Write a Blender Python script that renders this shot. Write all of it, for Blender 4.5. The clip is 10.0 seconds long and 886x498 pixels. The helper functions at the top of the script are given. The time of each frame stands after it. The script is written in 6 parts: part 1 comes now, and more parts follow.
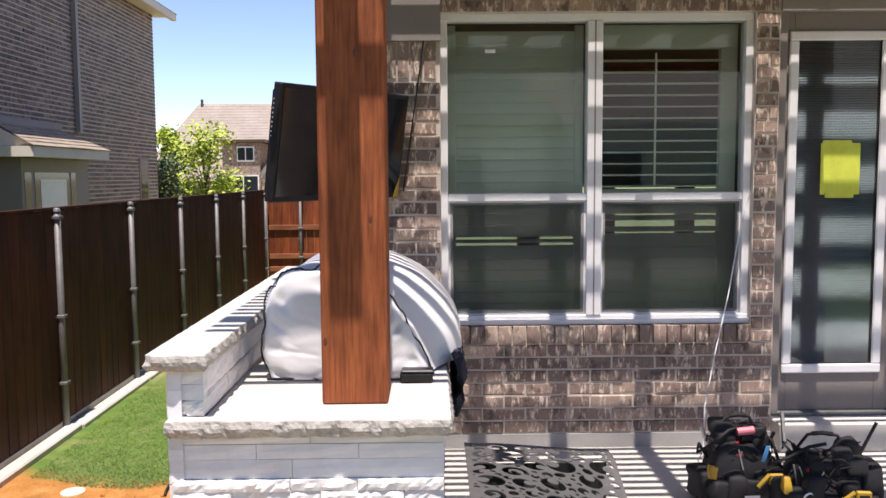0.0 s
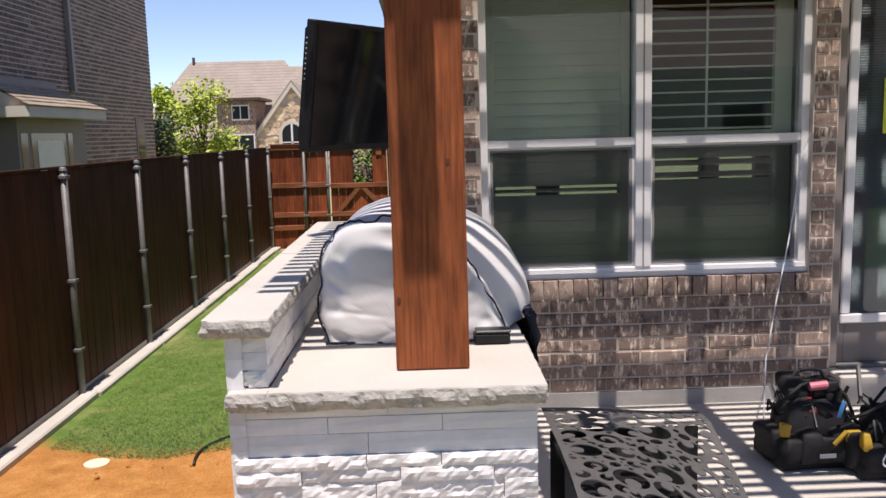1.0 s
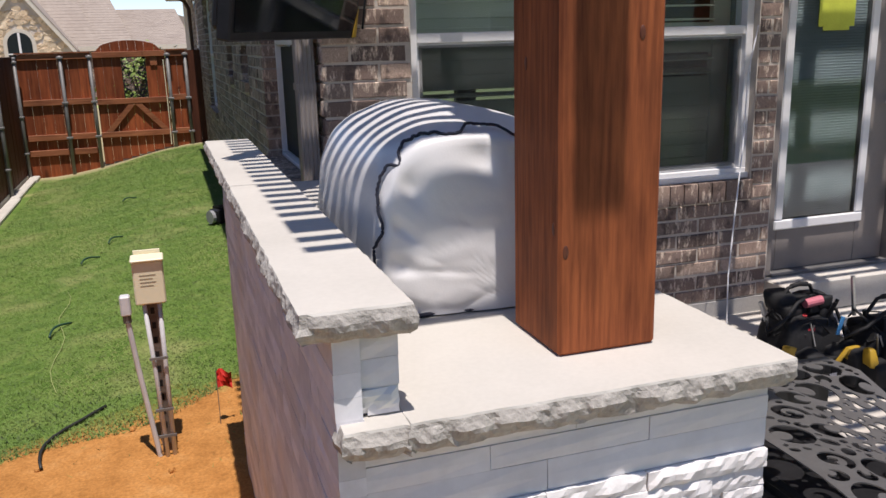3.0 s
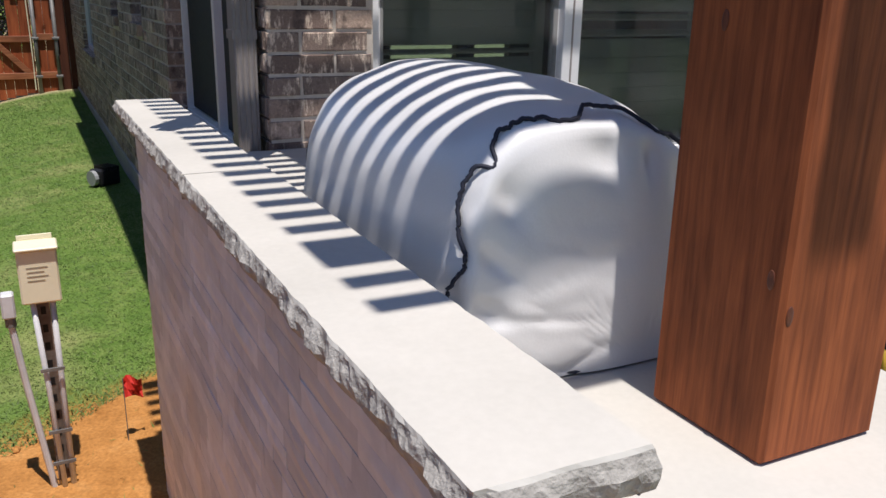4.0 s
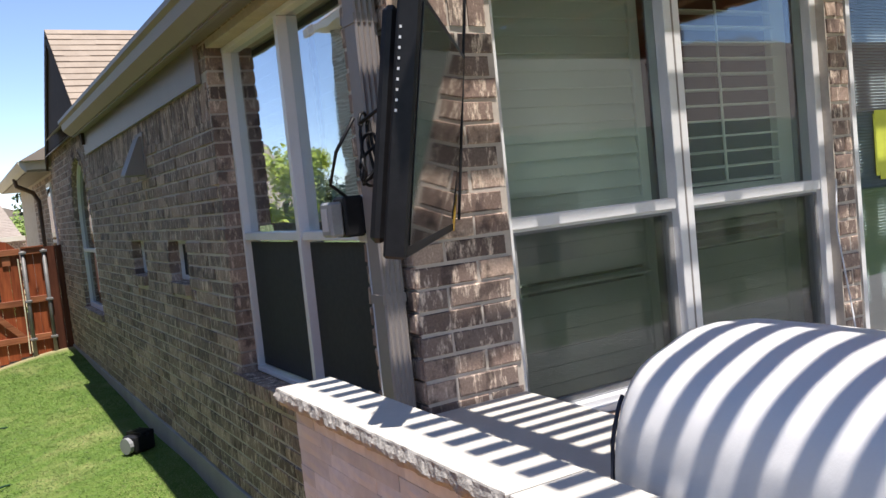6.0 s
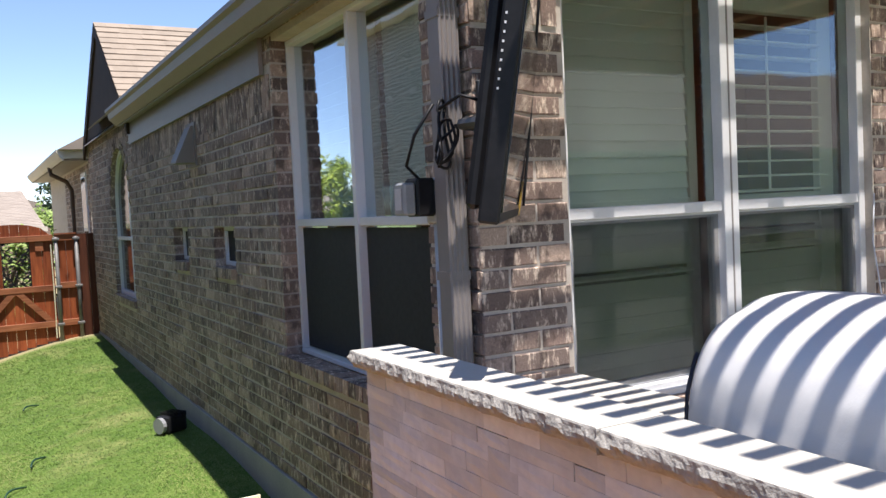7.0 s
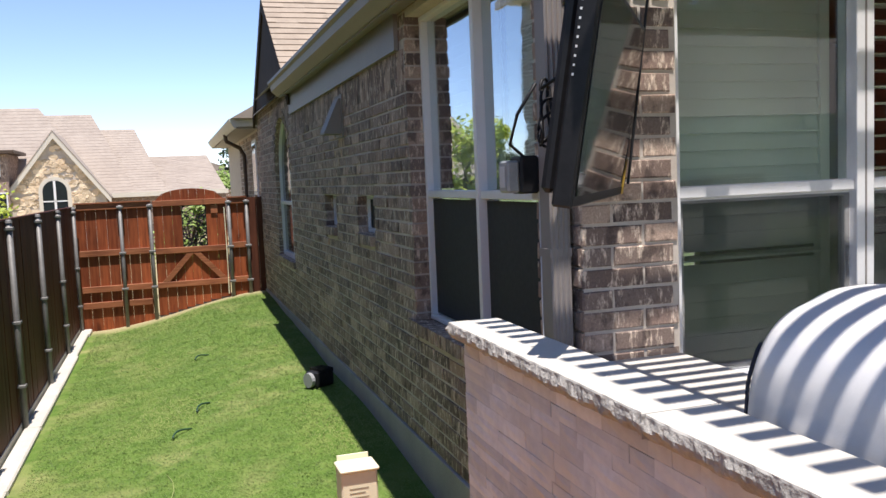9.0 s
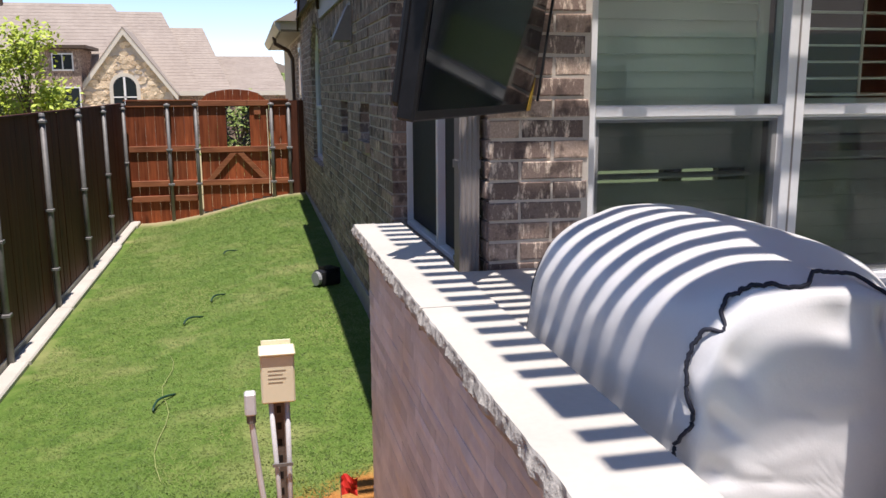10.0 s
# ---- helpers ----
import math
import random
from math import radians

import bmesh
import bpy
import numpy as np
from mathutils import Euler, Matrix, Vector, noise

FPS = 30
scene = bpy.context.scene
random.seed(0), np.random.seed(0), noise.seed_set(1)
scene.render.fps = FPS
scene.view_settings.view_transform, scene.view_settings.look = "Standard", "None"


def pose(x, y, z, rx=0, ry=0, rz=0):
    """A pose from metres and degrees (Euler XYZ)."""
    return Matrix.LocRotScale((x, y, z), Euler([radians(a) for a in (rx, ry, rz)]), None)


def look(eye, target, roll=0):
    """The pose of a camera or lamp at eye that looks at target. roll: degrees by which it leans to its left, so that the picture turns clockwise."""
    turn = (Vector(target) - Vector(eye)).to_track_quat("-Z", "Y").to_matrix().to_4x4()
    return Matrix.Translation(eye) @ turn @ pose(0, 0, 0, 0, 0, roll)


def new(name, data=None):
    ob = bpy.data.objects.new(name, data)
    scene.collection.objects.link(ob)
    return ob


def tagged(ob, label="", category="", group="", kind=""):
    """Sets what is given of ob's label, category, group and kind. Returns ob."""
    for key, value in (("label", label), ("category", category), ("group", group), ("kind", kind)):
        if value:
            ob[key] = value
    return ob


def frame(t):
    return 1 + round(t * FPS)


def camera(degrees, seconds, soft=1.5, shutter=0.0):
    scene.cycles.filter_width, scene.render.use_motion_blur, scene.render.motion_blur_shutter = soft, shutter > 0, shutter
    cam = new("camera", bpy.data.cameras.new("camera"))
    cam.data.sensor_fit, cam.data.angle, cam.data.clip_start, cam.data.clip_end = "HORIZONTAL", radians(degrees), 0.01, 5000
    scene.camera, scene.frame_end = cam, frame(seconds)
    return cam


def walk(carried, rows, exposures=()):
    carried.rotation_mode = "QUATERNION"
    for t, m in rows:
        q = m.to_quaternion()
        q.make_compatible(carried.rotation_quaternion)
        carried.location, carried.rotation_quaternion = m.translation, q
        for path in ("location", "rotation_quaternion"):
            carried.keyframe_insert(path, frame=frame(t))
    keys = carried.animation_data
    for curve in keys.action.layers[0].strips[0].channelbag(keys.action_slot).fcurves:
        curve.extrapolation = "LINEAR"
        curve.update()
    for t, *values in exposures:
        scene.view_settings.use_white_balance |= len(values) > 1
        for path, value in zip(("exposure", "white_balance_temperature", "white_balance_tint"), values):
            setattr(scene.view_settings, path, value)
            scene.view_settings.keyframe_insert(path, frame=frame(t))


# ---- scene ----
cam = camera(55.6, 10.0)
PATH = [
    (0, (0.026, 0.062, 1.629), (0.054, 2.054, 1.456), -0.4),
    (0.5, (-0.043, 0.084, 1.582), (-0.034, 2.065, 1.306), -0.7),
    (1, (-0.225, 0.357, 1.578), (-0.185, 2.338, 1.303), -1.6),
    (1.5, (-0.467, 0.521, 1.586), (-0.306, 2.496, 1.313), -1.5),
    (2, (-0.806, 0.649, 1.581), (-0.424, 2.583, 1.247), -2.1),
    (2.2, (-0.903, 0.682, 1.592), (-0.457, 2.597, 1.226), -2.4),
    (2.5, (-0.94, 0.85, 1.556), (-0.433, 2.74, 1.146), -2.2),
    (2.7, (-0.94, 1.042, 1.511), (-0.396, 2.916, 1.07), -2.0),
    (3.8, (-1.091, 1.883, 1.489), (-0.282, 3.617, 0.906), 0.7),
    (4, (-1.083, 2.0, 1.481), (-0.224, 3.705, 0.887), 1.1),
    (4.5, (-1.118, 2.269, 1.462), (-0.271, 3.99, 0.896), -0.6),
    (5, (-1.262, 2.464, 1.562), (-0.374, 4.225, 1.228), -6.0),
    (5.5, (-1.422, 2.515, 1.669), (-0.445, 4.251, 1.489), -7.5),
    (7, (-1.836, 2.451, 1.555), (-0.857, 4.193, 1.455), -2.8),
    (7.5, (-1.915, 2.397, 1.524), (-0.949, 4.144, 1.401), -3.0),
    (8, (-1.94, 2.389, 1.503), (-0.933, 4.114, 1.401), -3.3),
    (8.5, (-1.922, 2.4, 1.501), (-0.974, 4.157, 1.388), -2.6),
    (9, (-1.673, 2.283, 1.593), (-1.056, 4.178, 1.425), -2.4),
    (9.5, (-1.316, 2.172, 1.627), (-0.902, 4.117, 1.413), -1.7),
    (10, (-1.166, 1.935, 1.592), (-0.726, 3.85, 1.217), -0.3),
]
walk(cam, [(t, look(eye, target, roll)) for t, eye, target, roll in PATH],
     [(0.0, 0.74, 6650, 19), (0.6, 0.50, 6700, 19), (1.0, 0.36, 6700, 19), (2.5, 0.20, 6600, 18), (4.0, 0.28, 6350, 14), (4.7, 0.34, 6250, 13), (5.1, 0.44, 6300, 14),
      (5.5, 0.72, 6550, 14), (7.5, 0.88, 6450, 14), (8.6, 0.86, 6450, 14), (9.5, 0.58, 6550, 16), (10.0, 0.54, 6500, 17)])

# ---- world and sun ----
SUN_UP = 74.1
world = bpy.data.worlds.new("sky")
scene.world = world
world.use_nodes = True
wn = world.node_tree.nodes
sky = wn.new("ShaderNodeTexSky")
sky.sky_type, sky.sun_disc = "NISHITA", False
sky.sun_elevation, sky.sun_rotation = radians(SUN_UP), radians(180)
sky.air_density, sky.dust_density, sky.ozone_density = 0.85, 0.0, 0.7
sky.altitude = 2500
wn["Background"].inputs["Strength"].default_value = 0.142
world.node_tree.links.new(sky.outputs[0], wn["Background"].inputs["Color"])
sun = new("sun", bpy.data.lights.new("sun", "SUN"))
sun.data.energy, sun.data.angle, sun.data.color = 4.45, radians(0.53), (1.0, 0.95, 0.87)
sun.matrix_world = look((0, 0, 0), (0.0, math.cos(radians(SUN_UP)), -math.sin(radians(SUN_UP))))


# ---- materials ----
def nodes_of(name):
    m = bpy.data.materials.new(name)
    m.use_nodes = True
    nt = m.node_tree
    return m, nt.nodes, nt.links, nt.nodes["Principled BSDF"]


def noise_node(n, l, scale, detail=4.0, stretch=(1, 1, 1), rough=0.55):
    g = n.new("ShaderNodeNewGeometry")
    mp = n.new("ShaderNodeMapping")
    mp.inputs["Scale"].default_value = stretch
    l.new(g.outputs["Position"], mp.inputs["Vector"])
    t = n.new("ShaderNodeTexNoise")
    t.inputs["Scale"].default_value, t.inputs["Detail"].default_value = scale, detail
    t.inputs["Roughness"].default_value = rough
    l.new(mp.outputs[0], t.inputs["Vector"])
    return t


def ramp_node(n, l, source, stops):
    r = n.new("ShaderNodeValToRGB")
    el = r.color_ramp.elements
    while len(el) < len(stops):
        el.new(0.5)
    for e, (p, c) in zip(el, stops):
        e.position, e.color = p, (*c, 1)
    l.new(source, r.inputs["Fac"])
    return r


def mixed(n, l, fac, a, b, mode="MIX"):
    x = n.new("ShaderNodeMix")
    x.data_type, x.blend_type = "RGBA", mode
    for sock, v in ((x.inputs[0], fac), (x.inputs[6], a), (x.inputs[7], b)):
        if hasattr(v, "is_output"):
            l.new(v, sock)
        elif isinstance(v, tuple):
            sock.default_value = (*v, 1)
        else:
            sock.default_value = v
    return x.outputs[2]


def bumped(n, l, bsdf, height, strength, distance):
    b = n.new("ShaderNodeBump")
    b.inputs["Strength"].default_value, b.inputs["Distance"].default_value = strength, distance
    l.new(height, b.inputs["Height"])
    l.new(b.outputs[0], bsdf.inputs["Normal"])


def surf(name, dark, light, scale=6.0, rough=0.6, bump=0.25, dist=0.004, metal=0.0, stretch=(1, 1, 1), fine=60.0,
         fine_mix=0.35, tint=None, jitter="", jit=0.35, spec=0.5):
    """A surface with a broad and a fine variation between two colours; jitter: each object or island its own shade."""
    m, n, l, bsdf = nodes_of(name)
    big = noise_node(n, l, scale, 5.0, stretch)
    small = noise_node(n, l, fine, 3.0, stretch)
    c = ramp_node(n, l, big.outputs["Fac"], [(0.3, dark), (0.7, light)]).outputs[0]
    c2 = ramp_node(n, l, small.outputs["Fac"], [(0.32, dark), (0.68, light)]).outputs[0]
    c = mixed(n, l, fine_mix, c, c2)
    if tint:
        patch = noise_node(n, l, scale * 0.35, 2.0)
        f = ramp_node(n, l, patch.outputs["Fac"], [(0.5, (0, 0, 0)), (0.72, (0.75, 0.75, 0.75))]).outputs[0]
        c = mixed(n, l, f, c, tint)
    if jitter:
        r = n.new("ShaderNodeObjectInfo") if jitter == "object" else n.new("ShaderNodeNewGeometry")
        out = r.outputs["Random"] if jitter == "object" else r.outputs["Random Per Island"]
        shade = ramp_node(n, l, out, [(0.0, (1 - jit,) * 3), (1.0, (1 + jit * 0.4,) * 3)]).outputs[0]
        c = mixed(n, l, 1.0, c, shade, "MULTIPLY")
    l.new(c, bsdf.inputs["Base Color"])
    bsdf.inputs["Roughness"].default_value, bsdf.inputs["Metallic"].default_value = rough, metal
    bsdf.inputs["Specular IOR Level"].default_value = spec
    if bump:
        h = mixed(n, l, 0.5, big.outputs["Fac"], small.outputs["Fac"])
        bumped(n, l, bsdf, h, bump, dist)
    return m


def brick_mat(name, source, tone=1.0):
    """Dark tumbled brick with pale lime smears; every brick its own tone."""
    m, n, l, bsdf = nodes_of(name)
    r = n.new("ShaderNodeObjectInfo") if source == "object" else n.new("ShaderNodeNewGeometry")
    rnd = r.outputs["Random"] if source == "object" else r.outputs["Random Per Island"]
    body = ramp_node(n, l, rnd, [(0.0, (0.10, 0.076, 0.068)), (0.3, (0.23, 0.170, 0.146)), (0.55, (0.145, 0.116, 0.105)),
                                 (0.8, (0.29, 0.218, 0.182)), (1.0, (0.38, 0.30, 0.25))]).outputs[0]
    smear = noise_node(n, l, 13.0, 6.0, (3.0, 3.0, 0.85), 0.7)
    f = ramp_node(n, l, smear.outputs["Fac"], [(0.525, (0, 0, 0)), (0.63, (0.9, 0.9, 0.9))]).outputs[0]
    c = mixed(n, l, f, body, (0.63, 0.545, 0.46))
    char = noise_node(n, l, 9.0, 4.0, (1.3, 1.3, 1.0), 0.6)
    f2 = ramp_node(n, l, char.outputs["Fac"], [(0.55, (0, 0, 0)), (0.66, (0.75, 0.75, 0.75))]).outputs[0]
    c = mixed(n, l, f2, c, (0.05, 0.036, 0.033))
    grain = noise_node(n, l, 130.0, 3.0)
    g = ramp_node(n, l, grain.outputs["Fac"], [(0.3, (0.78,) * 3), (0.7, (1.15,) * 3)]).outputs[0]
    c = mixed(n, l, 1.0, c, g, "MULTIPLY")
    c = mixed(n, l, 1.0, c, (tone, tone * 0.96, tone * 0.91) if tone < 1 else (tone, tone * 0.945, tone * 0.885), "MULTIPLY")
    l.new(c, bsdf.inputs["Base Color"])
    bsdf.inputs["Roughness"].default_value = 0.85
    h = mixed(n, l, 0.4, smear.outputs["Fac"], grain.outputs["Fac"])
    bumped(n, l, bsdf, h, 0.5, 0.006)
    return m


def wood_mat(name, dark, light, axis="z", rough=0.55, jitter="", scale=9.0, jit=0.35, knots=True, grain_run=0.07):
    st = {"z": (1, 1, grain_run), "x": (grain_run, 1, 1), "y": (1, grain_run, 1)}[axis]
    m, n, l, bsdf = nodes_of(name)
    grain = noise_node(n, l, scale * 4, 5.0, st, 0.6)
    broad = noise_node(n, l, scale * 0.5, 3.0, tuple(0.4 + 0.6 * a for a in st))
    c = ramp_node(n, l, grain.outputs["Fac"], [(0.28, dark), (0.5, tuple((a + b) / 2 for a, b in zip(dark, light))), (0.72, light)]).outputs[0]
    b = ramp_node(n, l, broad.outputs["Fac"], [(0.3, (0.72,) * 3), (0.7, (1.18,) * 3)]).outputs[0]
    c = mixed(n, l, 1.0, c, b, "MULTIPLY")
    if knots:
        v = noise_node(n, l, 5.0, 1.0, (1, 1, 0.5))
        k = ramp_node(n, l, v.outputs["Fac"], [(0.70, (0, 0, 0)), (0.75, (0.8, 0.8, 0.8))]).outputs[0]
        c = mixed(n, l, k, c, tuple(a * 0.45 for a in dark))
    if jitter:
        r = n.new("ShaderNodeObjectInfo") if jitter == "object" else n.new("ShaderNodeNewGeometry")
        out = r.outputs["Random"] if jitter == "object" else r.outputs["Random Per Island"]
        shade = ramp_node(n, l, out, [(0.0, (1 - jit,) * 3), (1.0, (1 + jit * 0.5,) * 3)]).outputs[0]
        c = mixed(n, l, 1.0, c, shade, "MULTIPLY")
    l.new(c, bsdf.inputs["Base Color"])
    bsdf.inputs["Roughness"].default_value = rough
    bsdf.inputs["Specular IOR Level"].default_value = 0.25
    bumped(n, l, bsdf, grain.outputs["Fac"], 0.45, 0.003)
    return m


def plain(name, colour, rough=0.5, metal=0.0, spec=0.5, bump=0.0):
    return surf(name, tuple(c * 0.86 for c in colour), tuple(min(1, c * 1.1) for c in colour), 14.0, rough, bump, 0.002, metal, spec=spec, fine=120)


def glass_mat(name, tint, rough=0.0, ior=1.65, coat=(0.0, 0.0)):
    """Clear glass; coat: mirror share of the coated pane seen square on, and what a slanting view adds."""
    m, n, l, bsdf = nodes_of(name)
    bsdf.inputs["Base Color"].default_value = (*tint, 1)
    bsdf.inputs["Roughness"].default_value = rough
    bsdf.inputs["Transmission Weight"].default_value = 1.0
    bsdf.inputs["IOR"].default_value = ior
    if coat[0]:
        gloss, both = n.new("ShaderNodeBsdfGlossy"), n.new("ShaderNodeMixShader")
        gloss.inputs["Roughness"].default_value = 0.0
        gloss.inputs["Color"].default_value = (0.84, 0.88, 1.0, 1)
        slant, square, share = n.new("ShaderNodeLayerWeight"), n.new("ShaderNodeMath"), n.new("ShaderNodeMath")
        square.operation, square.inputs[1].default_value = "POWER", 2.0
        l.new(slant.outputs["Facing"], square.inputs[0])
        share.operation, share.inputs[1].default_value, share.inputs[2].default_value = "MULTIPLY_ADD", coat[1], coat[0]
        l.new(square.outputs[0], share.inputs[0])
        wave = noise_node(n, l, 2.2, 2.0, (1, 1, 2.4))
        b = n.new("ShaderNodeBump")
        b.inputs["Strength"].default_value, b.inputs["Distance"].default_value = 0.06, 0.02
        l.new(wave.outputs["Fac"], b.inputs["Height"])
        l.new(b.outputs[0], gloss.inputs["Normal"])
        l.new(share.outputs[0], both.inputs[0])
        l.new(bsdf.outputs[0], both.inputs[1])
        l.new(gloss.outputs[0], both.inputs[2])
        l.new(both.outputs[0], n["Material Output"].inputs["Surface"])
    return m


def ground_mat():
    m, n, l, bsdf = nodes_of("lawn_and_soil")
    g = n.new("ShaderNodeNewGeometry")
    sep = n.new("ShaderNodeSeparateXYZ")
    l.new(g.outputs["Position"], sep.inputs[0])
    big = noise_node(n, l, 1.3, 4.0)
    mid = noise_node(n, l, 7.0, 5.0)
    fine = noise_node(n, l, 70.0, 4.0)
    grass = ramp_node(n, l, mid.outputs["Fac"], [(0.25, (0.066, 0.128, 0.022)), (0.5, (0.104, 0.175, 0.034)), (0.75, (0.165, 0.222, 0.058))]).outputs[0]
    f = ramp_node(n, l, fine.outputs["Fac"], [(0.3, (0.84,) * 3), (0.7, (1.12,) * 3)]).outputs[0]
    grass = mixed(n, l, 1.0, grass, f, "MULTIPLY")
    straw = ramp_node(n, l, big.outputs["Fac"], [(0.55, (0, 0, 0)), (0.74, (0.55, 0.55, 0.55))]).outputs[0]
    grass = mixed(n, l, straw, grass, (0.40, 0.36, 0.17))
    soil = ramp_node(n, l, mid.outputs["Fac"], [(0.25, (0.32, 0.138, 0.036)), (0.55, (0.45, 0.207, 0.060)), (0.8, (0.53, 0.277, 0.098))]).outputs[0]
    soil = mixed(n, l, 1.0, soil, ramp_node(n, l, fine.outputs["Fac"], [(0.3, (0.75,) * 3), (0.7, (1.15,) * 3)]).outputs[0], "MULTIPLY")
    # dry ground under and past the gate
    beyond = n.new("ShaderNodeMapRange")
    l.new(sep.outputs[1], beyond.inputs["Value"])
    beyond.inputs["From Min"].default_value, beyond.inputs["From Max"].default_value = 14.75, 15.25
    beyond.inputs["To Max"].default_value = 0.85
    grass = mixed(n, l, beyond.outputs[0], grass, (0.40, 0.325, 0.20))
    # the dug strip lies beside the island; its edge wanders
    edge = n.new("ShaderNodeMath")
    edge.operation = "MULTIPLY_ADD"
    l.new(big.outputs["Fac"], edge.inputs[0])
    edge.inputs[1].default_value, edge.inputs[2].default_value = 0.5, 5.15
    diag = n.new("ShaderNodeMath")
    diag.operation = "MULTIPLY_ADD"
    off = n.new("ShaderNodeMath")
    l.new(sep.outputs[0], off.inputs[0])
    off.inputs[1].default_value = 1.85
    far = n.new("ShaderNodeMath")
    far.operation = "ABSOLUTE"
    l.new(off.outputs[0], far.inputs[0])
    l.new(far.outputs[0], diag.inputs[0])
    diag.inputs[1].default_value = -0.45
    l.new(sep.outputs[1], diag.inputs[2])
    wob = n.new("ShaderNodeMath")
    wob.operation = "MULTIPLY_ADD"
    l.new(mid.outputs["Fac"], wob.inputs[0])
    wob.inputs[1].default_value = 0.3
    l.new(diag.outputs[0], wob.inputs[2])
    less = n.new("ShaderNodeMapRange")
    l.new(wob.outputs[0], less.inputs["Value"])
    l.new(edge.outputs[0], less.inputs["From Min"])
    up = n.new("ShaderNodeMath")
    l.new(edge.outputs[0], up.inputs[0])
    up.inputs[1].default_value = 0.22
    l.new(up.outputs[0], less.inputs["From Max"])
    less.inputs["To Min"].default_value, less.inputs["To Max"].default_value = 1.0, 0.0
    behind = n.new("ShaderNodeMapRange")
    l.new(sep.outputs[1], behind.inputs["Value"])
    behind.inputs["From Min"].default_value, behind.inputs["From Max"].default_value = 0.3, 0.8
    both = n.new("ShaderNodeMath")
    both.operation = "MULTIPLY"
    l.new(less.outputs[0], both.inputs[0])
    l.new(behind.outputs[0], both.inputs[1])
    l.new(mixed(n, l, both.outputs[0], grass, soil), bsdf.inputs["Base Color"])
    bsdf.inputs["Roughness"].default_value = 0.95
    bsdf.inputs["Specular IOR Level"].default_value = 0.15
    bumped(n, l, bsdf, mixed(n, l, 0.5, mid.outputs["Fac"], fine.outputs["Fac"]), 0.6, 0.02)
    return m


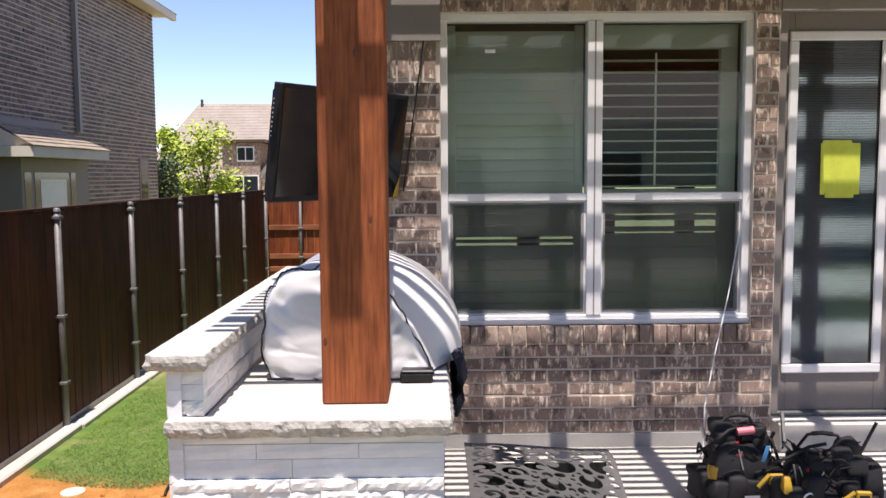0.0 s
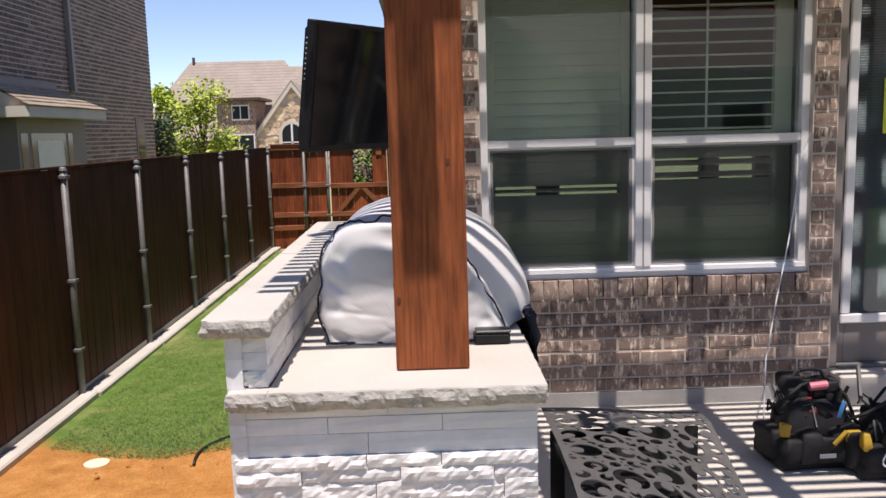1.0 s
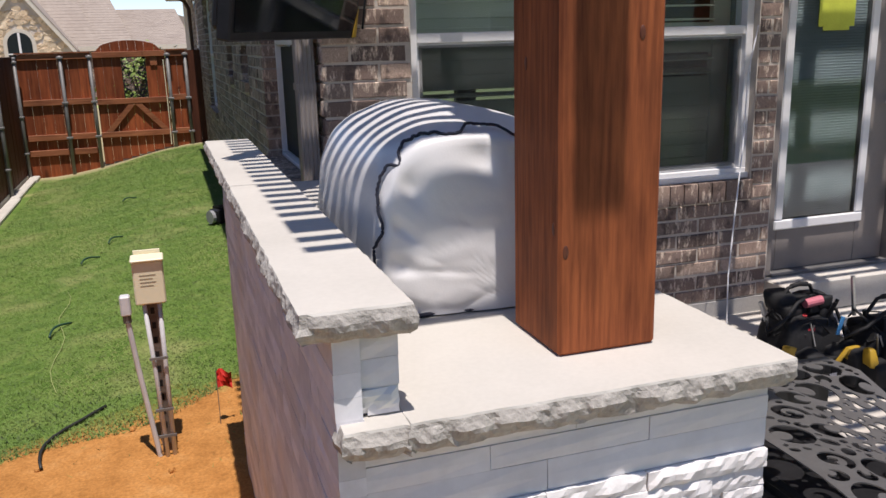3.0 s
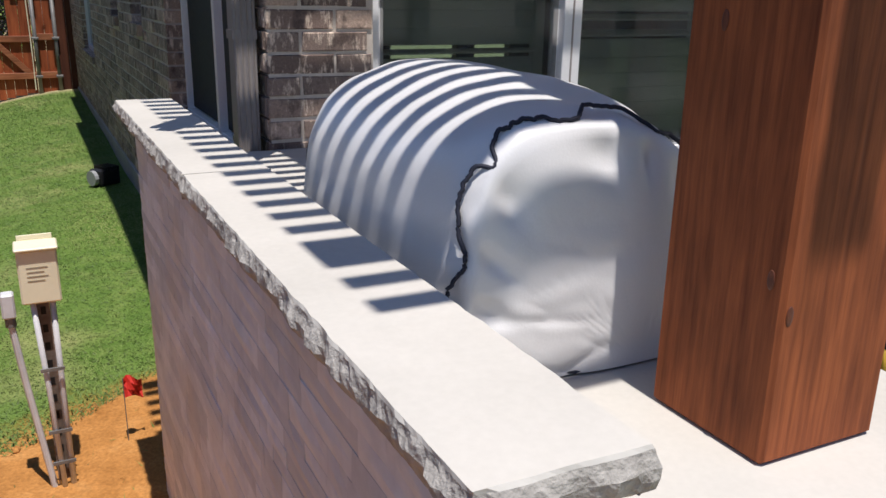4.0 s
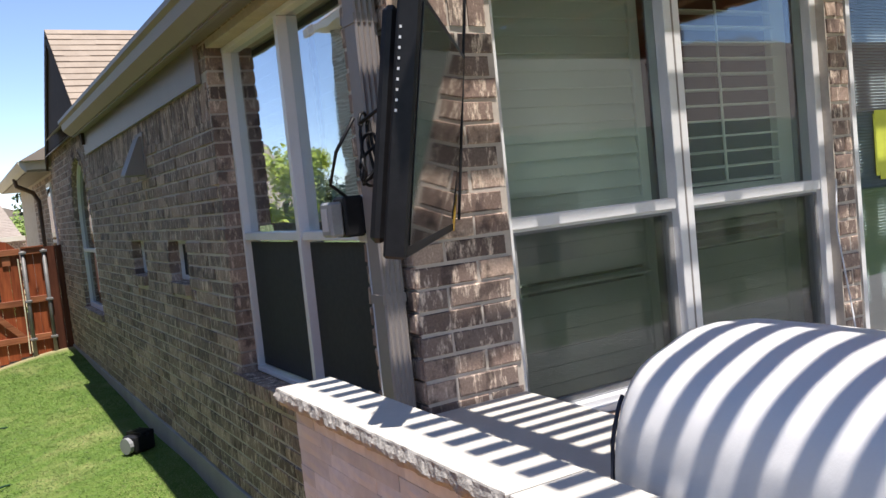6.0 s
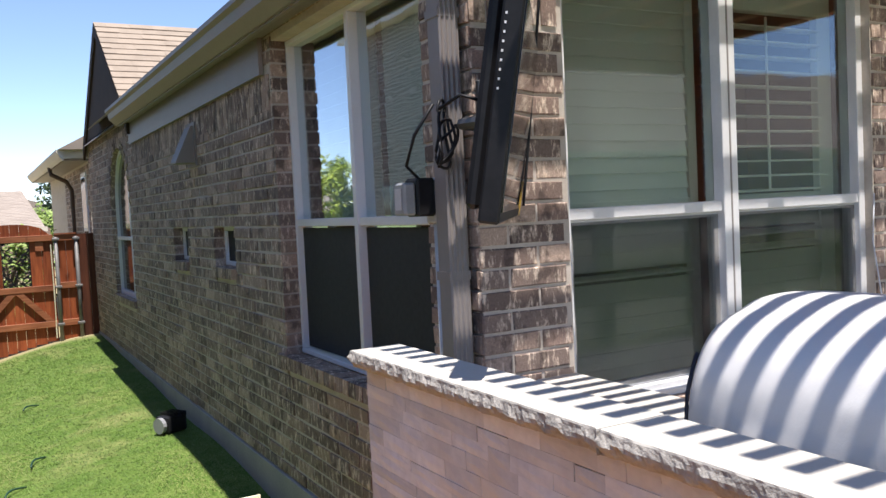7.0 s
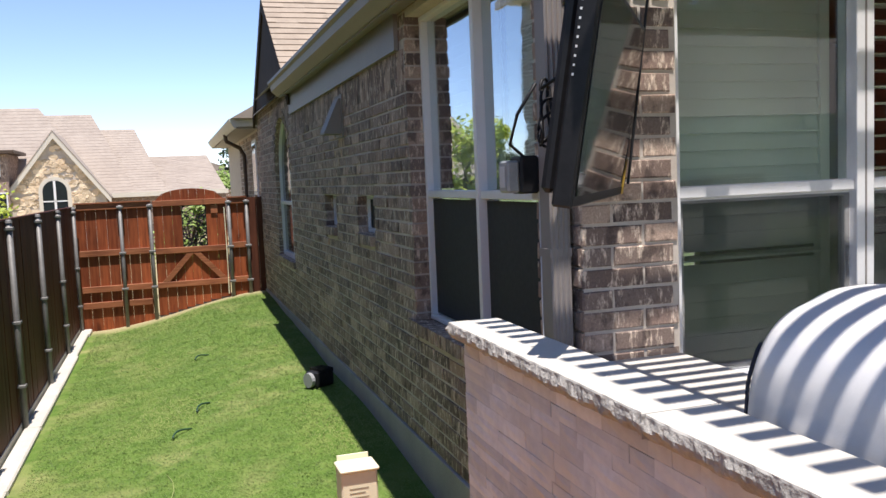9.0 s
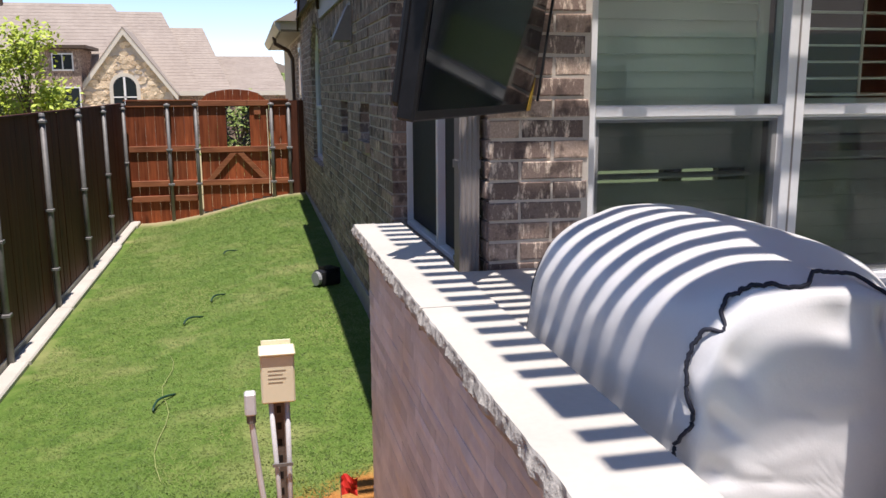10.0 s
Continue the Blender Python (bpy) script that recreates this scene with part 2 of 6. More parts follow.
M = {
    "brick": brick_mat("tumbled_brick", "object", 1.28),
    "brick_far": brick_mat("tumbled_brick_rows", "island", 1.28),
    "brick_neighbour": brick_mat("neighbour_brick_rows", "island", 0.8),
    "mortar": surf("mortar", (0.45, 0.395, 0.335), (0.62, 0.555, 0.48), 8, 0.95, 0.3, 0.003),
    "sand_mortar": surf("grey_mortar", (0.46, 0.44, 0.41), (0.60, 0.57, 0.53), 8, 0.95, 0.3, 0.003),
    "ledger": surf("split_white_limestone", (0.74, 0.72, 0.705), (0.88, 0.86, 0.84), 5, 0.85, 0.5, 0.004, fine=70, tint=(0.76, 0.69, 0.64), jitter="object", jit=0.10),
    "ledger_side": surf("sawn_white_limestone", (0.66, 0.65, 0.66), (0.90, 0.89, 0.90), 7.0, 0.85, 0.45, 0.004, fine=38, fine_mix=0.3, tint=(0.82, 0.74, 0.65), jitter="object", jit=0.20),
    "ledger_smooth": surf("honed_white_limestone", (0.70, 0.69, 0.70), (0.86, 0.85, 0.86), 5.0, 0.85, 0.45, 0.004, fine=38, fine_mix=0.3, tint=(0.80, 0.745, 0.69), jitter="object", jit=0.06),
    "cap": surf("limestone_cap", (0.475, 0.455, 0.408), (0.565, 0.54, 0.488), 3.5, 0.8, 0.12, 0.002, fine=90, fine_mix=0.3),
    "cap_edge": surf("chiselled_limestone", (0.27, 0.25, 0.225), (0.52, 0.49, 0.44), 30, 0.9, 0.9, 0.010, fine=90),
    "grout": surf("pale_grout", (0.40, 0.38, 0.36), (0.52, 0.50, 0.47), 8, 0.95, 0.2),
    "cedar": wood_mat("stained_cedar", (0.160, 0.042, 0.015), (0.37, 0.108, 0.036), "z", 0.75, scale=24.0, grain_run=0.06),
    "knot": surf("dark_knot", (0.085, 0.022, 0.010), (0.15, 0.042, 0.016), 60, 0.6, 0.4, 0.002),
    "cedar_x": wood_mat("stained_cedar_slats", (0.20, 0.058, 0.020), (0.36, 0.125, 0.042), "x", 0.5),
    "cedar_y": wood_mat("stained_cedar_rafters", (0.20, 0.058, 0.020), (0.36, 0.125, 0.042), "y", 0.5),
    "fence": wood_mat("dark_stained_fence", (0.060, 0.018, 0.0095), (0.112, 0.036, 0.018), "z", 0.7, "object", jit=0.18),
    "fence_far": wood_mat("dark_stained_fence_rows", (0.060, 0.027, 0.017), (0.115, 0.055, 0.034), "z", 0.6, "island", jit=0.3),
    "gate": wood_mat("red_stained_pine", (0.19, 0.042, 0.015), (0.38, 0.102, 0.036), "z", 0.6, "object", jit=0.3),
    "gate_x": wood_mat("red_stained_rail", (0.20, 0.062, 0.030), (0.38, 0.15, 0.07), "x", 0.6),
    "galv": surf("galvanised_steel", (0.14, 0.136, 0.132), (0.23, 0.226, 0.22), 9, 0.6, 0.1, 0.001, 0.4),
    "concrete": surf("concrete", (0.48, 0.45, 0.40), (0.62, 0.59, 0.53), 2.5, 0.9, 0.3, 0.003, fine=110, tint=(0.50, 0.46, 0.40)),
    "slab": surf("foundation_concrete", (0.30, 0.29, 0.275), (0.44, 0.42, 0.39), 3, 0.92, 0.3, 0.004, fine=90),
    "curb": surf("pale_curb", (0.44, 0.41, 0.36), (0.60, 0.57, 0.51), 4, 0.9, 0.4, 0.006, fine=80),
    "ground": ground_mat(),
    "trim": surf("taupe_paint", (0.205, 0.182, 0.168), (0.24, 0.212, 0.195), 3, 0.55, 0.08, 0.001, fine=50),
    "trim_light": surf("sand_paint", (0.235, 0.210, 0.197), (0.275, 0.245, 0.228), 3, 0.5, 0.08, 0.001, fine=50),
    "brown_board": surf("dark_brown_board", (0.042, 0.029, 0.023), (0.062, 0.044, 0.035), 5, 0.75, 0.1, 0.002, spec=0.1),
    "vinyl": surf("white_vinyl", (0.74, 0.74, 0.74), (0.82, 0.82, 0.82), 5, 0.35, 0.04, 0.001),
    "glass": glass_mat("window_glass", (0.80, 0.88, 0.84), ior=1.5, coat=(0.025, 0.40)),
    "side_glass": glass_mat("coated_window_glass", (0.80, 0.94, 0.86), ior=1.5, coat=(0.10, 0.75)),
    "door_glass": glass_mat("door_glass", (0.84, 0.88, 0.90), 0.0, 1.45),
    "screen": surf("insect_screen", (0.020, 0.022, 0.022), (0.035, 0.037, 0.037), 40, 0.8, 0.1, fine=300),
    "shutter": surf("white_shutter_paint", (0.66, 0.70, 0.62), (0.74, 0.77, 0.69), 4, 0.5, 0.05),
    # darkened colour gives the room its indoor shade
    "room": surf("dimmed_room_paint", (0.11, 0.105, 0.09), (0.15, 0.14, 0.12), 2, 0.8, 0.05),
    "black": surf("black_plastic", (0.010, 0.010, 0.011), (0.020, 0.020, 0.022), 20, 0.45, 0.08, 0.001, spec=0.22),
    "screen_glass": plain("tv_screen", (0.006, 0.007, 0.009), 0.06, spec=0.34),
    "black_metal": surf("black_powder_coat", (0.045, 0.045, 0.046), (0.075, 0.075, 0.077), 12, 0.42, 0.1, 0.001, 0.2),
    "sheet_metal": surf("grey_cut_sheet", (0.10, 0.098, 0.096), (0.15, 0.147, 0.143), 10, 0.45, 0.1, 0.001, 0.3),
    "cover": surf("grey_white_cover_fabric", (0.66, 0.655, 0.645), (0.73, 0.725, 0.715), 3, 0.36, 0.15, 0.004, fine=220, fine_mix=0.2),
    "piping": plain("navy_piping", (0.012, 0.014, 0.028), 0.7),
    "bag": surf("black_ballistic_fabric", (0.005, 0.005, 0.006), (0.013, 0.013, 0.014), 30, 0.75, 0.5, 0.004, fine=260),
    "red": plain("red_grip", (0.50, 0.025, 0.035), 0.45),
    "pink": plain("pink_wrap", (0.55, 0.16, 0.20), 0.5),
    "yellow": plain("yellow_plastic", (0.42, 0.26, 0.02), 0.5),
    "blue": plain("blue_grip", (0.06, 0.25, 0.52), 0.4),
    "steel": plain("tool_steel", (0.50, 0.51, 0.53), 0.3, 0.9),
    "note": plain("yellow_paper", (0.58, 0.64, 0.07), 0.8),
    "beige": surf("beige_enamel", (0.74, 0.68, 0.48), (0.80, 0.74, 0.54), 6, 0.5, 0.08, 0.001, fine=60),
    "ink": plain("faded_ink", (0.33, 0.28, 0.19), 0.8),
    "rust": surf("weathered_strut", (0.14, 0.09, 0.065), (0.26, 0.22, 0.19), 18, 0.6, 0.3, 0.002, 0.5),
    "pvc": surf("grey_conduit", (0.50, 0.50, 0.51), (0.63, 0.63, 0.64), 12, 0.5, 0.1, 0.001),
    "shingle": surf("brown_shingles", (0.285, 0.23, 0.178), (0.37, 0.305, 0.24), 6, 0.9, 0.4, 0.01, fine=45, jitter="island", jit=0.13),
    "shingle_far": surf("far_shingles", (0.30, 0.25, 0.21), (0.37, 0.315, 0.265), 1.2, 0.95, 0.2, 0.02, fine=9, jitter="island", jit=0.06),
    "rubble": surf("tan_rubble_stone", (0.60, 0.43, 0.27), (0.84, 0.71, 0.52), 3, 0.9, 0.5, 0.02, fine=20, jitter="island", jit=0.4),
    "cream": surf("cream_trim", (0.60, 0.55, 0.46), (0.68, 0.63, 0.54), 3, 0.6, 0.05),
    "dark_glass": plain("dark_far_glass", (0.022, 0.028, 0.032), 0.08, spec=0.35),
    "leaf": surf("bright_leaf", (0.27, 0.38, 0.028), (0.47, 0.55, 0.06), 3, 0.6, 0.0, jitter="island", jit=0.4),
    "leaf_mid": surf("green_leaf", (0.14, 0.24, 0.04), (0.30, 0.40, 0.09), 3, 0.6, 0.0, jitter="island", jit=0.4),
    "leaf_dark": surf("dark_leaf", (0.022, 0.045, 0.014), (0.06, 0.10, 0.03), 3, 0.7, 0.0, jitter="island", jit=0.4),
    "bark": surf("bark", (0.07, 0.05, 0.035), (0.16, 0.12, 0.09), 8, 0.9, 0.5),
    "blade": surf("grass_blades", (0.074, 0.150, 0.022), (0.170, 0.252, 0.052), 2.4, 0.65, 0.0, fine=9, fine_mix=0.3, tint=(0.26, 0.28, 0.085), jitter="island", jit=0.06),
    "string": plain("pale_string", (0.33, 0.38, 0.14), 0.8),
    "grey_plastic": plain("grey_plastic", (0.30, 0.31, 0.32), 0.35),
    "hose": plain("green_hose", (0.012, 0.055, 0.035), 0.5),
    "hose_black": plain("black_drip_line", (0.015, 0.016, 0.015), 0.6),
    "flag": plain("red_marker_flag", (0.62, 0.03, 0.02), 0.6),
    "copper": plain("bronze_gutter", (0.10, 0.07, 0.05), 0.5, 0.3),
    "blind": surf("dark_grey_blind", (0.16, 0.205, 0.215), (0.23, 0.28, 0.29), 6, 0.5, 0.0),
    "ring": plain("white_carabiner", (0.75, 0.76, 0.78), 0.35),
}
# self-lit green for the added panel that stands in for daylight
m, n, l, bsdf = nodes_of("green_glow_panel")
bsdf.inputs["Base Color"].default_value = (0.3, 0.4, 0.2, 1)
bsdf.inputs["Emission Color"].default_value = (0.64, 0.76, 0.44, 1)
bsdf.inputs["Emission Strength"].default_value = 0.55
M["green_glow"] = m
# turf scatters light as one soft layer: its blades are shaded mostly as the ground lies
n, l = M["blade"].node_tree.nodes, M["blade"].node_tree.links
g, lie = n.new("ShaderNodeNewGeometry"), n.new("ShaderNodeMix")
lie.data_type = "VECTOR"
lie.inputs[0].default_value = 0.8
lie.inputs[5].default_value = (0.0, 0.0, 1.0)
l.new(g.outputs["Normal"], lie.inputs[4])
l.new(lie.outputs[1], n["Principled BSDF"].inputs["Normal"])
m, n, l, bsdf = nodes_of("insect_mesh")
bsdf.inputs["Base Color"].default_value = (0.03, 0.032, 0.032, 1)
bsdf.inputs["Roughness"].default_value = 0.8
bsdf.inputs["Alpha"].default_value = 0.35
M["mesh"] = m


# ---- building helpers ----
def mesh_of(bm, name="m", smooth=False):
    me = bpy.data.meshes.new(name)
    bmesh.ops.recalc_face_normals(bm, faces=bm.faces)
    if smooth:
        for f in bm.faces:
            f.smooth = True
    bm.to_mesh(me)
    bm.free()
    return me


def part(name, bm, material, parent=None, label="", smooth=False):
    """One mesh object, from a bmesh or a mesh, under a thing or a part."""
    me = bm if isinstance(bm, bpy.types.Mesh) else mesh_of(bm, name, smooth)
    if not me.materials:
        for mm in (material if isinstance(material, (list, tuple)) else [material]):
            me.materials.append(mm)
    ob = new(name, me)
    if parent is not None:
        ob.parent = parent
        ob.matrix_parent_inverse = parent.matrix_world.inverted() if parent.type != "EMPTY" else Matrix.Translation(-parent.location)
    if label:
        ob["label"] = label
    return ob


def thing(name, at, label, category, group="", kind=""):
    ob = new(name)
    ob.location = at
    ob.empty_display_size = 0.1
    return tagged(ob, label, category, group, kind)


def box(bm, x0, x1, y0, y1, z0, z1, bevel=0.0, segs=1):
    vs = [bm.verts.new((x, y, z)) for z in (z0, z1) for x, y in ((x0, y0), (x1, y0), (x1, y1), (x0, y1))]
    fs = [bm.faces.new([vs[i] for i in q]) for q in ((3, 2, 1, 0), (4, 5, 6, 7), (0, 1, 5, 4), (1, 2, 6, 5), (2, 3, 7, 6), (3, 0, 4, 7))]
    if bevel:
        es = list({e for f in fs for e in f.edges})
        bmesh.ops.bevel(bm, geom=es, offset=bevel, segments=segs, affect="EDGES", profile=0.6)
    return bm


def boxed(*a, bevel=0.0, segs=1):
    return box(bmesh.new(), *a, bevel=bevel, segs=segs)


def turned(bm, m):
    bmesh.ops.transform(bm, matrix=m, verts=bm.verts)
    return bm


def tube(bm, pts, r, n=8, cap=True, taper=1.0):
    """A round bar along points."""
    pts = [Vector(p) for p in pts]
    rings = []
    for i, p in enumerate(pts):
        d = (pts[min(i + 1, len(pts) - 1)] - pts[max(i - 1, 0)]).normalized()
        q = d.to_track_quat("Z", "Y")
        rr = r * (1 + (taper - 1) * i / max(1, len(pts) - 1))
        rings.append([bm.verts.new(p + q @ Vector((rr * math.cos(a), rr * math.sin(a), 0))) for a in (2 * math.pi * k / n for k in range(n))])
    for a, b in zip(rings, rings[1:]):
        for k in range(n):
            bm.faces.new((a[k], a[(k + 1) % n], b[(k + 1) % n], b[k]))
    if cap:
        bm.faces.new(rings[0][::-1])
        bm.faces.new(rings[-1])
    return bm


def tubed(pts, r, n=8, taper=1.0):
    return tube(bmesh.new(), pts, r, n, True, taper)


def prism(bm, poly, axis, a, b):
    """A flat polygon drawn along an axis. poly gives the two other coordinates in x, y, z order."""
    def at(p, v):
        p = list(p)
        p.insert("xyz".index(axis), v)
        return bm.verts.new(p)
    lo, hi = [at(p, a) for p in poly], [at(p, b) for p in poly]
    bm.faces.new(lo[::-1])
    bm.faces.new(hi)
    for i in range(len(poly)):
        j = (i + 1) % len(poly)
        bm.faces.new((lo[i], lo[j], hi[j], hi[i]))
    return bm


def prismed(poly, axis, a, b):
    return prism(bmesh.new(), poly, axis, a, b)


def soup(name, verts, faces, material, parent=None, label=""):
    me = bpy.data.meshes.new(name)
    me.from_pydata(verts, [], faces)
    me.update()
    return part(name, me, material, parent, label)


def brick_shape(w, h, d, rng, lip=0.004):
    """Corner points and faces of one brick whose face looks along -y, its middle at the origin."""
    vs, j = [], lambda s: rng.uniform(-s, s)
    for y, k in ((d, 0.0), (lip, 0.0), (0.0, lip)):
        for sx, sz in ((-1, -1), (1, -1), (1, 1), (-1, 1)):
            vs.append((sx * (w / 2 - k) + j(0.002), y + (j(0.0025) if y < d else 0), sz * (h / 2 - k) + j(0.0018)))
    fs = [(8, 9, 10, 11)]
    for b in (0, 4):
        fs += [(b + i, b + (i + 1) % 4, b + 4 + (i + 1) % 4, b + 4 + i) for i in range(4)]
    return vs, fs


BRICK_L, BRICK_H, ROW, PITCH = 0.242, 0.0645, 0.0762, 0.254


def brick_field(u0, u1, z0, z1, holes, phase=0):
    """Running bond over a field; yields middle, row middle, width. holes: (u0, u1, z0, z1) left free, with cut bricks at their sides."""
    rows = int(round((z1 - z0) / ROW))
    for r in range(rows):
        zc = z0 + (r + 0.5) * ROW
        spans = [(u0, u1)]
        for a, b, c, d in holes:
            if c - 0.02 < zc < d + 0.02:
                spans = [s for p, q in spans for s in ((p, min(q, a)), (max(p, b), q)) if s[1] - s[0] > 0.02]
        k0 = (0.5 if (r + phase) % 2 else 0.0) * PITCH
        for p, q in spans:
            k = math.floor((p - u0 - k0) / PITCH)
            while u0 + k0 + k * PITCH < q - 0.02:
                a, b = max(p, u0 + k0 + k * PITCH), min(q, u0 + k0 + (k + 1) * PITCH)
                if b - a > 0.03:
                    yield (a + b) / 2, zc, b - a - 0.012
                k += 1


def slab_stone(x0, x1, y0, y1, z0, z1, seed, rough=0.007, sides="nsew"):
    """A stone slab with a sawn top and hand-chiselled edges."""
    rng = random.Random(seed)
    bm = bmesh.new()
    step, pts = 0.009, []
    corners = [(x0, y0, "s"), (x1, y0, "e"), (x1, y1, "n"), (x0, y1, "w")]
    for i, (x, y, side) in enumerate(corners):
        xx, yy, _ = corners[(i + 1) % 4]
        n = max(2, int(math.hypot(xx - x, yy - y) / step))
        for k in range(n):
            pts.append((x + (xx - x) * k / n, y + (yy - y) * k / n, side, k == 0))
    inward = {"s": (0, 1), "e": (-1, 0), "n": (0, -1), "w": (1, 0)}
    h = z1 - z0
    # each level: height, set-back, roughness
    levels = [(z1, 0.006, 0.0015), (z1 - 0.004, 0.0045, 0.0025), (z1 - 0.22 * h, 0.003, 0.7 * rough), (z1 - 0.42 * h, 0.0, rough),
              (z1 - 0.62 * h, 0.001, rough), (z1 - 0.82 * h, 0.006, rough), (z0, 0.014, 0.9 * rough)]
    rings = []
    for q, (z, push, amp) in enumerate(levels):
        ring = []
        for i, (x, y, side, corner) in enumerate(pts):
            s = Vector((x * 26, y * 26, z * 30 + seed))
            flake = noise.cell(Vector((x * 38 + 0.6 * noise.noise(s), y * 38, z * 45 + seed))) - 0.5
            d = push + amp * (1.3 * noise.noise(s) + 0.4 * flake + rng.uniform(-0.2, 0.2)) if side in sides else 0.0
            dx, dy = inward[side]
            if corner:
                px, py = inward[pts[i - 1][2]]
                dx, dy = dx + px, dy + py
            dz = amp * 0.5 * noise.noise(s + Vector((7, 3, 1))) if 1 < q else 0.0
            ring.append(bm.verts.new((x + dx * d, y + dy * d, max(z + dz, z0 - 0.001))))
        rings.append(ring)
    n = len(pts)
    for a, b in zip(rings, rings[1:]):
        for k in range(n):
            f = bm.faces.new((a[k], b[k], b[(k + 1) % n], a[(k + 1) % n]))
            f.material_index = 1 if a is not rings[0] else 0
    bm.faces.new(rings[0])
    bm.faces.new(rings[-1][::-1])
    return bm


def ledger_piece(w, h, d, rng, rough):
    """One split stone, its face towards -y, lower corner at the origin."""
    nx, nz = (max(4, min(26, int(w / 0.013))), max(3, min(6, int(h / 0.010)))) if rough > 0.003 else (2, 2)
    vs, fs = [], []
    tilt, off = rng.uniform(-0.3, 0.3) * rough, rng.uniform(0, 90)
    for k in range(nz + 1):
        for i in range(nx + 1):
            edge = i in (0, nx) or k in (0, nz)
            p = Vector((w * i / nx * 24 + off, off, h * k / nz * 34))
            ridge = noise.noise(p) + 0.5 * noise.noise(p * 2.3)
            y = rough * (1.1 * ridge + rng.uniform(-0.42, 0.42)) * (0.6 if edge else 1.0) + tilt * (k / nz - 0.5) * 2 + (0.003 if edge else 0)
            vs.append((w * i / nx, y, h * k / nz))
    for k in range(nz):
        for i in range(nx):
            a = k * (nx + 1) + i
            fs.append((a, a + 1, a + nx + 2, a + nx + 1))
    b = len(vs)
    vs += [(0, d, 0), (w, d, 0), (w, d, h), (0, d, h)]
    c00, c10, c01, c11 = 0, nx, nz * (nx + 1), nz * (nx + 1) + nx
    fs += [tuple([b, b + 1] + list(range(c10, c00 - 1, -1))), tuple([b + 2, b + 3] + list(range(c01, c11 + 1))),
           tuple([b + 1, b + 2] + list(range(c11, c10 - 1, -(nx + 1)))), tuple([b + 3, b] + list(range(c00, c01 + 1, nx + 1)))]
    return vs, fs


def pierced(name, w, h, cell, inside, thick, material, parent, place, label=""):
    """A sheet cut along the zero line of a field; inside(u, v) > 0 is metal. place(u, v) gives the point."""
    nu, nv = int(w / cell), int(h / cell)
    us, vs_ = [w * i / nu for i in range(nu + 1)], [h * k / nv for k in range(nv + 1)]
    val = [[inside(u, v) for u in us] for v in vs_]
    bm = bmesh.new()
    cache = {}

    def corner(i, k):
        if (i, k) not in cache:
            cache[(i, k)] = bm.verts.new(place(us[i], vs_[k]))
        return cache[(i, k)]

    def cut(a, b):
        key = (min(a, b), max(a, b))
        if key not in cache:
            (i, k), (i2, k2) = key
            f = val[k][i] / (val[k][i] - val[k2][i2])
            f = min(0.95, max(0.05, f))
            cache[key] = bm.verts.new(place(us[i] + f * (us[i2] - us[i]), vs_[k] + f * (vs_[k2] - vs_[k])))
        return cache[key]

    for k in range(nv):
        for i in range(nu):
            for tri in (((i, k), (i + 1, k), (i + 1, k + 1)), ((i, k), (i + 1, k + 1), (i, k + 1))):
                out = []
                for a, b in zip(tri, tri[1:] + tri[:1]):
                    pa, pb = val[a[1]][a[0]] > 0, val[b[1]][b[0]] > 0
                    if pa:
                        out.append(corner(*a))
                    if pa != pb:
                        out.append(cut(a, b))
                if len(out) >= 3:
                    bm.faces.new(out)
    ob = part(name, bm, material, parent, label)
    sol = ob.modifiers.new("thickness", "SOLIDIFY")
    sol.thickness = thick
    return ob


# ---- ground ----
FENCE_X, GATE_Y, WALL_X, WALL_Y = -2.93, 15.26, -0.315, 4.909


def smooth(a, b, t):
    t = min(1, max(0, (t - a) / (b - a)))
    return t * t * (3 - 2 * t)


def ground_z(x, y):
    """The side yard falls from the house to the fence and rises towards the gate."""
    at_wall = -0.33 + 0.20 * smooth(4.5, 9.0, y) + 0.13 * smooth(9.0, 15.0, y)
    at_fence = -0.40
    f = smooth(FENCE_X + 0.1, WALL_X, x)
    z = at_fence + (at_wall - at_fence) * f
    z += 0.035 * noise.noise(Vector((x * 0.9, y * 0.9, 0.3))) * smooth(FENCE_X, FENCE_X + 0.6, x)
    z -= 0.05 * smooth(0, 3, -x - 3)
    if x > WALL_X + 0.2:
        z = min(z, -0.12)
    return z


def grid_lines(dense0, dense1, step, far):
    a = [dense0 + step * i for i in range(int((dense1 - dense0) / step) + 1)]
    lo, hi, s = a[0], a[-1], step
    left, right = [], []
    while lo > -far or hi < far:
        s *= 1.7
        lo, hi = lo - s, hi + s
        left.append(lo)
        right.append(hi)
    return left[::-1] + a + right


gx, gy = grid_lines(-3.4, 0.4, 0.1, 2500), grid_lines(-1.0, 17.0, 0.13, 2500)
gv = [(x, y, ground_z(x, y)) for y in gy for x in gx]
gf = [(k * len(gx) + i, k * len(gx) + i + 1, (k + 1) * len(gx) + i + 1, (k + 1) * len(gx) + i) for k in range(len(gy) - 1) for i in range(len(gx) - 1)]
ground = soup("ground", gv, gf, M["ground"])
for p in ground.data.polygons:
    p.use_smooth = True
tagged(ground, "green lawn with a strip of bare orange soil", "ground", kind="structure")

patio = part("patio", boxed(-0.70, 7.0, 0.95, 4.93, -0.6, 0.02, bevel=0.01), M["concrete"])
part("patio_side", boxed(7.004, 9.0, 0.95, 4.93, -0.6, 0.019), M["concrete"], patio)
tagged(patio, "pale concrete patio slab beside the house", "patio", kind="structure")

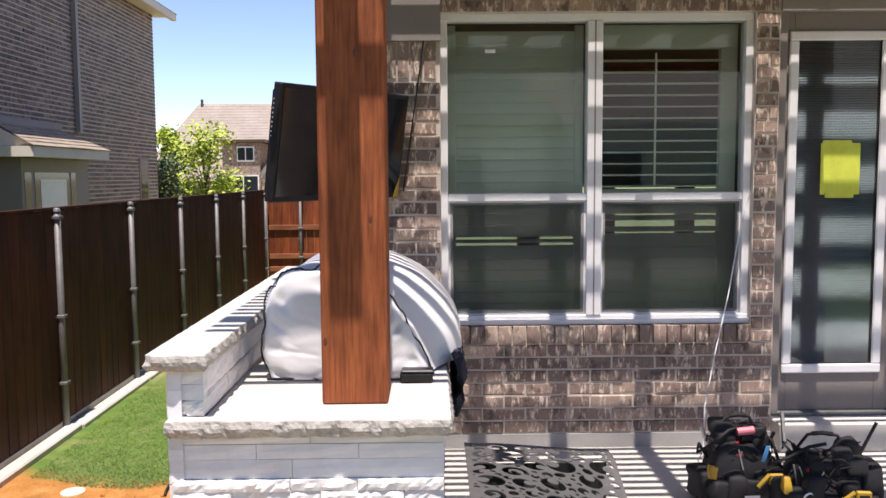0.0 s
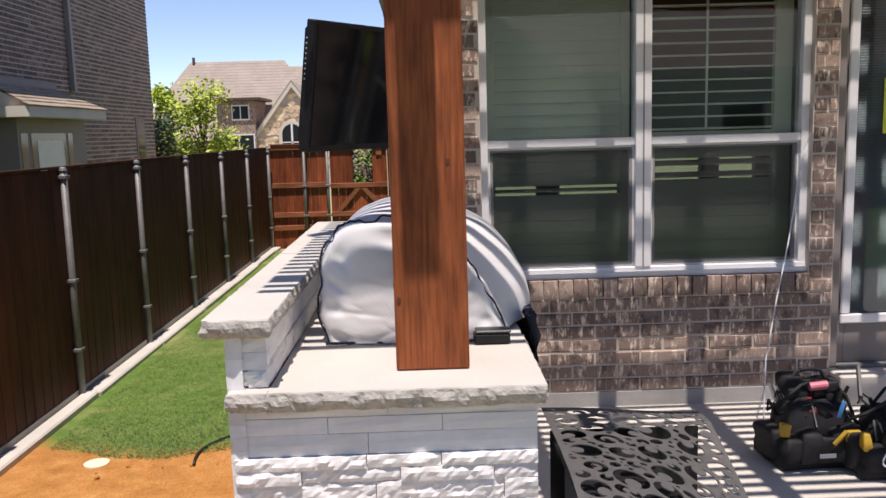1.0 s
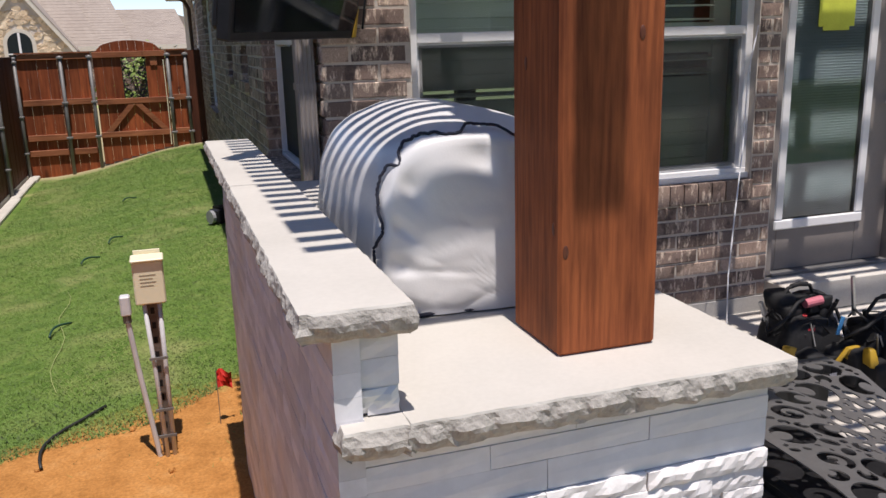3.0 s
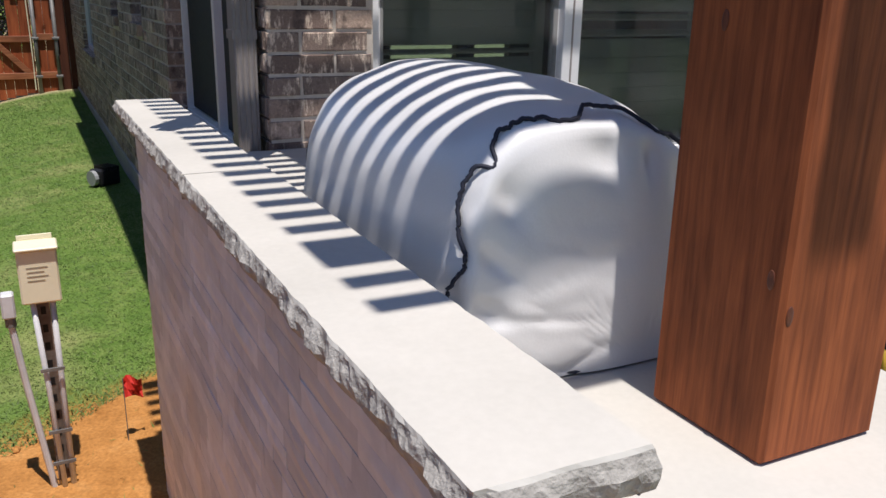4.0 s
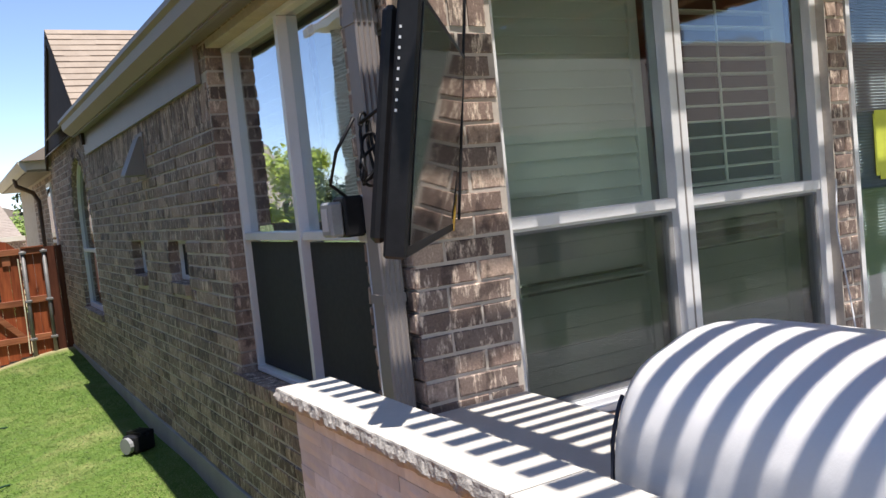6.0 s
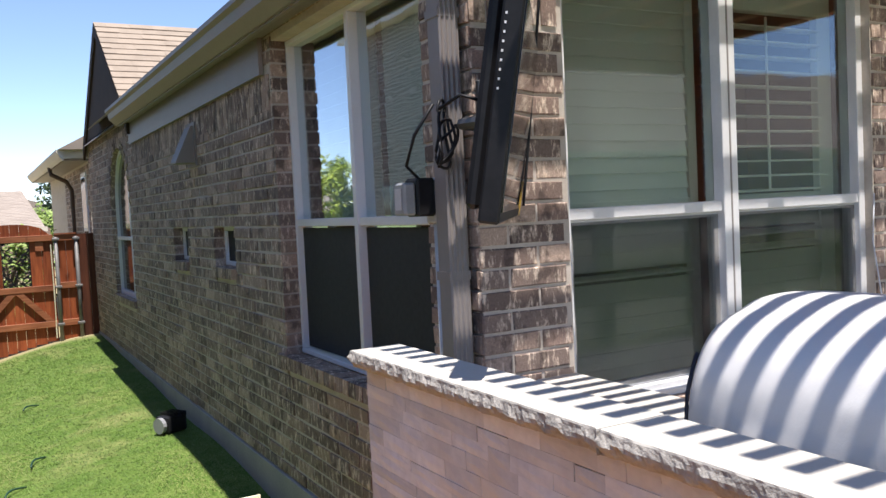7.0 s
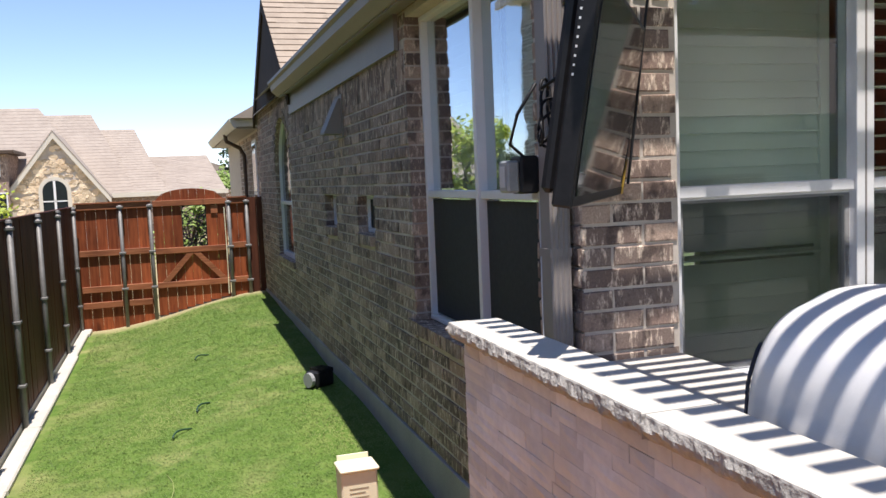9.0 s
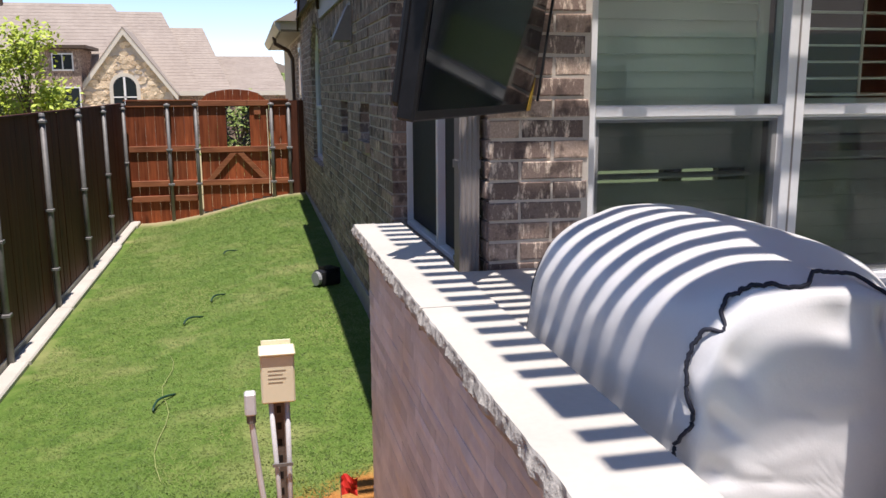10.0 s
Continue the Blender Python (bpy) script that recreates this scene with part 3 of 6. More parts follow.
# concrete strip under the fence, in cast lengths
curb = thing("curb", (FENCE_X, 5, -0.4), "pale concrete strip under the fence", "curb", kind="structure")
rng = random.Random(5)
y = -6.0
while y < GATE_Y - 0.1:
    q = min(y + 1.6, GATE_Y - 0.05)
    part("curb_length", boxed(FENCE_X - 0.010, FENCE_X + 0.115 + rng.uniform(-0.012, 0.012), y + 0.006, q - 0.006, -0.75, -0.355 + rng.uniform(-0.006, 0.006), bevel=0.012), M["curb"], curb)
    part("kick_strip", boxed(FENCE_X - 0.034, FENCE_X - 0.024, y + 0.004, q - 0.004, -0.60, -0.322 + rng.uniform(-0.005, 0.005)), M["curb"], curb)
    y = q

# ---- house ----
BASE_Z = 0.11
WIN = (0.085, 1.892, 0.765, 2.552)      # back window: x0, x1, z0, z1
SWIN = (5.27, 7.012, 0.767, 2.520)      # side window: y0, y1, z0, z1
DOOR = (2.03, 2.93, 0.02, 2.62)
SMALL = [(7.97, 8.48, 1.215, 1.49), (9.33, 9.83, 1.215, 1.485)]
ARCH = (11.95, 13.30, 0.70, 1.73)
SIDE_END = 15.2
BACK_TOP, SIDE_TOP, GABLE_Y = 3.3, 2.66, (11.6, 13.33, 15.06)


def wall_core(name, pieces, axis, label):
    """The mortar behind the bricks; it stands back a little at the openings."""
    bm = bmesh.new()
    for b in pieces:
        b = list(b)
        if axis:
            b[axis * 2] += 0.012
            b[axis * 2 + 1] -= 0.012
        box(bm, *b)
    return tagged(part(name, bm, M["mortar"]), label, "wall", kind="structure")


D0, D1 = WALL_Y + 0.0055, WALL_Y + 0.16
wall_back = wall_core("wall_south", [
    (WALL_X + 0.012, WIN[0], D0, D1, BASE_Z, BACK_TOP), (WIN[0], WIN[1], D0, D1, BASE_Z, WIN[2] - 0.03), (WIN[0], WIN[1], D0, D1, WIN[3], BACK_TOP),
    (WIN[1], DOOR[0], D0, D1, BASE_Z, BACK_TOP), (DOOR[0], DOOR[1], D0, D1, DOOR[3], BACK_TOP), (DOOR[1], 6.5, D0, D1, BASE_Z, BACK_TOP)], 0,
    "dark tumbled brick wall of the house beside the patio")
E0, E1 = WALL_X + 0.0055, WALL_X + 0.16
ys = [D1, SWIN[0], SWIN[1], SMALL[0][0], SMALL[0][1], SMALL[1][0], SMALL[1][1], ARCH[0], ARCH[1], SIDE_END]
core = [(E0, E1, a, b, 0.04, SIDE_TOP) for a, b in zip(ys[0::2], ys[1::2])]
for w in (SWIN, SMALL[0], SMALL[1]):
    core += [(E0, E1, w[0], w[1], 0.04, w[2] - 0.03), (E0, E1, w[0], w[1], w[3], SIDE_TOP)]
core += [(E0, E1, ARCH[0], ARCH[1], 0.04, ARCH[2] - 0.03), (E0, E1, ARCH[0], ARCH[1], 2.56, SIDE_TOP)]
wall_side = wall_core("wall_west", core, 1, "long shaded wall of dark tumbled brick with narrow windows")
# spandrels over the arched window, and the gable above
for side in (0, 1):
    bm = bmesh.new()
    yc, rad = (ARCH[0] + ARCH[1]) / 2, (ARCH[1] - ARCH[0]) / 2
    arc = [(yc + (1 if side else -1) * rad * math.cos(a), ARCH[3] + rad * math.sin(a)) for a in (math.pi / 2 * k / 8 for k in range(9))]
    end = ARCH[1] if side else ARCH[0]
    prism(bm, arc + [(yc, 2.56), (end, 2.56)], "x", WALL_X + 0.001, E1)
    part("spandrel", bm, M["brick_far"], wall_side)
gable = part("gable_wall", prismed([(GABLE_Y[0] + 0.15, SIDE_TOP), (GABLE_Y[2], SIDE_TOP), (GABLE_Y[1], 3.93)], "x", WALL_X, E1), M["mortar"], wall_side)

foundation = part("foundation", boxed(WALL_X + 0.015, 7.0, WALL_Y + 0.0, 15.2, -0.6, BASE_Z - 0.002, bevel=0.004), M["slab"])
tagged(foundation, "exposed grey concrete foundation edge under the brick", "foundation", kind="structure")
skirt = part("foundation_face", boxed(WALL_X - 0.012, WALL_X + 0.014, WALL_Y + 0.09, 15.2, -0.6, 0.036, bevel=0.003), M["slab"], foundation)

# inside: plain room behind the windows, its indoor shade put into the dark colour
room = tagged(part("room_shell", bmesh.new(), M["room"]), "room behind the window glass, coloured dark to look unlit", "room", kind="structure")
# added glowing panel: brightens the louvre gaps through openings in the far wall
backdrop = part("daylight_backdrop", boxed(0.0, 3.6, 9.9, 9.92, 0.2, 1.6), M["green_glow"])
tagged(backdrop, "added glowing green panel standing in for daylight behind the room", "backdrop", kind="structure")
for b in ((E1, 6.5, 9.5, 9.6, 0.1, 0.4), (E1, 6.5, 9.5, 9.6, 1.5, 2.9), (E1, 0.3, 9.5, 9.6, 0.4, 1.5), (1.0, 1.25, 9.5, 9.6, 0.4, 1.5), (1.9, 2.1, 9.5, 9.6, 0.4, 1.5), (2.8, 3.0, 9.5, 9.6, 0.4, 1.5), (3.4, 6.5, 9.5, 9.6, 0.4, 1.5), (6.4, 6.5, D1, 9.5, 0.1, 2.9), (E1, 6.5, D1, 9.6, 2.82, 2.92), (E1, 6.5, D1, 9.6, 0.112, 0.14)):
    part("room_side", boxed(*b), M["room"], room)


# ---- windows ----
def fill(parent, name, material, *b, bevel=0.003, label=""):
    return part(name, boxed(*b, bevel=bevel), material, parent, label)


def back_window():
    x0, x1, z0, z1 = WIN
    w = thing("window_1", ((x0 + x1) / 2, WALL_Y + 0.05, z0), "white vinyl double window with shutters behind green-tinted glass", "window", kind="structure")
    yf = WALL_Y + 0.045
    f = 0.042
    mx0, mx1 = 0.935, 1.022
    V = M["vinyl"]
    fill(w, "window_frame", V, x0, x1, yf, yf + 0.10, z1 - f, z1)
    fill(w, "window_frame", V, x0, x1, yf, yf + 0.10, z0, z0 + f)
    fill(w, "window_frame", V, x0, x0 + f, yf + 0.002, yf + 0.10, z0 + f, z1 - f)
    fill(w, "window_frame", V, x1 - f, x1, yf + 0.002, yf + 0.10, z0 + f, z1 - f)
    fill(w, "mullion", V, mx0, mx1, yf - 0.006, yf + 0.10, z0 + f, z1 - f)
    fill(w, "mullion_groove", M["trim_light"], (mx0 + mx1) / 2 - 0.004, (mx0 + mx1) / 2 + 0.004, yf - 0.008, yf - 0.005, z0 + f, z1 - f, bevel=0)
    fill(w, "window_sill", V, x0 - 0.01, x1 + 0.01, yf - 0.022, yf - 0.001, z0 - 0.012, z0 + 0.018)
    for a, b, left in ((x0 + f, mx0, True), (mx1, x1 - f, False)):
        mid0, mid1 = 1.480, 1.524
        fill(w, "meeting_rail", V, a, b, yf + 0.008, yf + 0.07, mid0, mid1)
        s = 0.028
        for c in ((a, b, z0 + f, z0 + f + s), (a, b, mid0 - 0.022, mid0)):
            fill(w, "sash_rail", V, c[0], c[1], yf + 0.032, yf + 0.062, c[2], c[3])
        for c in ((a, a + s), (b - s, b)):
            fill(w, "sash_stile", V, c[0], c[1], yf + 0.03, yf + 0.062, z0 + f + s, mid0 - 0.022)
        up = fill(w, "pane", M["glass"], a, b, yf + 0.050, yf + 0.055, mid1, z1 - f, bevel=0)
        lo = fill(w, "pane", M["glass"], a + s, b - s, yf + 0.046, yf + 0.051, z0 + f + s, mid0 - 0.022, bevel=0)
        # indoor shutter: frame, louvres and tilt rod
        ys_ = yf + 0.16
        S = M["shutter"]
        top = z1 - f - (0.0 if left else 0.14)
        if not left:
            fill(w, "shutter_header", S, a, b, ys_ - 0.02, ys_ + 0.03, top, z1 - f)
        fr = 0.05 if left else 0.10
        for c in ((a, a + (0.012 if not left else 0.05)), (b - fr, b)):
            fill(w, "shutter_stile", S, c[0], c[1], ys_ - 0.02, ys_ + 0.02, z0, top)
        fill(w, "shutter_rail", S, a, b, ys_ - 0.018, ys_ + 0.018, 1.46, 1.545)
        z = 1.56
        while z < top - 0.02:
            bm = boxed(a + 0.015, b - fr + 0.003, -0.042, 0.042, -0.0045, 0.0045, bevel=0.003)
            turned(bm, Matrix.Translation((0, ys_, z)) @ Matrix.Rotation(radians(78 if left else 3), 4, "X"))
            part("louvre", bm, S, w)
            z += 0.0675
        mesh = fill(w, "insect_screen", M["mesh"], a + 0.012, b - 0.012, yf + 0.022, yf + 0.0235, z0 + f + 0.01, mid0 - 0.01, bevel=0)
        mesh.visible_shadow = False
        z = 0.83
        while z < 1.45:
            wide_open = left and 1.20 < z < 1.27 or not left and 1.27 < z < 1.40
            bm = boxed(a + 0.05, b - fr + 0.003, -0.042, 0.042, -0.0045, 0.0045, bevel=0.003)
            turned(bm, Matrix.Translation((0, ys_, z)) @ Matrix.Rotation(radians((5 if left else 14) if wide_open else 82), 4, "X"))
            part("louvre", bm, S, w)
            z += 0.0675
        if not left:
            fill(w, "tilt_rod", S, (a + b) / 2 - 0.085, (a + b) / 2 - 0.072, ys_ - 0.055, ys_ - 0.045, 1.56, top - 0.03)
    # a sensor on the upper glass
    fill(w, "sensor", V, 0.345, 0.405, yf + 0.03, yf + 0.048, 2.335, 2.36, bevel=0.006)
    return w


def side_window():
    y0, y1, z0, z1 = SWIN
    w = thing("window_2", (WALL_X + 0.09, (y0 + y1) / 2, z0), "white vinyl window in the shaded brick wall, reflecting sky", "window", kind="structure")
    xf, f, V = WALL_X + 0.088, 0.026, M["vinyl"]
    m0, m1 = 6.118, 6.158
    fill(w, "window_frame", V, xf, xf + 0.1, y0, y1, z1 - f, z1)
    fill(w, "window_frame", V, xf, xf + 0.1, y0, y1, z0, z0 + f)
    fill(w, "window_frame", V, xf + 0.002, xf + 0.1, y0, y0 + f, z0 + f, z1 - f)
    fill(w, "window_frame", V, xf + 0.002, xf + 0.1, y1 - f, y1, z0 + f, z1 - f)
    fill(w, "mullion", V, xf - 0.005, xf + 0.1, m0, m1, z0 + f, z1 - f)
    for a, b in ((y0 + f, m0), (m1, y1 - f)):
        fill(w, "meeting_rail", V, xf + 0.006, xf + 0.07, a, b, 1.485, 1.525)
        p = fill(w, "pane", M["side_glass"], xf + 0.045, xf + 0.05, a, b, 1.525, z1 - f, bevel=0)
        p.visible_shadow = False
        q = fill(w, "pane", M["side_glass"], xf + 0.05, xf + 0.055, a, b, z0 + f, 1.485, bevel=0)
        q.visible_shadow = False
        fill(w, "screen", M["screen"], xf + 0.034, xf + 0.036, a + 0.012, b - 0.012, z0 + f + 0.012, 1.475, bevel=0)
        z = 1.55
        while z < z1 - f - 0.02:
            bm = boxed(-0.042, 0.042, a + 0.02, b - 0.02, -0.0045, 0.0045, bevel=0.003)
            turned(bm, Matrix.Translation((xf + 0.17, 0, z)) @ Matrix.Rotation(radians(84), 4, "Y"))
            part("louvre", bm, M["shutter"], w)
            z += 0.0675
    return w


def small_window(s):
    y0, y1, z0, z1 = s
    w = thing("window_3", (WALL_X + 0.09, (y0 + y1) / 2, z0), "small square window deep in the brick wall", "window", "small square windows", "structure")
    xf = WALL_X + 0.074
    for c in ((y0, y1, z1 - 0.03, z1), (y0, y1, z0, z0 + 0.03), (y0, y0 + 0.03, z0 + 0.03, z1 - 0.03), (y1 - 0.03, y1, z0 + 0.03, z1 - 0.03)):
        fill(w, "window_frame", M["vinyl"], xf, xf + 0.05, *c)
    fill(w, "pane", M["screen"], xf + 0.02, xf + 0.03, y0 + 0.03, y1 - 0.03, z0 + 0.03, z1 - 0.03, bevel=0)
    return w


def arched_window():
    y0, y1, z0, z1 = ARCH
    yc, rad = (y0 + y1) / 2, (y1 - y0) / 2
    w = thing("window_4", (WALL_X + 0.09, yc, z0), "tall arched window with a white frame in brick", "window", kind="structure")
    xf, f = WALL_X + 0.050, 0.05

    def arch(r, zb):
        return [(yc - r, zb), (yc + r, zb)] + [(yc + r * math.cos(a), z1 + r * math.sin(a)) for a in (math.pi * k / 20 for k in range(21))]
    part("pane", prismed(arch(rad - f, z0 + f), "x", xf + 0.03, xf + 0.036), M["dark_glass"], w)
    bm = bmesh.new()
    outer, inner = arch(rad, z0), arch(rad - f, z0 + f)
    for x in (xf, xf + 0.06):
        o, i = [bm.verts.new((x, *p)) for p in outer], [bm.verts.new((x, *p)) for p in inner]
        for k in range(len(o)):
            j = (k + 1) % len(o)
            bm.faces.new((o[k], o[j], i[j], i[k]))
    for loop in (outer, inner):
        a, b = [bm.verts.new((xf, *p)) for p in loop], [bm.verts.new((xf + 0.06, *p)) for p in loop]
        for k in range(len(loop)):
            j = (k + 1) % len(loop)
            bm.faces.new((a[k], a[j], b[j], b[k]))
    bmesh.ops.remove_doubles(bm, verts=bm.verts, dist=0.0001)
    part("window_frame", bm, M["vinyl"], w)
    fill(w, "meeting_rail", M["vinyl"], xf - 0.003, xf + 0.05, y0 + f, y1 - f, 1.35, 1.39)
    fill(w, "mullion", M["vinyl"], xf - 0.001, xf + 0.05, yc - 0.34, yc - 0.285, z0 + f, z1 + 0.5 * rad)
    return w


back_window()
side_window()
for s in SMALL:
    small_window(s)
arched_window()


def patio_door():
    x0, x1 = DOOR[0], DOOR[1]
    yd = WALL_Y + 0.075
    d = thing("door_1", ((x0 + x1) / 2, yd, 0.2), "taupe full-glass patio door with white lite frame and closed blinds", "door", kind="structure")
    T = M["trim"]
    fill(d, "jamb", T, x0, x0 + 0.05, yd - 0.05, yd + 0.1, 0.2, 2.58)
    fill(d, "jamb", T, x1 - 0.05, x1, yd - 0.05, yd + 0.1, 0.2, 2.58)
    fill(d, "head_jamb", T, x0, x1, yd - 0.05, yd + 0.1, 2.58, 2.62)
    fill(d, "head_trim", M["trim_light"], x0, x1 + 0.05, yd - 0.085, yd - 0.03, 2.55, 2.68)
    lx0, lx1, lz0, lz1 = 2.110, 2.705, 0.44, 2.45
    dx0, dx1 = x0 + 0.052, x1 - 0.052
    fill(d, "stile", T, dx0, lx0 + 0.03, yd, yd + 0.045, 0.212, 2.575)
    fill(d, "stile", T, lx1 - 0.03, dx1, yd, yd + 0.045, 0.212, 2.575)
    fill(d, "rail", T, lx0 + 0.03, lx1 - 0.03, yd + 0.0005, yd + 0.045, 0.212, lz0 + 0.03)
    fill(d, "rail", T, lx0 + 0.03, lx1 - 0.03, yd + 0.0005, yd + 0.045, lz1 - 0.03, 2.575)
    V = M["vinyl"]
    b = 0.055
    for c in ((lx0, lx1, lz1 - b, lz1), (lx0, lx1, lz0, lz0 + b)):
        fill(d, "lite_frame", V, c[0], c[1], yd - 0.018, yd - 0.0005, c[2], c[3], bevel=0.007)
    for c in ((lx0, lx0 + b), (lx1 - b, lx1)):
        fill(d, "lite_frame", V, c[0], c[1], yd - 0.017, yd - 0.0005, lz0 + b, lz1 - b, bevel=0.007)
    p = fill(d, "pane", M["door_glass"], lx0 + b, lx1 - b, yd + 0.004, yd + 0.008, lz0 + b, lz1 - b, bevel=0)
    p.visible_shadow = False
    bm = bmesh.new()
    z = lz0 + b + 0.01
    while z < lz1 - b:
        t = bmesh.new()
        box(t, lx0 + b + 0.004, lx1 - b - 0.004, -0.0075, 0.0075, -0.0006, 0.0006)
        turned(t, Matrix.Translation((0, yd + 0.022, z)) @ Matrix.Rotation(radians(54), 4, "X"))
        me = bpy.data.meshes.new("t")
        t.to_mesh(me)
        t.free()
        bm.from_mesh(me)
        bpy.data.meshes.remove(me)
        z += 0.0145
    part("blind", bm, M["blind"], d, "dark grey closed mini blind")
    fill(d, "threshold", M["galv"], x0 + 0.05, x1 - 0.05, yd - 0.06, yd + 0.05, 0.192, 0.211)
    h = part("door_handle", tubed([(dx1 - 0.045, yd - 0.055, 1.10), (dx1 - 0.12, yd - 0.055, 1.10)], 0.009), M["steel"], d)
    part("rosette", tubed([(dx1 - 0.045, yd - 0.002, 1.10), (dx1 - 0.045, yd - 0.06, 1.10)], 0.022, 14, 0.6), M["steel"], h)
    part("deadbolt", tubed([(dx1 - 0.045, yd - 0.002, 1.24), (dx1 - 0.045, yd - 0.025, 1.24)], 0.025, 14, 0.8), M["steel"], d)
    return d


patio_door()
step = part("door_step", boxed(DOOR[0] - 0.0, 3.3, 4.77, 5.06, 0.021, 0.19, bevel=0.008), M["concrete"])
tagged(step, "low concrete step in front of the patio door", "step", kind="structure")
note = thing("paper_note", (2.43, 4.97, 1.5), "yellow paper note taped to the door glass", "note")
part("sheet", boxed(2.315, 2.548, WALL_Y + 0.0760, WALL_Y + 0.0775, 1.505, 1.805), M["note"], note)
for xx, zz in ((2.41, 1.80), (2.43, 1.505)):
    part("tape", boxed(xx - 0.085, xx + 0.085, WALL_Y + 0.0740, WALL_Y + 0.0755, zz - 0.02, zz + 0.022), M["note"], note)

# ---- eaves, trim and roof ----
EAVE_X = -0.50
eave = thing("eave", (EAVE_X, 8, 2.55), "sand-painted eave with gutter along the side wall", "eave", kind="structure")
bm = prismed([(EAVE_X - 0.02, 2.60), (EAVE_X + 0.045, 2.545), (EAVE_X + 0.06, 2.545), (EAVE_X + 0.06, 2.70), (EAVE_X - 0.055, 2.70), (EAVE_X - 0.055, 2.672), (EAVE_X - 0.03, 2.655)], "y", 4.88, 11.6)
part("gutter", bm, M["trim_light"], eave)
part("fascia", boxed(EAVE_X + 0.061, EAVE_X + 0.085, 4.89, 11.6, 2.535, 2.72), M["trim_light"], eave)
part("soffit", boxed(EAVE_X + 0.086, WALL_X + 0.05, 4.90, 11.6, 2.565, 2.59), M["trim"], eave)
part("frieze_board", boxed(WALL_X - 0.028, WALL_X - 0.001, 7.14, 11.60, 2.355, 2.564), M["trim_light"], eave)
part("eave_return", boxed(WALL_X - 0.03, 0.088, WALL_Y - 0.032, WALL_Y - 0.003, 2.39, 3.0), M["trim"], eave)
ROOF = M["shingle"]


def shingled(name, parent, edge_a, edge_b, ridge_a, ridge_b, rows, tabs, seed, material=None, thick=0.012):
    """Overlapping shingle courses on one slope, from its eave to its ridge; corners as points."""
    r = random.Random(seed)
    A, B, C, D = (Vector(p) for p in (edge_a, edge_b, ridge_a, ridge_b))
    nrm = (B - A).cross(C - A).normalized()
    if nrm.z < 0:
        nrm = -nrm
    vs, fs = [], []
    for k in range(rows):
        t0, t1 = k / rows, min(1, (k + 1.25) / rows)
        n = max(1, int(tabs))
        off = r.random()
        cuts = [0.0] + sorted(min(1, max(0, (i + off) / n)) for i in range(n)) + [1.0]
        for a, b in zip(cuts, cuts[1:]):
            if b - a < 0.002:
                continue
            up = thick * r.uniform(0.8, 1.5)
            P = [A.lerp(B, a).lerp(C.lerp(D, a), t0), A.lerp(B, b).lerp(C.lerp(D, b), t0), A.lerp(B, b).lerp(C.lerp(D, b), t1), A.lerp(B, a).lerp(C.lerp(D, a), t1)]
            i = len(vs)
            vs += [tuple(P[0] + nrm * up), tuple(P[1] + nrm * up), tuple(P[2]), tuple(P[3]), tuple(P[0] - nrm * 0.004), tuple(P[1] - nrm * 0.004)]
            fs += [(i, i + 1, i + 2, i + 3), (i + 4, i + 5, i + 1, i)]
    return soup(name, vs, fs, material or ROOF, parent)


roof = thing("roof", (2, 9, 2.7), "brown shingled roof of the house with a cross gable", "roof", kind="structure")
shingled("slope", roof, (EAVE_X + 0.02, 4.90, 2.71), (EAVE_X + 0.02, 13.6, 2.71), (5.2, 4.90, 6.5), (5.2, 13.6, 6.5), 40, 30, 1)
RX = -0.375
part("deck", prismed([(EAVE_X + 0.09, 2.60), (5.2, 6.38), (5.2, 2.94), (E1 + 0.1, 2.94)], "y", WALL_Y + 0.3, 15.0), M["trim"], roof)
# cross gable over the arched window
g0, gm, g1 = GABLE_Y
shingled("gable_slope", roof, (RX, g0 - 0.12, 2.62), (4.5, g0 - 0.12, 2.62), (RX, gm, 3.97), (4.5, gm, 3.97), 16, 18, 2)
shingled("gable_slope", roof, (RX, g1 + 0.12, 2.62), (4.5, g1 + 0.12, 2.62), (RX, gm, 3.97), (4.5, gm, 3.97), 16, 18, 3)
for s in (-1, 1):
    ye = gm + s * (gm - g0 + 0.12)
    part("rake_board", prismed([(ye, 2.60), (gm, 3.95), (gm, 3.80), (ye, 2.45)], "x", RX - 0.0, RX + 0.03), M["brown_board"], roof)
    part("rake_soffit", prismed([(ye, 2.54), (gm, 3.89), (gm, 3.85), (ye, 2.50)], "x", RX + 0.031, WALL_X + 0.02), M["trim"], roof)

part("gable_panel", prismed([(g0 - 0.02, 2.67), (g1 + 0.02, 2.67), (gm, 3.90)], "x", WALL_X - 0.036, WALL_X - 0.022), M["brown_board"], roof, "dark brown boarded gable")

# next stretch of the house beyond the gate, with its own eave
far_wing = thing("far_wing", (-0.3, 18, 0), "brick wing of the house beyond the gate", "wall", kind="structure")
part("wing_wall", boxed(-0.27, 0.2, 15.6, 22.0, -0.6, 2.6), M["mortar"], far_wing)
vs, fs = [], []
rng = random.Random(12)
for u, z, w in brick_field(15.6, 19.0, 0.3, 2.44, [(15.83, 16.47, 0.6, 2.34)]):
    v, f = brick_shape(w, BRICK_H, 0.03, rng)
    b = len(vs)
    vs += [(-0.276 + c, u + a, z + e) for a, c, e in v]
    fs += [tuple(b + i for i in q) for q in f]
soup("wing_bricks", vs, fs, M["brick_far"], far_wing)["kind"] = "stuff"
part("wing_soffit", boxed(-0.62, -0.271, 15.5, 22.0, 2.47, 2.50), M["trim_light"], far_wing)
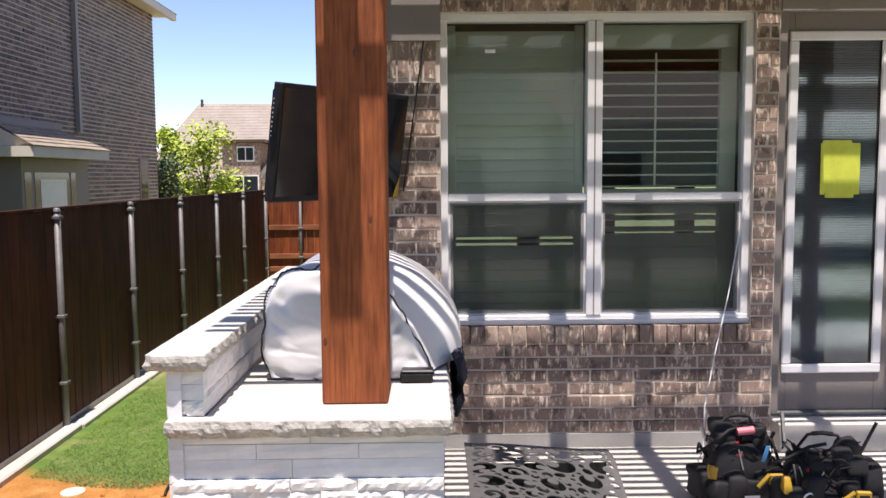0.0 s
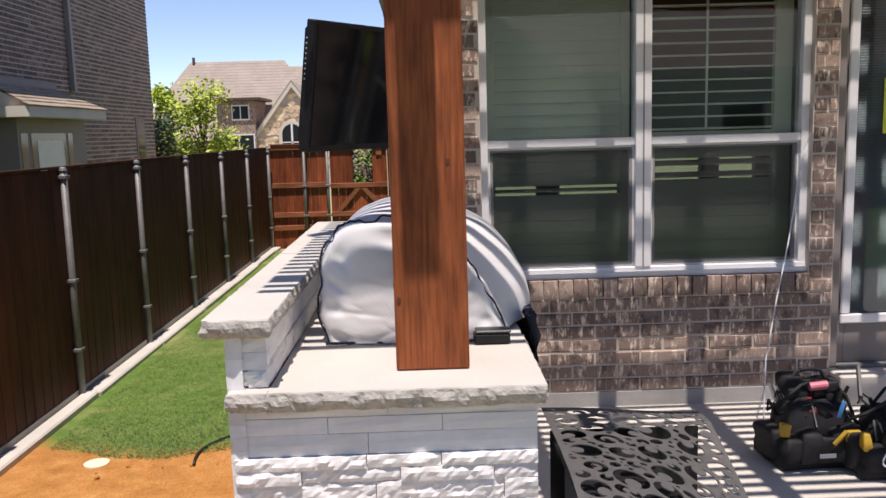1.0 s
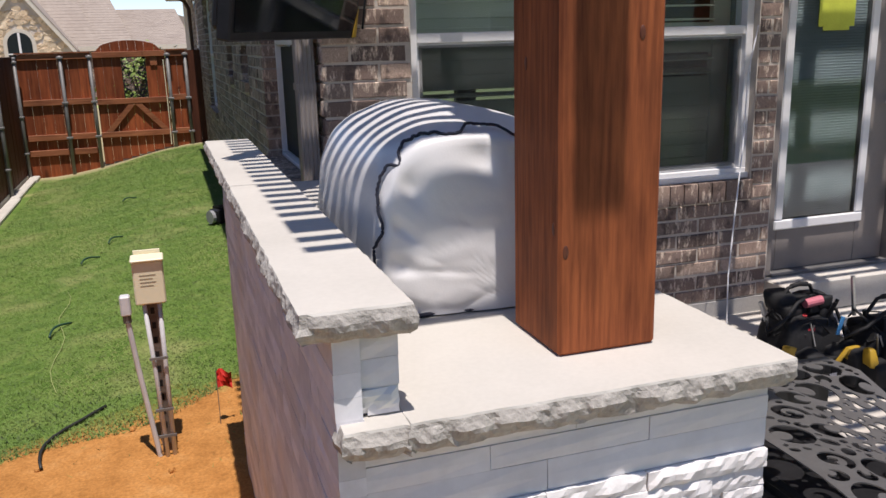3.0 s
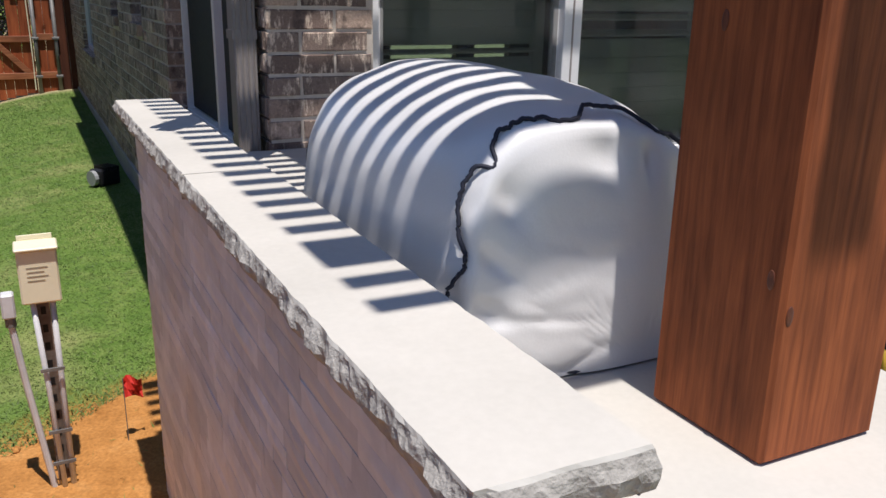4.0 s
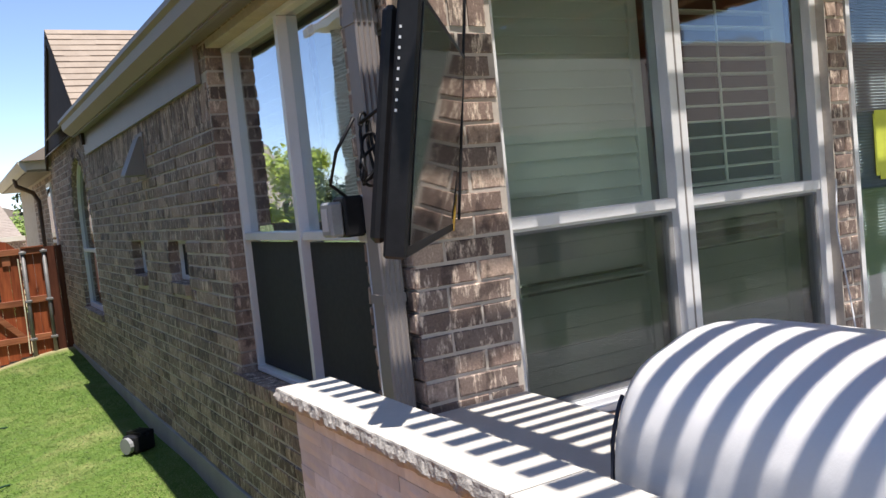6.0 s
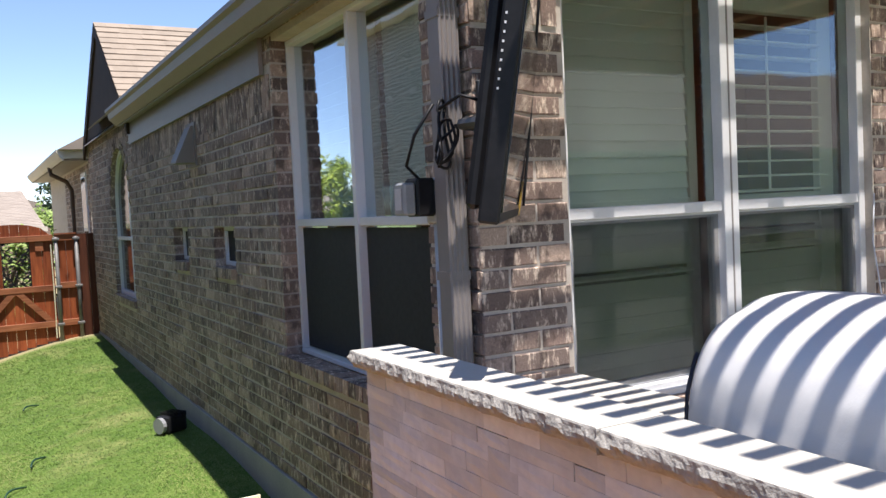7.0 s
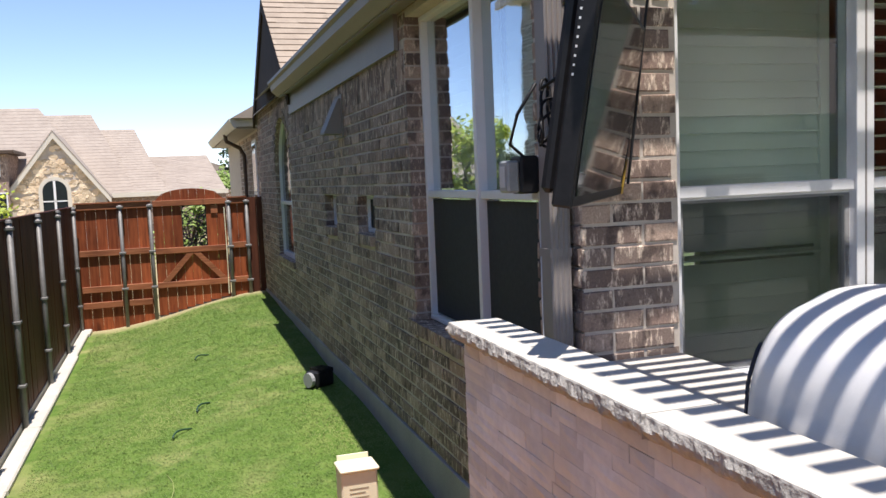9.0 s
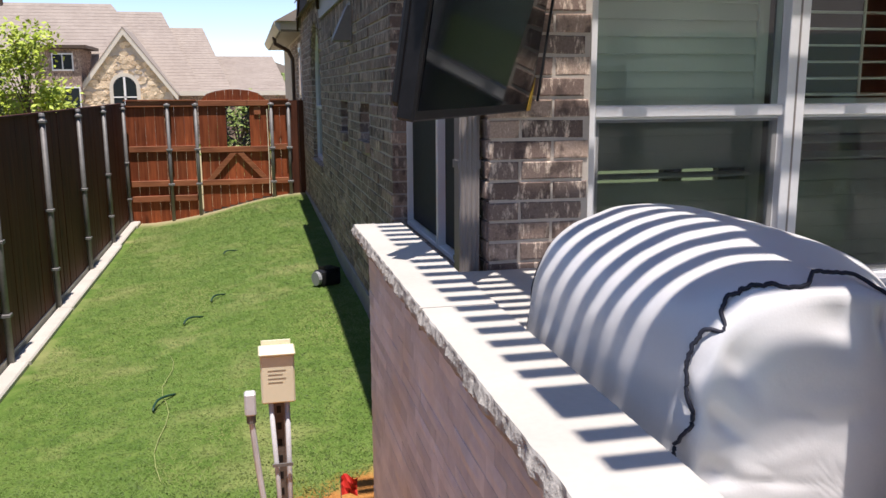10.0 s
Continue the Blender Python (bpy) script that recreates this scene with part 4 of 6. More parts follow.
part("wing_gutter", prismed([(-0.66, 2.52), (-0.62, 2.47), (-0.60, 2.47), (-0.60, 2.62), (-0.70, 2.62), (-0.70, 2.59)], "y", 15.4, 22.0), M["cream"], far_wing)
part("wing_return", boxed(-0.598, -0.26, 15.45, 15.6, 2.501, 2.66), M["cream"], far_wing)
ww = part("wing_window", boxed(-0.29, -0.262, 15.85, 16.45, 0.6, 2.33), M["vinyl"], far_wing)
for a, b in ((0.66, 1.45), (1.50, 2.27)):
    part("pane", boxed(-0.2935, -0.2905, 15.91, 16.39, a, b), M["dark_glass"], ww)
part("wing_downspout", tubed([(-0.64, 17.4, 2.50), (-0.62, 17.4, 2.38), (-0.40, 17.4, 2.26), (-0.33, 17.4, 2.12), (-0.33, 17.4, 0.0)], 0.035), M["copper"], far_wing)
part("wing_roof", prismed([(-0.68, 2.62), (3.0, 4.6), (3.0, 2.62)], "y", 15.35, 22.0), M["shingle_far"], far_wing)

# downspout and conduit at the corner
spout = thing("downspout", (-0.37, 4.98, 0), "sand-painted ribbed downspout at the house corner", "downspout")
bm = bmesh.new()
ribs = [(-0.412 + 0.077 * k / 12, 4.943 - (0.006 if k % 3 == 1 else 0.0)) for k in range(13)]
prism(bm, ribs + [(-0.335, 5.02), (-0.412, 5.02)], "z", -0.2, 2.56)
part("pipe", bm, M["trim_light"], spout)
for z in (0.5, 1.3, 2.2):
    part("strap", boxed(-0.416, -0.331, 4.94, 5.03, z, z + 0.03), M["trim_light"], spout)
conduit = thing("conduit", (-0.37, 5.06, 0), "grey electrical conduit on the brick corner", "conduit")
part("pipe", tubed([(-0.365, 5.062, -0.25), (-0.365, 5.062, 1.50)], 0.017, 10), M["pvc"], conduit)
part("coupling", tubed([(-0.365, 5.062, 0.98), (-0.365, 5.062, 1.05)], 0.023, 10), M["pvc"], conduit)
part("strap", boxed(-0.40, -0.32, 5.035, 5.09, 0.93, 0.95), M["galv"], conduit)
outlet = thing("outlet_box", (-0.42, 5.09, 1.53), "grey outlet box with clear weather cover", "outlet box")
part("body", boxed(-0.40, -0.33, 5.03, 5.12, 1.50, 1.66, bevel=0.006), M["pvc"], outlet)
part("gasket", boxed(-0.475, -0.402, 5.035, 5.13, 1.525, 1.66, bevel=0.008), M["black"], outlet)
part("cover", boxed(-0.525, -0.477, 5.04, 5.125, 1.53, 1.645, bevel=0.008), M["grey_plastic"], outlet)
part("cover_window", boxed(-0.528, -0.5255, 5.06, 5.105, 1.55, 1.625), M["pvc"], outlet)
part("conduit", tubed([(-0.365, 5.095, 1.502), (-0.365, 5.095, -0.4)], 0.016, 10), M["pvc"], outlet, "grey plastic conduit", smooth=True)

vent = thing("wall_vent", (WALL_X, 8.95, 1.98), "grey louvred dryer vent hood on the brick", "vent")
bm = bmesh.new()
prism(bm, [(WALL_X - 0.001, 2.25), (WALL_X - 0.03, 2.25), (WALL_X - 0.15, 1.99), (WALL_X - 0.15, 1.975), (WALL_X - 0.001, 1.975)], "y", 8.86, 9.06)
part("hood", bm, M["trim"], vent)
part("flange", boxed(WALL_X - 0.012, WALL_X - 0.0015, 8.82, 9.10, 1.95, 2.28), M["trim"], vent)

spot = thing("flood_light", (-0.58, 9.3, -0.1), "black ground flood light lying on the grass", "flood light")
part("housing", turned(boxed(-0.10, 0.10, -0.085, 0.085, -0.07, 0.07, bevel=0.03, segs=2), Matrix.Translation((-0.53, 9.34, -0.06)) @ Matrix.Rotation(0.5, 4, "Z") @ Matrix.Scale(0.95, 4)), M["black"], spot)
part("lens", turned(tubed([(-0.10, 0, 0), (-0.135, 0, 0.0)], 0.066, 14), Matrix.Translation((-0.53, 9.34, -0.06)) @ Matrix.Rotation(0.5, 4, "Z") @ Matrix.Scale(0.95, 4)), M["grey_plastic"], spot)
for k in range(5):
    part("fin", turned(boxed(-0.04 + 0.03 * k, -0.033 + 0.03 * k, -0.09, 0.09, 0.055, 0.092), Matrix.Translation((-0.53, 9.34, -0.06)) @ Matrix.Rotation(0.5, 4, "Z") @ Matrix.Scale(0.95, 4)), M["black"], spot)


# ---- pergola ----
pergola = thing("pergola", (1.5, 2.7, 0.9), "stained cedar pergola with close slats over the patio", "pergola")
RAFT_Z, SLAT_Z = 2.72, 2.87
post = part("post", boxed(-0.318, -0.113, 2.638, 2.843, 0.921, 2.72, bevel=0.006), M["cedar"], pergola, "square rough-sawn cedar post")
for kx, ky, kz in ((-0.3185, 2.70, 1.72), (-0.3185, 2.78, 1.45), (-0.305, 2.6375, 1.12), (-0.3185, 2.66, 1.16), (-0.16, 2.6375, 1.5), (-0.20, 2.6375, 2.0)):
    bm = bmesh.new()
    bmesh.ops.create_uvsphere(bm, u_segments=10, v_segments=6, radius=1.0)
    turned(bm, Matrix.Translation((kx, ky, kz)) @ Matrix.Diagonal((0.0012 if kx < -0.31 else 0.006, 0.006 if kx < -0.31 else 0.0012, 0.013, 1)))
    part("knot", bm, M["knot"], post, smooth=True)
part("post", boxed(3.2, 3.4, 2.638, 2.843, 0.021, 2.72, bevel=0.006), M["cedar"], pergola)
for bx in ((-0.738, -0.321), (-0.110, 3.197)):
    part("beam", boxed(*bx, 2.660, 2.702, 2.50, 2.71, bevel=0.004), M["cedar_x"], pergola)
for x in (-0.239, 0.29, 0.77, 1.27, 1.78, 2.28, 2.79, 3.30):
    part("rafter", boxed(x - 0.052, x + 0.052, 2.1985, WALL_Y - 0.01, RAFT_Z, RAFT_Z + 0.14, bevel=0.004), M["cedar_y"], pergola)
part("ledger_board", boxed(-0.738, 3.45, WALL_Y - 0.05, WALL_Y - 0.036, RAFT_Z - 0.02, RAFT_Z + 0.14), M["cedar_x"], pergola)
y, k = 2.370, 0
while y < WALL_Y - 0.03:
    part("slat", boxed(-0.738, 3.45, y - 0.019, y + 0.019, SLAT_Z, SLAT_Z + 0.038, bevel=0.003), M["cedar_x"], pergola)
    y += 0.0888
    k += 1

# ---- island of stacked stone ----
island = thing("island", (-0.3, 3.7, 0), "outdoor kitchen island clad in white stacked stone", "kitchen island")
IX0, IX1, IY0, IY1 = -0.752, 0.060, 2.520, WALL_Y - 0.004
body = part("core", boxed(IX0 + 0.03, IX1 - 0.012, IY0 + 0.03, IY1, -0.45, 0.862), M["grout"], island)
part("bar_core", boxed(IX0 + 0.031, -0.665, IY0 + 0.031, IY1 + 0.0, 0.862, 1.062), M["grout"], island)
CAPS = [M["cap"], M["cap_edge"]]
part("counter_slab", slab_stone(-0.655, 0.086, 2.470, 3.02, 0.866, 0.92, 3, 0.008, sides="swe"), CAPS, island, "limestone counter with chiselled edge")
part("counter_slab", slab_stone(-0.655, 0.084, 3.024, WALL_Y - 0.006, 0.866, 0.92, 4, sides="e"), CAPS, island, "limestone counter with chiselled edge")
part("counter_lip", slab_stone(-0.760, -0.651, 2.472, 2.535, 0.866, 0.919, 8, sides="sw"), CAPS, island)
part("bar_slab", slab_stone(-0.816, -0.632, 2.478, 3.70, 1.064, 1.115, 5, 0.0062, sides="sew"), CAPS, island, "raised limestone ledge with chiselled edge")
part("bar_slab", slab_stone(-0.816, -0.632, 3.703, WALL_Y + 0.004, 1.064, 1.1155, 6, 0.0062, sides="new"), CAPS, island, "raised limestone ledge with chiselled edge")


def clad(u0, u1, z0, z1, place, seed, rough, rows=(0.045, 0.10), lens=(0.12, 0.38), proud=0.018, gap=0.003, mat="ledger", loose=0.0):
    """Courses of stone; loose: the share of stones with an open joint."""
    r, r2 = random.Random(seed), random.Random(seed + 100)
    z = z0
    while z < z1 - 0.01:
        h = min(r.uniform(*rows), z1 - z)
        if z1 - z - h < 0.03:
            h = z1 - z
        u = u0
        while u < u1 - 0.005:
            w = min(r.uniform(*lens), u1 - u)
            if u1 - u - w < 0.07:
                w = u1 - u
            d = r.uniform(0, proud)
            slack = 0.0035 if r2.random() < loose else 0.0
            vs, fs = ledger_piece(w - gap - slack, h - gap - slack * 0.8, 0.045 + proud - d * 0, r, rough)
            me = bpy.data.meshes.new("stone")
            me.from_pydata([place(u + a, d + b, z + c) for a, b, c in vs], [], fs)
            bm = bmesh.new()
            bm.from_mesh(me)
            bmesh.ops.recalc_face_normals(bm, faces=bm.faces)
            bm.to_mesh(me)
            bm.free()
            part("stone", me, M[mat], island)
            u += w
        z += h


clad(IX0, IX1, 0.73, 0.866, lambda u, d, z: (u, IY0 - 0.006 + d, z), 10, 0.0010, rows=(0.045, 0.07), lens=(0.25, 0.5), proud=0.003, gap=0.0015, mat="ledger_smooth")
clad(IX0, IX1, 0.021, 0.73, lambda u, d, z: (u, IY0 - 0.016 + d, z), 11, 0.006, rows=(0.034, 0.062), lens=(0.14, 0.42), proud=0.016, gap=0.002)
clad(IX0, -0.652, 0.926, 0.97, lambda u, d, z: (u, IY0 - 0.012 + d, z), 12, 0.007, lens=(0.2, 0.3))
clad(IX0, -0.652, 0.97, 1.064, lambda u, d, z: (u, IY0 - 0.004 + d, z), 12, 0.001, rows=(0.04, 0.06), lens=(0.2, 0.3), proud=0.003, gap=0.0015, mat="ledger_smooth")
clad(IY0 - 0.008, IY1, -0.42, 0.52, lambda u, d, z: (IX0 - 0.012 + d, u, z), 13, 0.0016, rows=(0.042, 0.075), lens=(0.14, 0.36), proud=0.0015, gap=0.0004, mat="ledger_side", loose=0.03)
clad(IY0 - 0.008, IY1, 0.52, 1.064, lambda u, d, z: (IX0 - 0.012 + d, u, z), 16, 0.0016, rows=(0.032, 0.052), lens=(0.08, 0.26), proud=0.0020, gap=0.0004, mat="ledger_side", loose=0.06)
clad(IY0 + 0.004, IY1, 0.922, 1.064, lambda u, d, z: (-0.645 - d, u, z), 14, 0.004, rows=(0.06, 0.09), proud=0.01)
clad(IY0, IY1, 0.021, 0.866, lambda u, d, z: (IX1 + 0.006 - d, u, z), 15, 0.006)


# ---- covered grill ----
def spline(pts, t):
    s = t * (len(pts) - 1)
    i = min(int(s), len(pts) - 2)
    f = s - i
    p = [pts[max(0, min(len(pts) - 1, i + k))] for k in (-1, 0, 1, 2)]
    out = []
    for c in (0, 1):
        a, b, d, e = (q[c] for q in p)
        out.append(0.5 * (2 * b + (d - a) * f + (2 * a - 5 * b + 4 * d - e) * f * f + (3 * b - a - 3 * d + e) * f ** 3))
    return out


def cover_profile(t):
    """Cross-section of the covered hood from its left foot over the top to its right foot, 0 to 1."""
    pts = ((-0.545, 0.924), (-0.574, 1.0), (-0.572, 1.10), (-0.552, 1.20), (-0.492, 1.284), (-0.375, 1.333), (-0.25, 1.336), (-0.12, 1.303), (0.0, 1.238), (0.085, 1.145), (0.134, 1.04), (0.140, 0.93))
    return spline(pts, t)


def wrinkle(x, y, z, front):
    a = noise.noise(Vector((x * 5, y * 5, z * 5))) * 0.008 + noise.noise(Vector((x * 13, y * 9, z * 16))) * 0.004
    return a + front * (noise.noise(Vector((x * 6 + 3, 0, z * 22))) * 0.015 + noise.noise(Vector((x * 18, 3, z * 26))) * 0.007)


grill_cover = thing("grill_cover", (-0.2, 3.55, 0.92), "pale grey fabric cover pulled over a built-in grill", "grill cover")
NP, cy0 = 132, 2.965
CX, CZ = -0.20, 0.924
FRONT = ((-0.545, 0.924), (-0.570, 1.0), (-0.568, 1.09), (-0.562, 1.165), (-0.540, 1.24), (-0.495, 1.288), (-0.43, 1.312), (-0.34, 1.318), (-0.23, 1.292), (-0.12, 1.205), (-0.03, 1.07), (0.028, 0.93))


def section(t, y):
    """The cover's cross-section at y: the gathered front end swells into the full hood."""
    a, b = spline(FRONT, t), cover_profile(t)
    f = smooth(3.03, 3.33, y)
    return [p + (q - p) * f for p, q in zip(a, b)]


def folds(x, z):
    """Creases of the slack front end."""
    low = 1 - smooth(1.0, 1.25, z)
    c = 1 - abs(noise.noise(Vector((x * 5 + 2 * z, 1.7, z * 15)))) * 2.4
    e = 1 - abs(noise.noise(Vector((x * 9 - 3 * z, 8.2, z * 24)))) * 2.4
    return -0.0045 * max(0, c) ** 2 * (0.2 + 0.8 * low) - 0.003 * max(0, e) ** 2 * (0.3 + 0.7 * low)


stations = [(2.965, 0.94), (2.973, 0.965), (2.985, 0.985), (3.0, 1.0), (3.03, 1.0), (3.06, 1.0), (3.09, 1.0), (3.12, 1.0)] + [(3.15 + 0.03 * k, 1.0) for k in range(17)]
stations += [(3.66, 0.998), (3.685, 0.988), (3.705, 0.97), (3.725, 0.94), (3.74, 0.90), (3.75, 0.85), (3.757, 0.78), (3.762, 0.70)]
bm = bmesh.new()
rings = []
for yy, sx in stations:
    ring = []
    cx, sz = (-0.30, sx) if yy < 3.6 else (-0.22, sx)
    for k in range(NP + 1):
        px, pz = section(k / NP, yy)
        x, z = cx + (px - cx) * sx, CZ + (pz - CZ) * sz
        near = 1.0 - smooth(3.0, 3.10, yy)
        w = wrinkle(x, yy, z, 0.35 * near)
        r = Vector((x - CX, 0, z - CZ)).normalized()
        ang = math.atan2(z - CZ, x + 0.27)
        w -= 0.010 * math.exp(-((yy - 3.0) / 0.02) ** 2) * (0.5 + 0.5 * math.sin(ang * 21 + 5 * noise.noise(Vector((ang * 2, 0, 0)))))
        foot = smooth(0.0, 0.1, k / NP) * (1 - smooth(0.9, 1.0, k / NP))
        ring.append(bm.verts.new((x + r.x * w, yy + w * 0.3, max(0.922, z + r.z * w * foot))))
    rings.append(ring)
for a, b in zip(rings, rings[1:]):
    for k in range(NP):
        bm.faces.new((a[k], a[k + 1], b[k + 1], b[k]))
# the two ends, in shrinking rings
for ring, yy, sign in ((rings[0], cy0, -1), (rings[-1], stations[-1][0], 1)):
    last = ring
    for q in range(1, 26):
        f = 1 - q / 26
        cur = []
        for v in ring:
            fx = -0.26 if sign < 0 else -0.22
            x, z = fx + (v.co.x - fx) * f, CZ + (v.co.z - CZ) * f
            bulge = (0.012 if sign < 0 else 0.035) * (1 - f * f)
            ang = math.atan2(z - CZ, x + 0.27)
            pucker = 0.017 * smooth(0.70, 0.97, f) * (0.5 + 0.5 * math.sin(ang * 21 + 5 * noise.noise(Vector((ang * 2, 0, 0))))) ** 2
            w = folds(x, z) * min(1, q / 5) - pucker * min(1, q / 3)
            cur.append(bm.verts.new((x, yy + sign * (bulge + w + 0.012 * min(1, q / 5)), max(0.922, z))))
        for k in range(NP):
            bm.faces.new((last[k], last[k + 1], cur[k + 1], cur[k]))
        last = cur
    bm.faces.new(last)
part("fabric", bm, M["cover"], grill_cover, smooth=True)
pts = []
for k in range(0, 241):
    px, pz = section(k / 240, 3.0)
    s = 0.5 + 0.5 * math.sin(k * 0.15 + 2.5 * noise.noise(Vector((k * 0.02, 3, 0))))
    scallop = 0.034 * s ** 3 + 0.010 * noise.noise(Vector((k * 0.17, 0, 0))) + 0.006 * noise.noise(Vector((k * 0.45, 4, 0)))
    f = 1.012 - scallop * 1.3
    yy = 2.994 - scallop * 0.55
    pts.append((-0.27 + (px + 0.27) * f, yy, max(0.927, CZ + (pz - CZ) * f)))
part("piping", tubed(pts, 0.0035, 6), M["piping"], grill_cover, "wavy navy elastic piping", smooth=True)
back_pts = []
for k in range(0, 52):
    px, pz = section(k / 160, 3.66)
    f = 0.925 - 0.018 * (0.5 + 0.5 * math.sin(k * 0.26)) ** 2
    back_pts.append((-0.22 + (px + 0.22) * f, 3.738 + 0.004 * math.sin(k * 0.26), max(0.927, CZ + (pz - CZ) * f)))
part("piping", tubed(back_pts, 0.0045, 6), M["piping"], grill_cover, "wavy navy elastic piping", smooth=True)
hem = [(x, 2.955 + 0.006 * math.sin(x * 40), 0.9275) for x in (-0.55 + 0.035 * k for k in range(17))]
part("hem", tubed(hem, 0.005, 6), M["piping"], grill_cover)
for k in range(46):
    yy = 3.10 + k * 0.0145
    a = 0.012 * math.sin(k * 1.9)
    fold = tubed([(0.118 + a, yy, 0.965), (0.140 - a, yy + 0.02, 0.88), (0.125 + a, yy + 0.006, 0.80), (0.112, yy + 0.03, 0.74)], 0.012, 5)
    part("skirt_fold", fold, M["piping"], grill_cover, "" if k else "gathered black skirt hanging over the counter front", smooth=True)

tray = thing("small_tray", (0.02, 2.9, 0.92), "small black plastic tray on the stone counter", "tray")
part("dish", boxed(-0.085, 0.028, 2.895, 2.950, 0.921, 0.957, bevel=0.006), M["black"], tray)
part("lid", boxed(-0.080, 0.030, 2.893, 2.952, 0.9575, 0.966, bevel=0.003), M["black_metal"], tray)

# ---- television on its arm ----
tv = thing("television", (-0.45, 4.4, 1.5), "black flat television tilted on a wall arm", "television")
BR, BL = Vector((-0.163, 4.883, 1.510)), Vector((-0.744, 4.119, 1.505))
run = (BR - BL)
W = run.length
ax = run.normalized()
out = Vector((ax.y, -ax.x, 0)).normalized()
upv = (Vector((0, 0, 1)) + out * 0.165).normalized()
nrm = ax.cross(upv).normalized()
if nrm.dot(out) < 0:
    nrm = -nrm
TVM = Matrix((ax.to_4d(), (-nrm).to_4d(), upv.to_4d(), (0, 0, 0, 1))).transposed()
for r in range(3):
    TVM[r][3] = BL[r]
TVM[3][0] = TVM[3][1] = TVM[3][2] = 0
TVM[3][3] = 1
H = 0.575
part("bezel", turned(boxed(0, W, 0.0, 0.052, 0, H, bevel=0.006), TVM), M["black"], tv)
part("screen", turned(boxed(0.022, W - 0.022, -0.0035, -0.0005, 0.03, H - 0.022), TVM), M["screen_glass"], tv, "glossy dark screen")
part("back_cover", turned(boxed(0.02, W - 0.03, 0.0525, 0.088, 0.03, H - 0.03, bevel=0.012), TVM), M["black"], tv)
bm = bmesh.new()
for k in range(9):
    box(bm, -0.0012, 0.0005, 0.038, 0.043, H * 0.55 + 0.022 * k, H * 0.55 + 0.006 + 0.022 * k)
part("port_marks", turned(bm, TVM), M["ring"], tv)
part("tag", turned(prismed([(W - 0.012, 0.004), (W - 0.012, 0.125), (W - 0.052, 0.004)], "y", -0.0062, -0.0042), TVM), M["yellow"], tv, "yellow sticker on the screen corner")
arm = thing("tv_arm", (-0.3, 4.8, 1.8), "black folding steel wall arm behind the television", "wall mount")
mid = TVM @ Vector((W * 0.55, 0.092, H * 0.5))
part("plate", turned(boxed(W * 0.35, W * 0.75, 0.0885, 0.098, 0.12, H - 0.12), TVM), M["black_metal"], arm)
part("wall_plate", boxed(-0.30, -0.18, WALL_Y - 0.025, WALL_Y - 0.002, 1.68, 1.98, bevel=0.004), M["black_metal"], arm)
part("link", tubed([(-0.24, WALL_Y - 0.03, 1.82), (-0.42, 4.80, 1.82), tuple(mid)], 0.02, 8), M["black_metal"], arm)
cable = thing("cable_bundle", (-0.45, 4.9, 1.75), "looped black power cable hanging by the downspout", "cable")
for k in range(4):
    c = Vector((-0.428, 4.925 - 0.012 * k, 1.80 - 0.012 * k))
    loop = [c + Vector(((0.020 + 0.006 * k) * math.sin(a + 0.3 * k) + 0.008 * math.sin(3 * a + k), 0.014 * math.sin(2 * a + k), (0.115 - 0.018 * k) * math.cos(a) + 0.01 * math.sin(2 * a + 2 * k))) for a in (2 * math.pi * i / 26 for i in range(27))]
    part("loop", tubed(loop, 0.0055, 6), M["black"], cable, smooth=True)
part("lead", tubed([(-0.46, 4.92, 1.90), (-0.51, 4.97, 1.80), (-0.52, 5.02, 1.70), (-0.44, 5.08, 1.655)], 0.006, 6), M["black"], cable, smooth=True)
part("lead", tubed([(-0.45, 4.90, 1.88), (-0.40, 4.84, 1.92), (-0.36, 4.80, 1.90)], 0.006, 6), M["black"], cable, smooth=True)
tvlead = thing("hanging_cord", (-0.1, 4.88, 1.6), "thin black cord hanging down the brick", "cord")
part("cord", tubed([(0.02, 4.893, 2.6), (-0.033, 4.891, 2.214), (-0.06, 4.891, 2.032), (-0.092, 4.891, 1.809), (-0.119, 4.891, 1.627), (-0.131, 4.892, 1.545)], 0.005, 6), M["black"], tvlead)

# ---- laser-cut panel on a black cart ----
cart = thing("grill_cart", (0.45, 2.5, 0.02), "black steel cart under the cut metal panel", "cart")
part("cabinet", boxed(0.20, 0.43, 2.05, 2.92, 0.10, 0.56, bevel=0.012), M["black_metal"], cart)
part("cabinet_door", boxed(0.188, 0.1995, 2.10, 2.50, 0.14, 0.53, bevel=0.004), M["black_metal"], cart)
part("cabinet_door", boxed(0.188, 0.1995, 2.51, 2.87, 0.14, 0.53, bevel=0.004), M["black_metal"], cart)
part("back_panel", boxed(0.16, 0.645, 2.975, 2.985, 0.10, 0.605), M["black"], cart)
part("side_shelf", boxed(0.432, 0.63, 2.26, 2.92, 0.34, 0.385, bevel=0.008), M["black"], cart)
part("lower_shelf", boxed(0.432, 0.62, 2.06, 2.92, 0.10, 0.14, bevel=0.008), M["black"], cart)
part("top_rim", boxed(0.17, 0.45, 2.12, 2.95, 0.562, 0.588, bevel=0.008), M["black"], cart)
for x in (0.25, 0.57):
    for yy in (2.12, 2.85):
        part("caster", tubed([(x - 0.015, yy, 0.06), (x + 0.015, yy, 0.06)], 0.04, 12), M["black"], cart)
PX0, PX1, PY0, PY1 = 0.139, 0.657, 1.80, 3.01
rng = random.Random(21)
holes, PW = [], 0.518
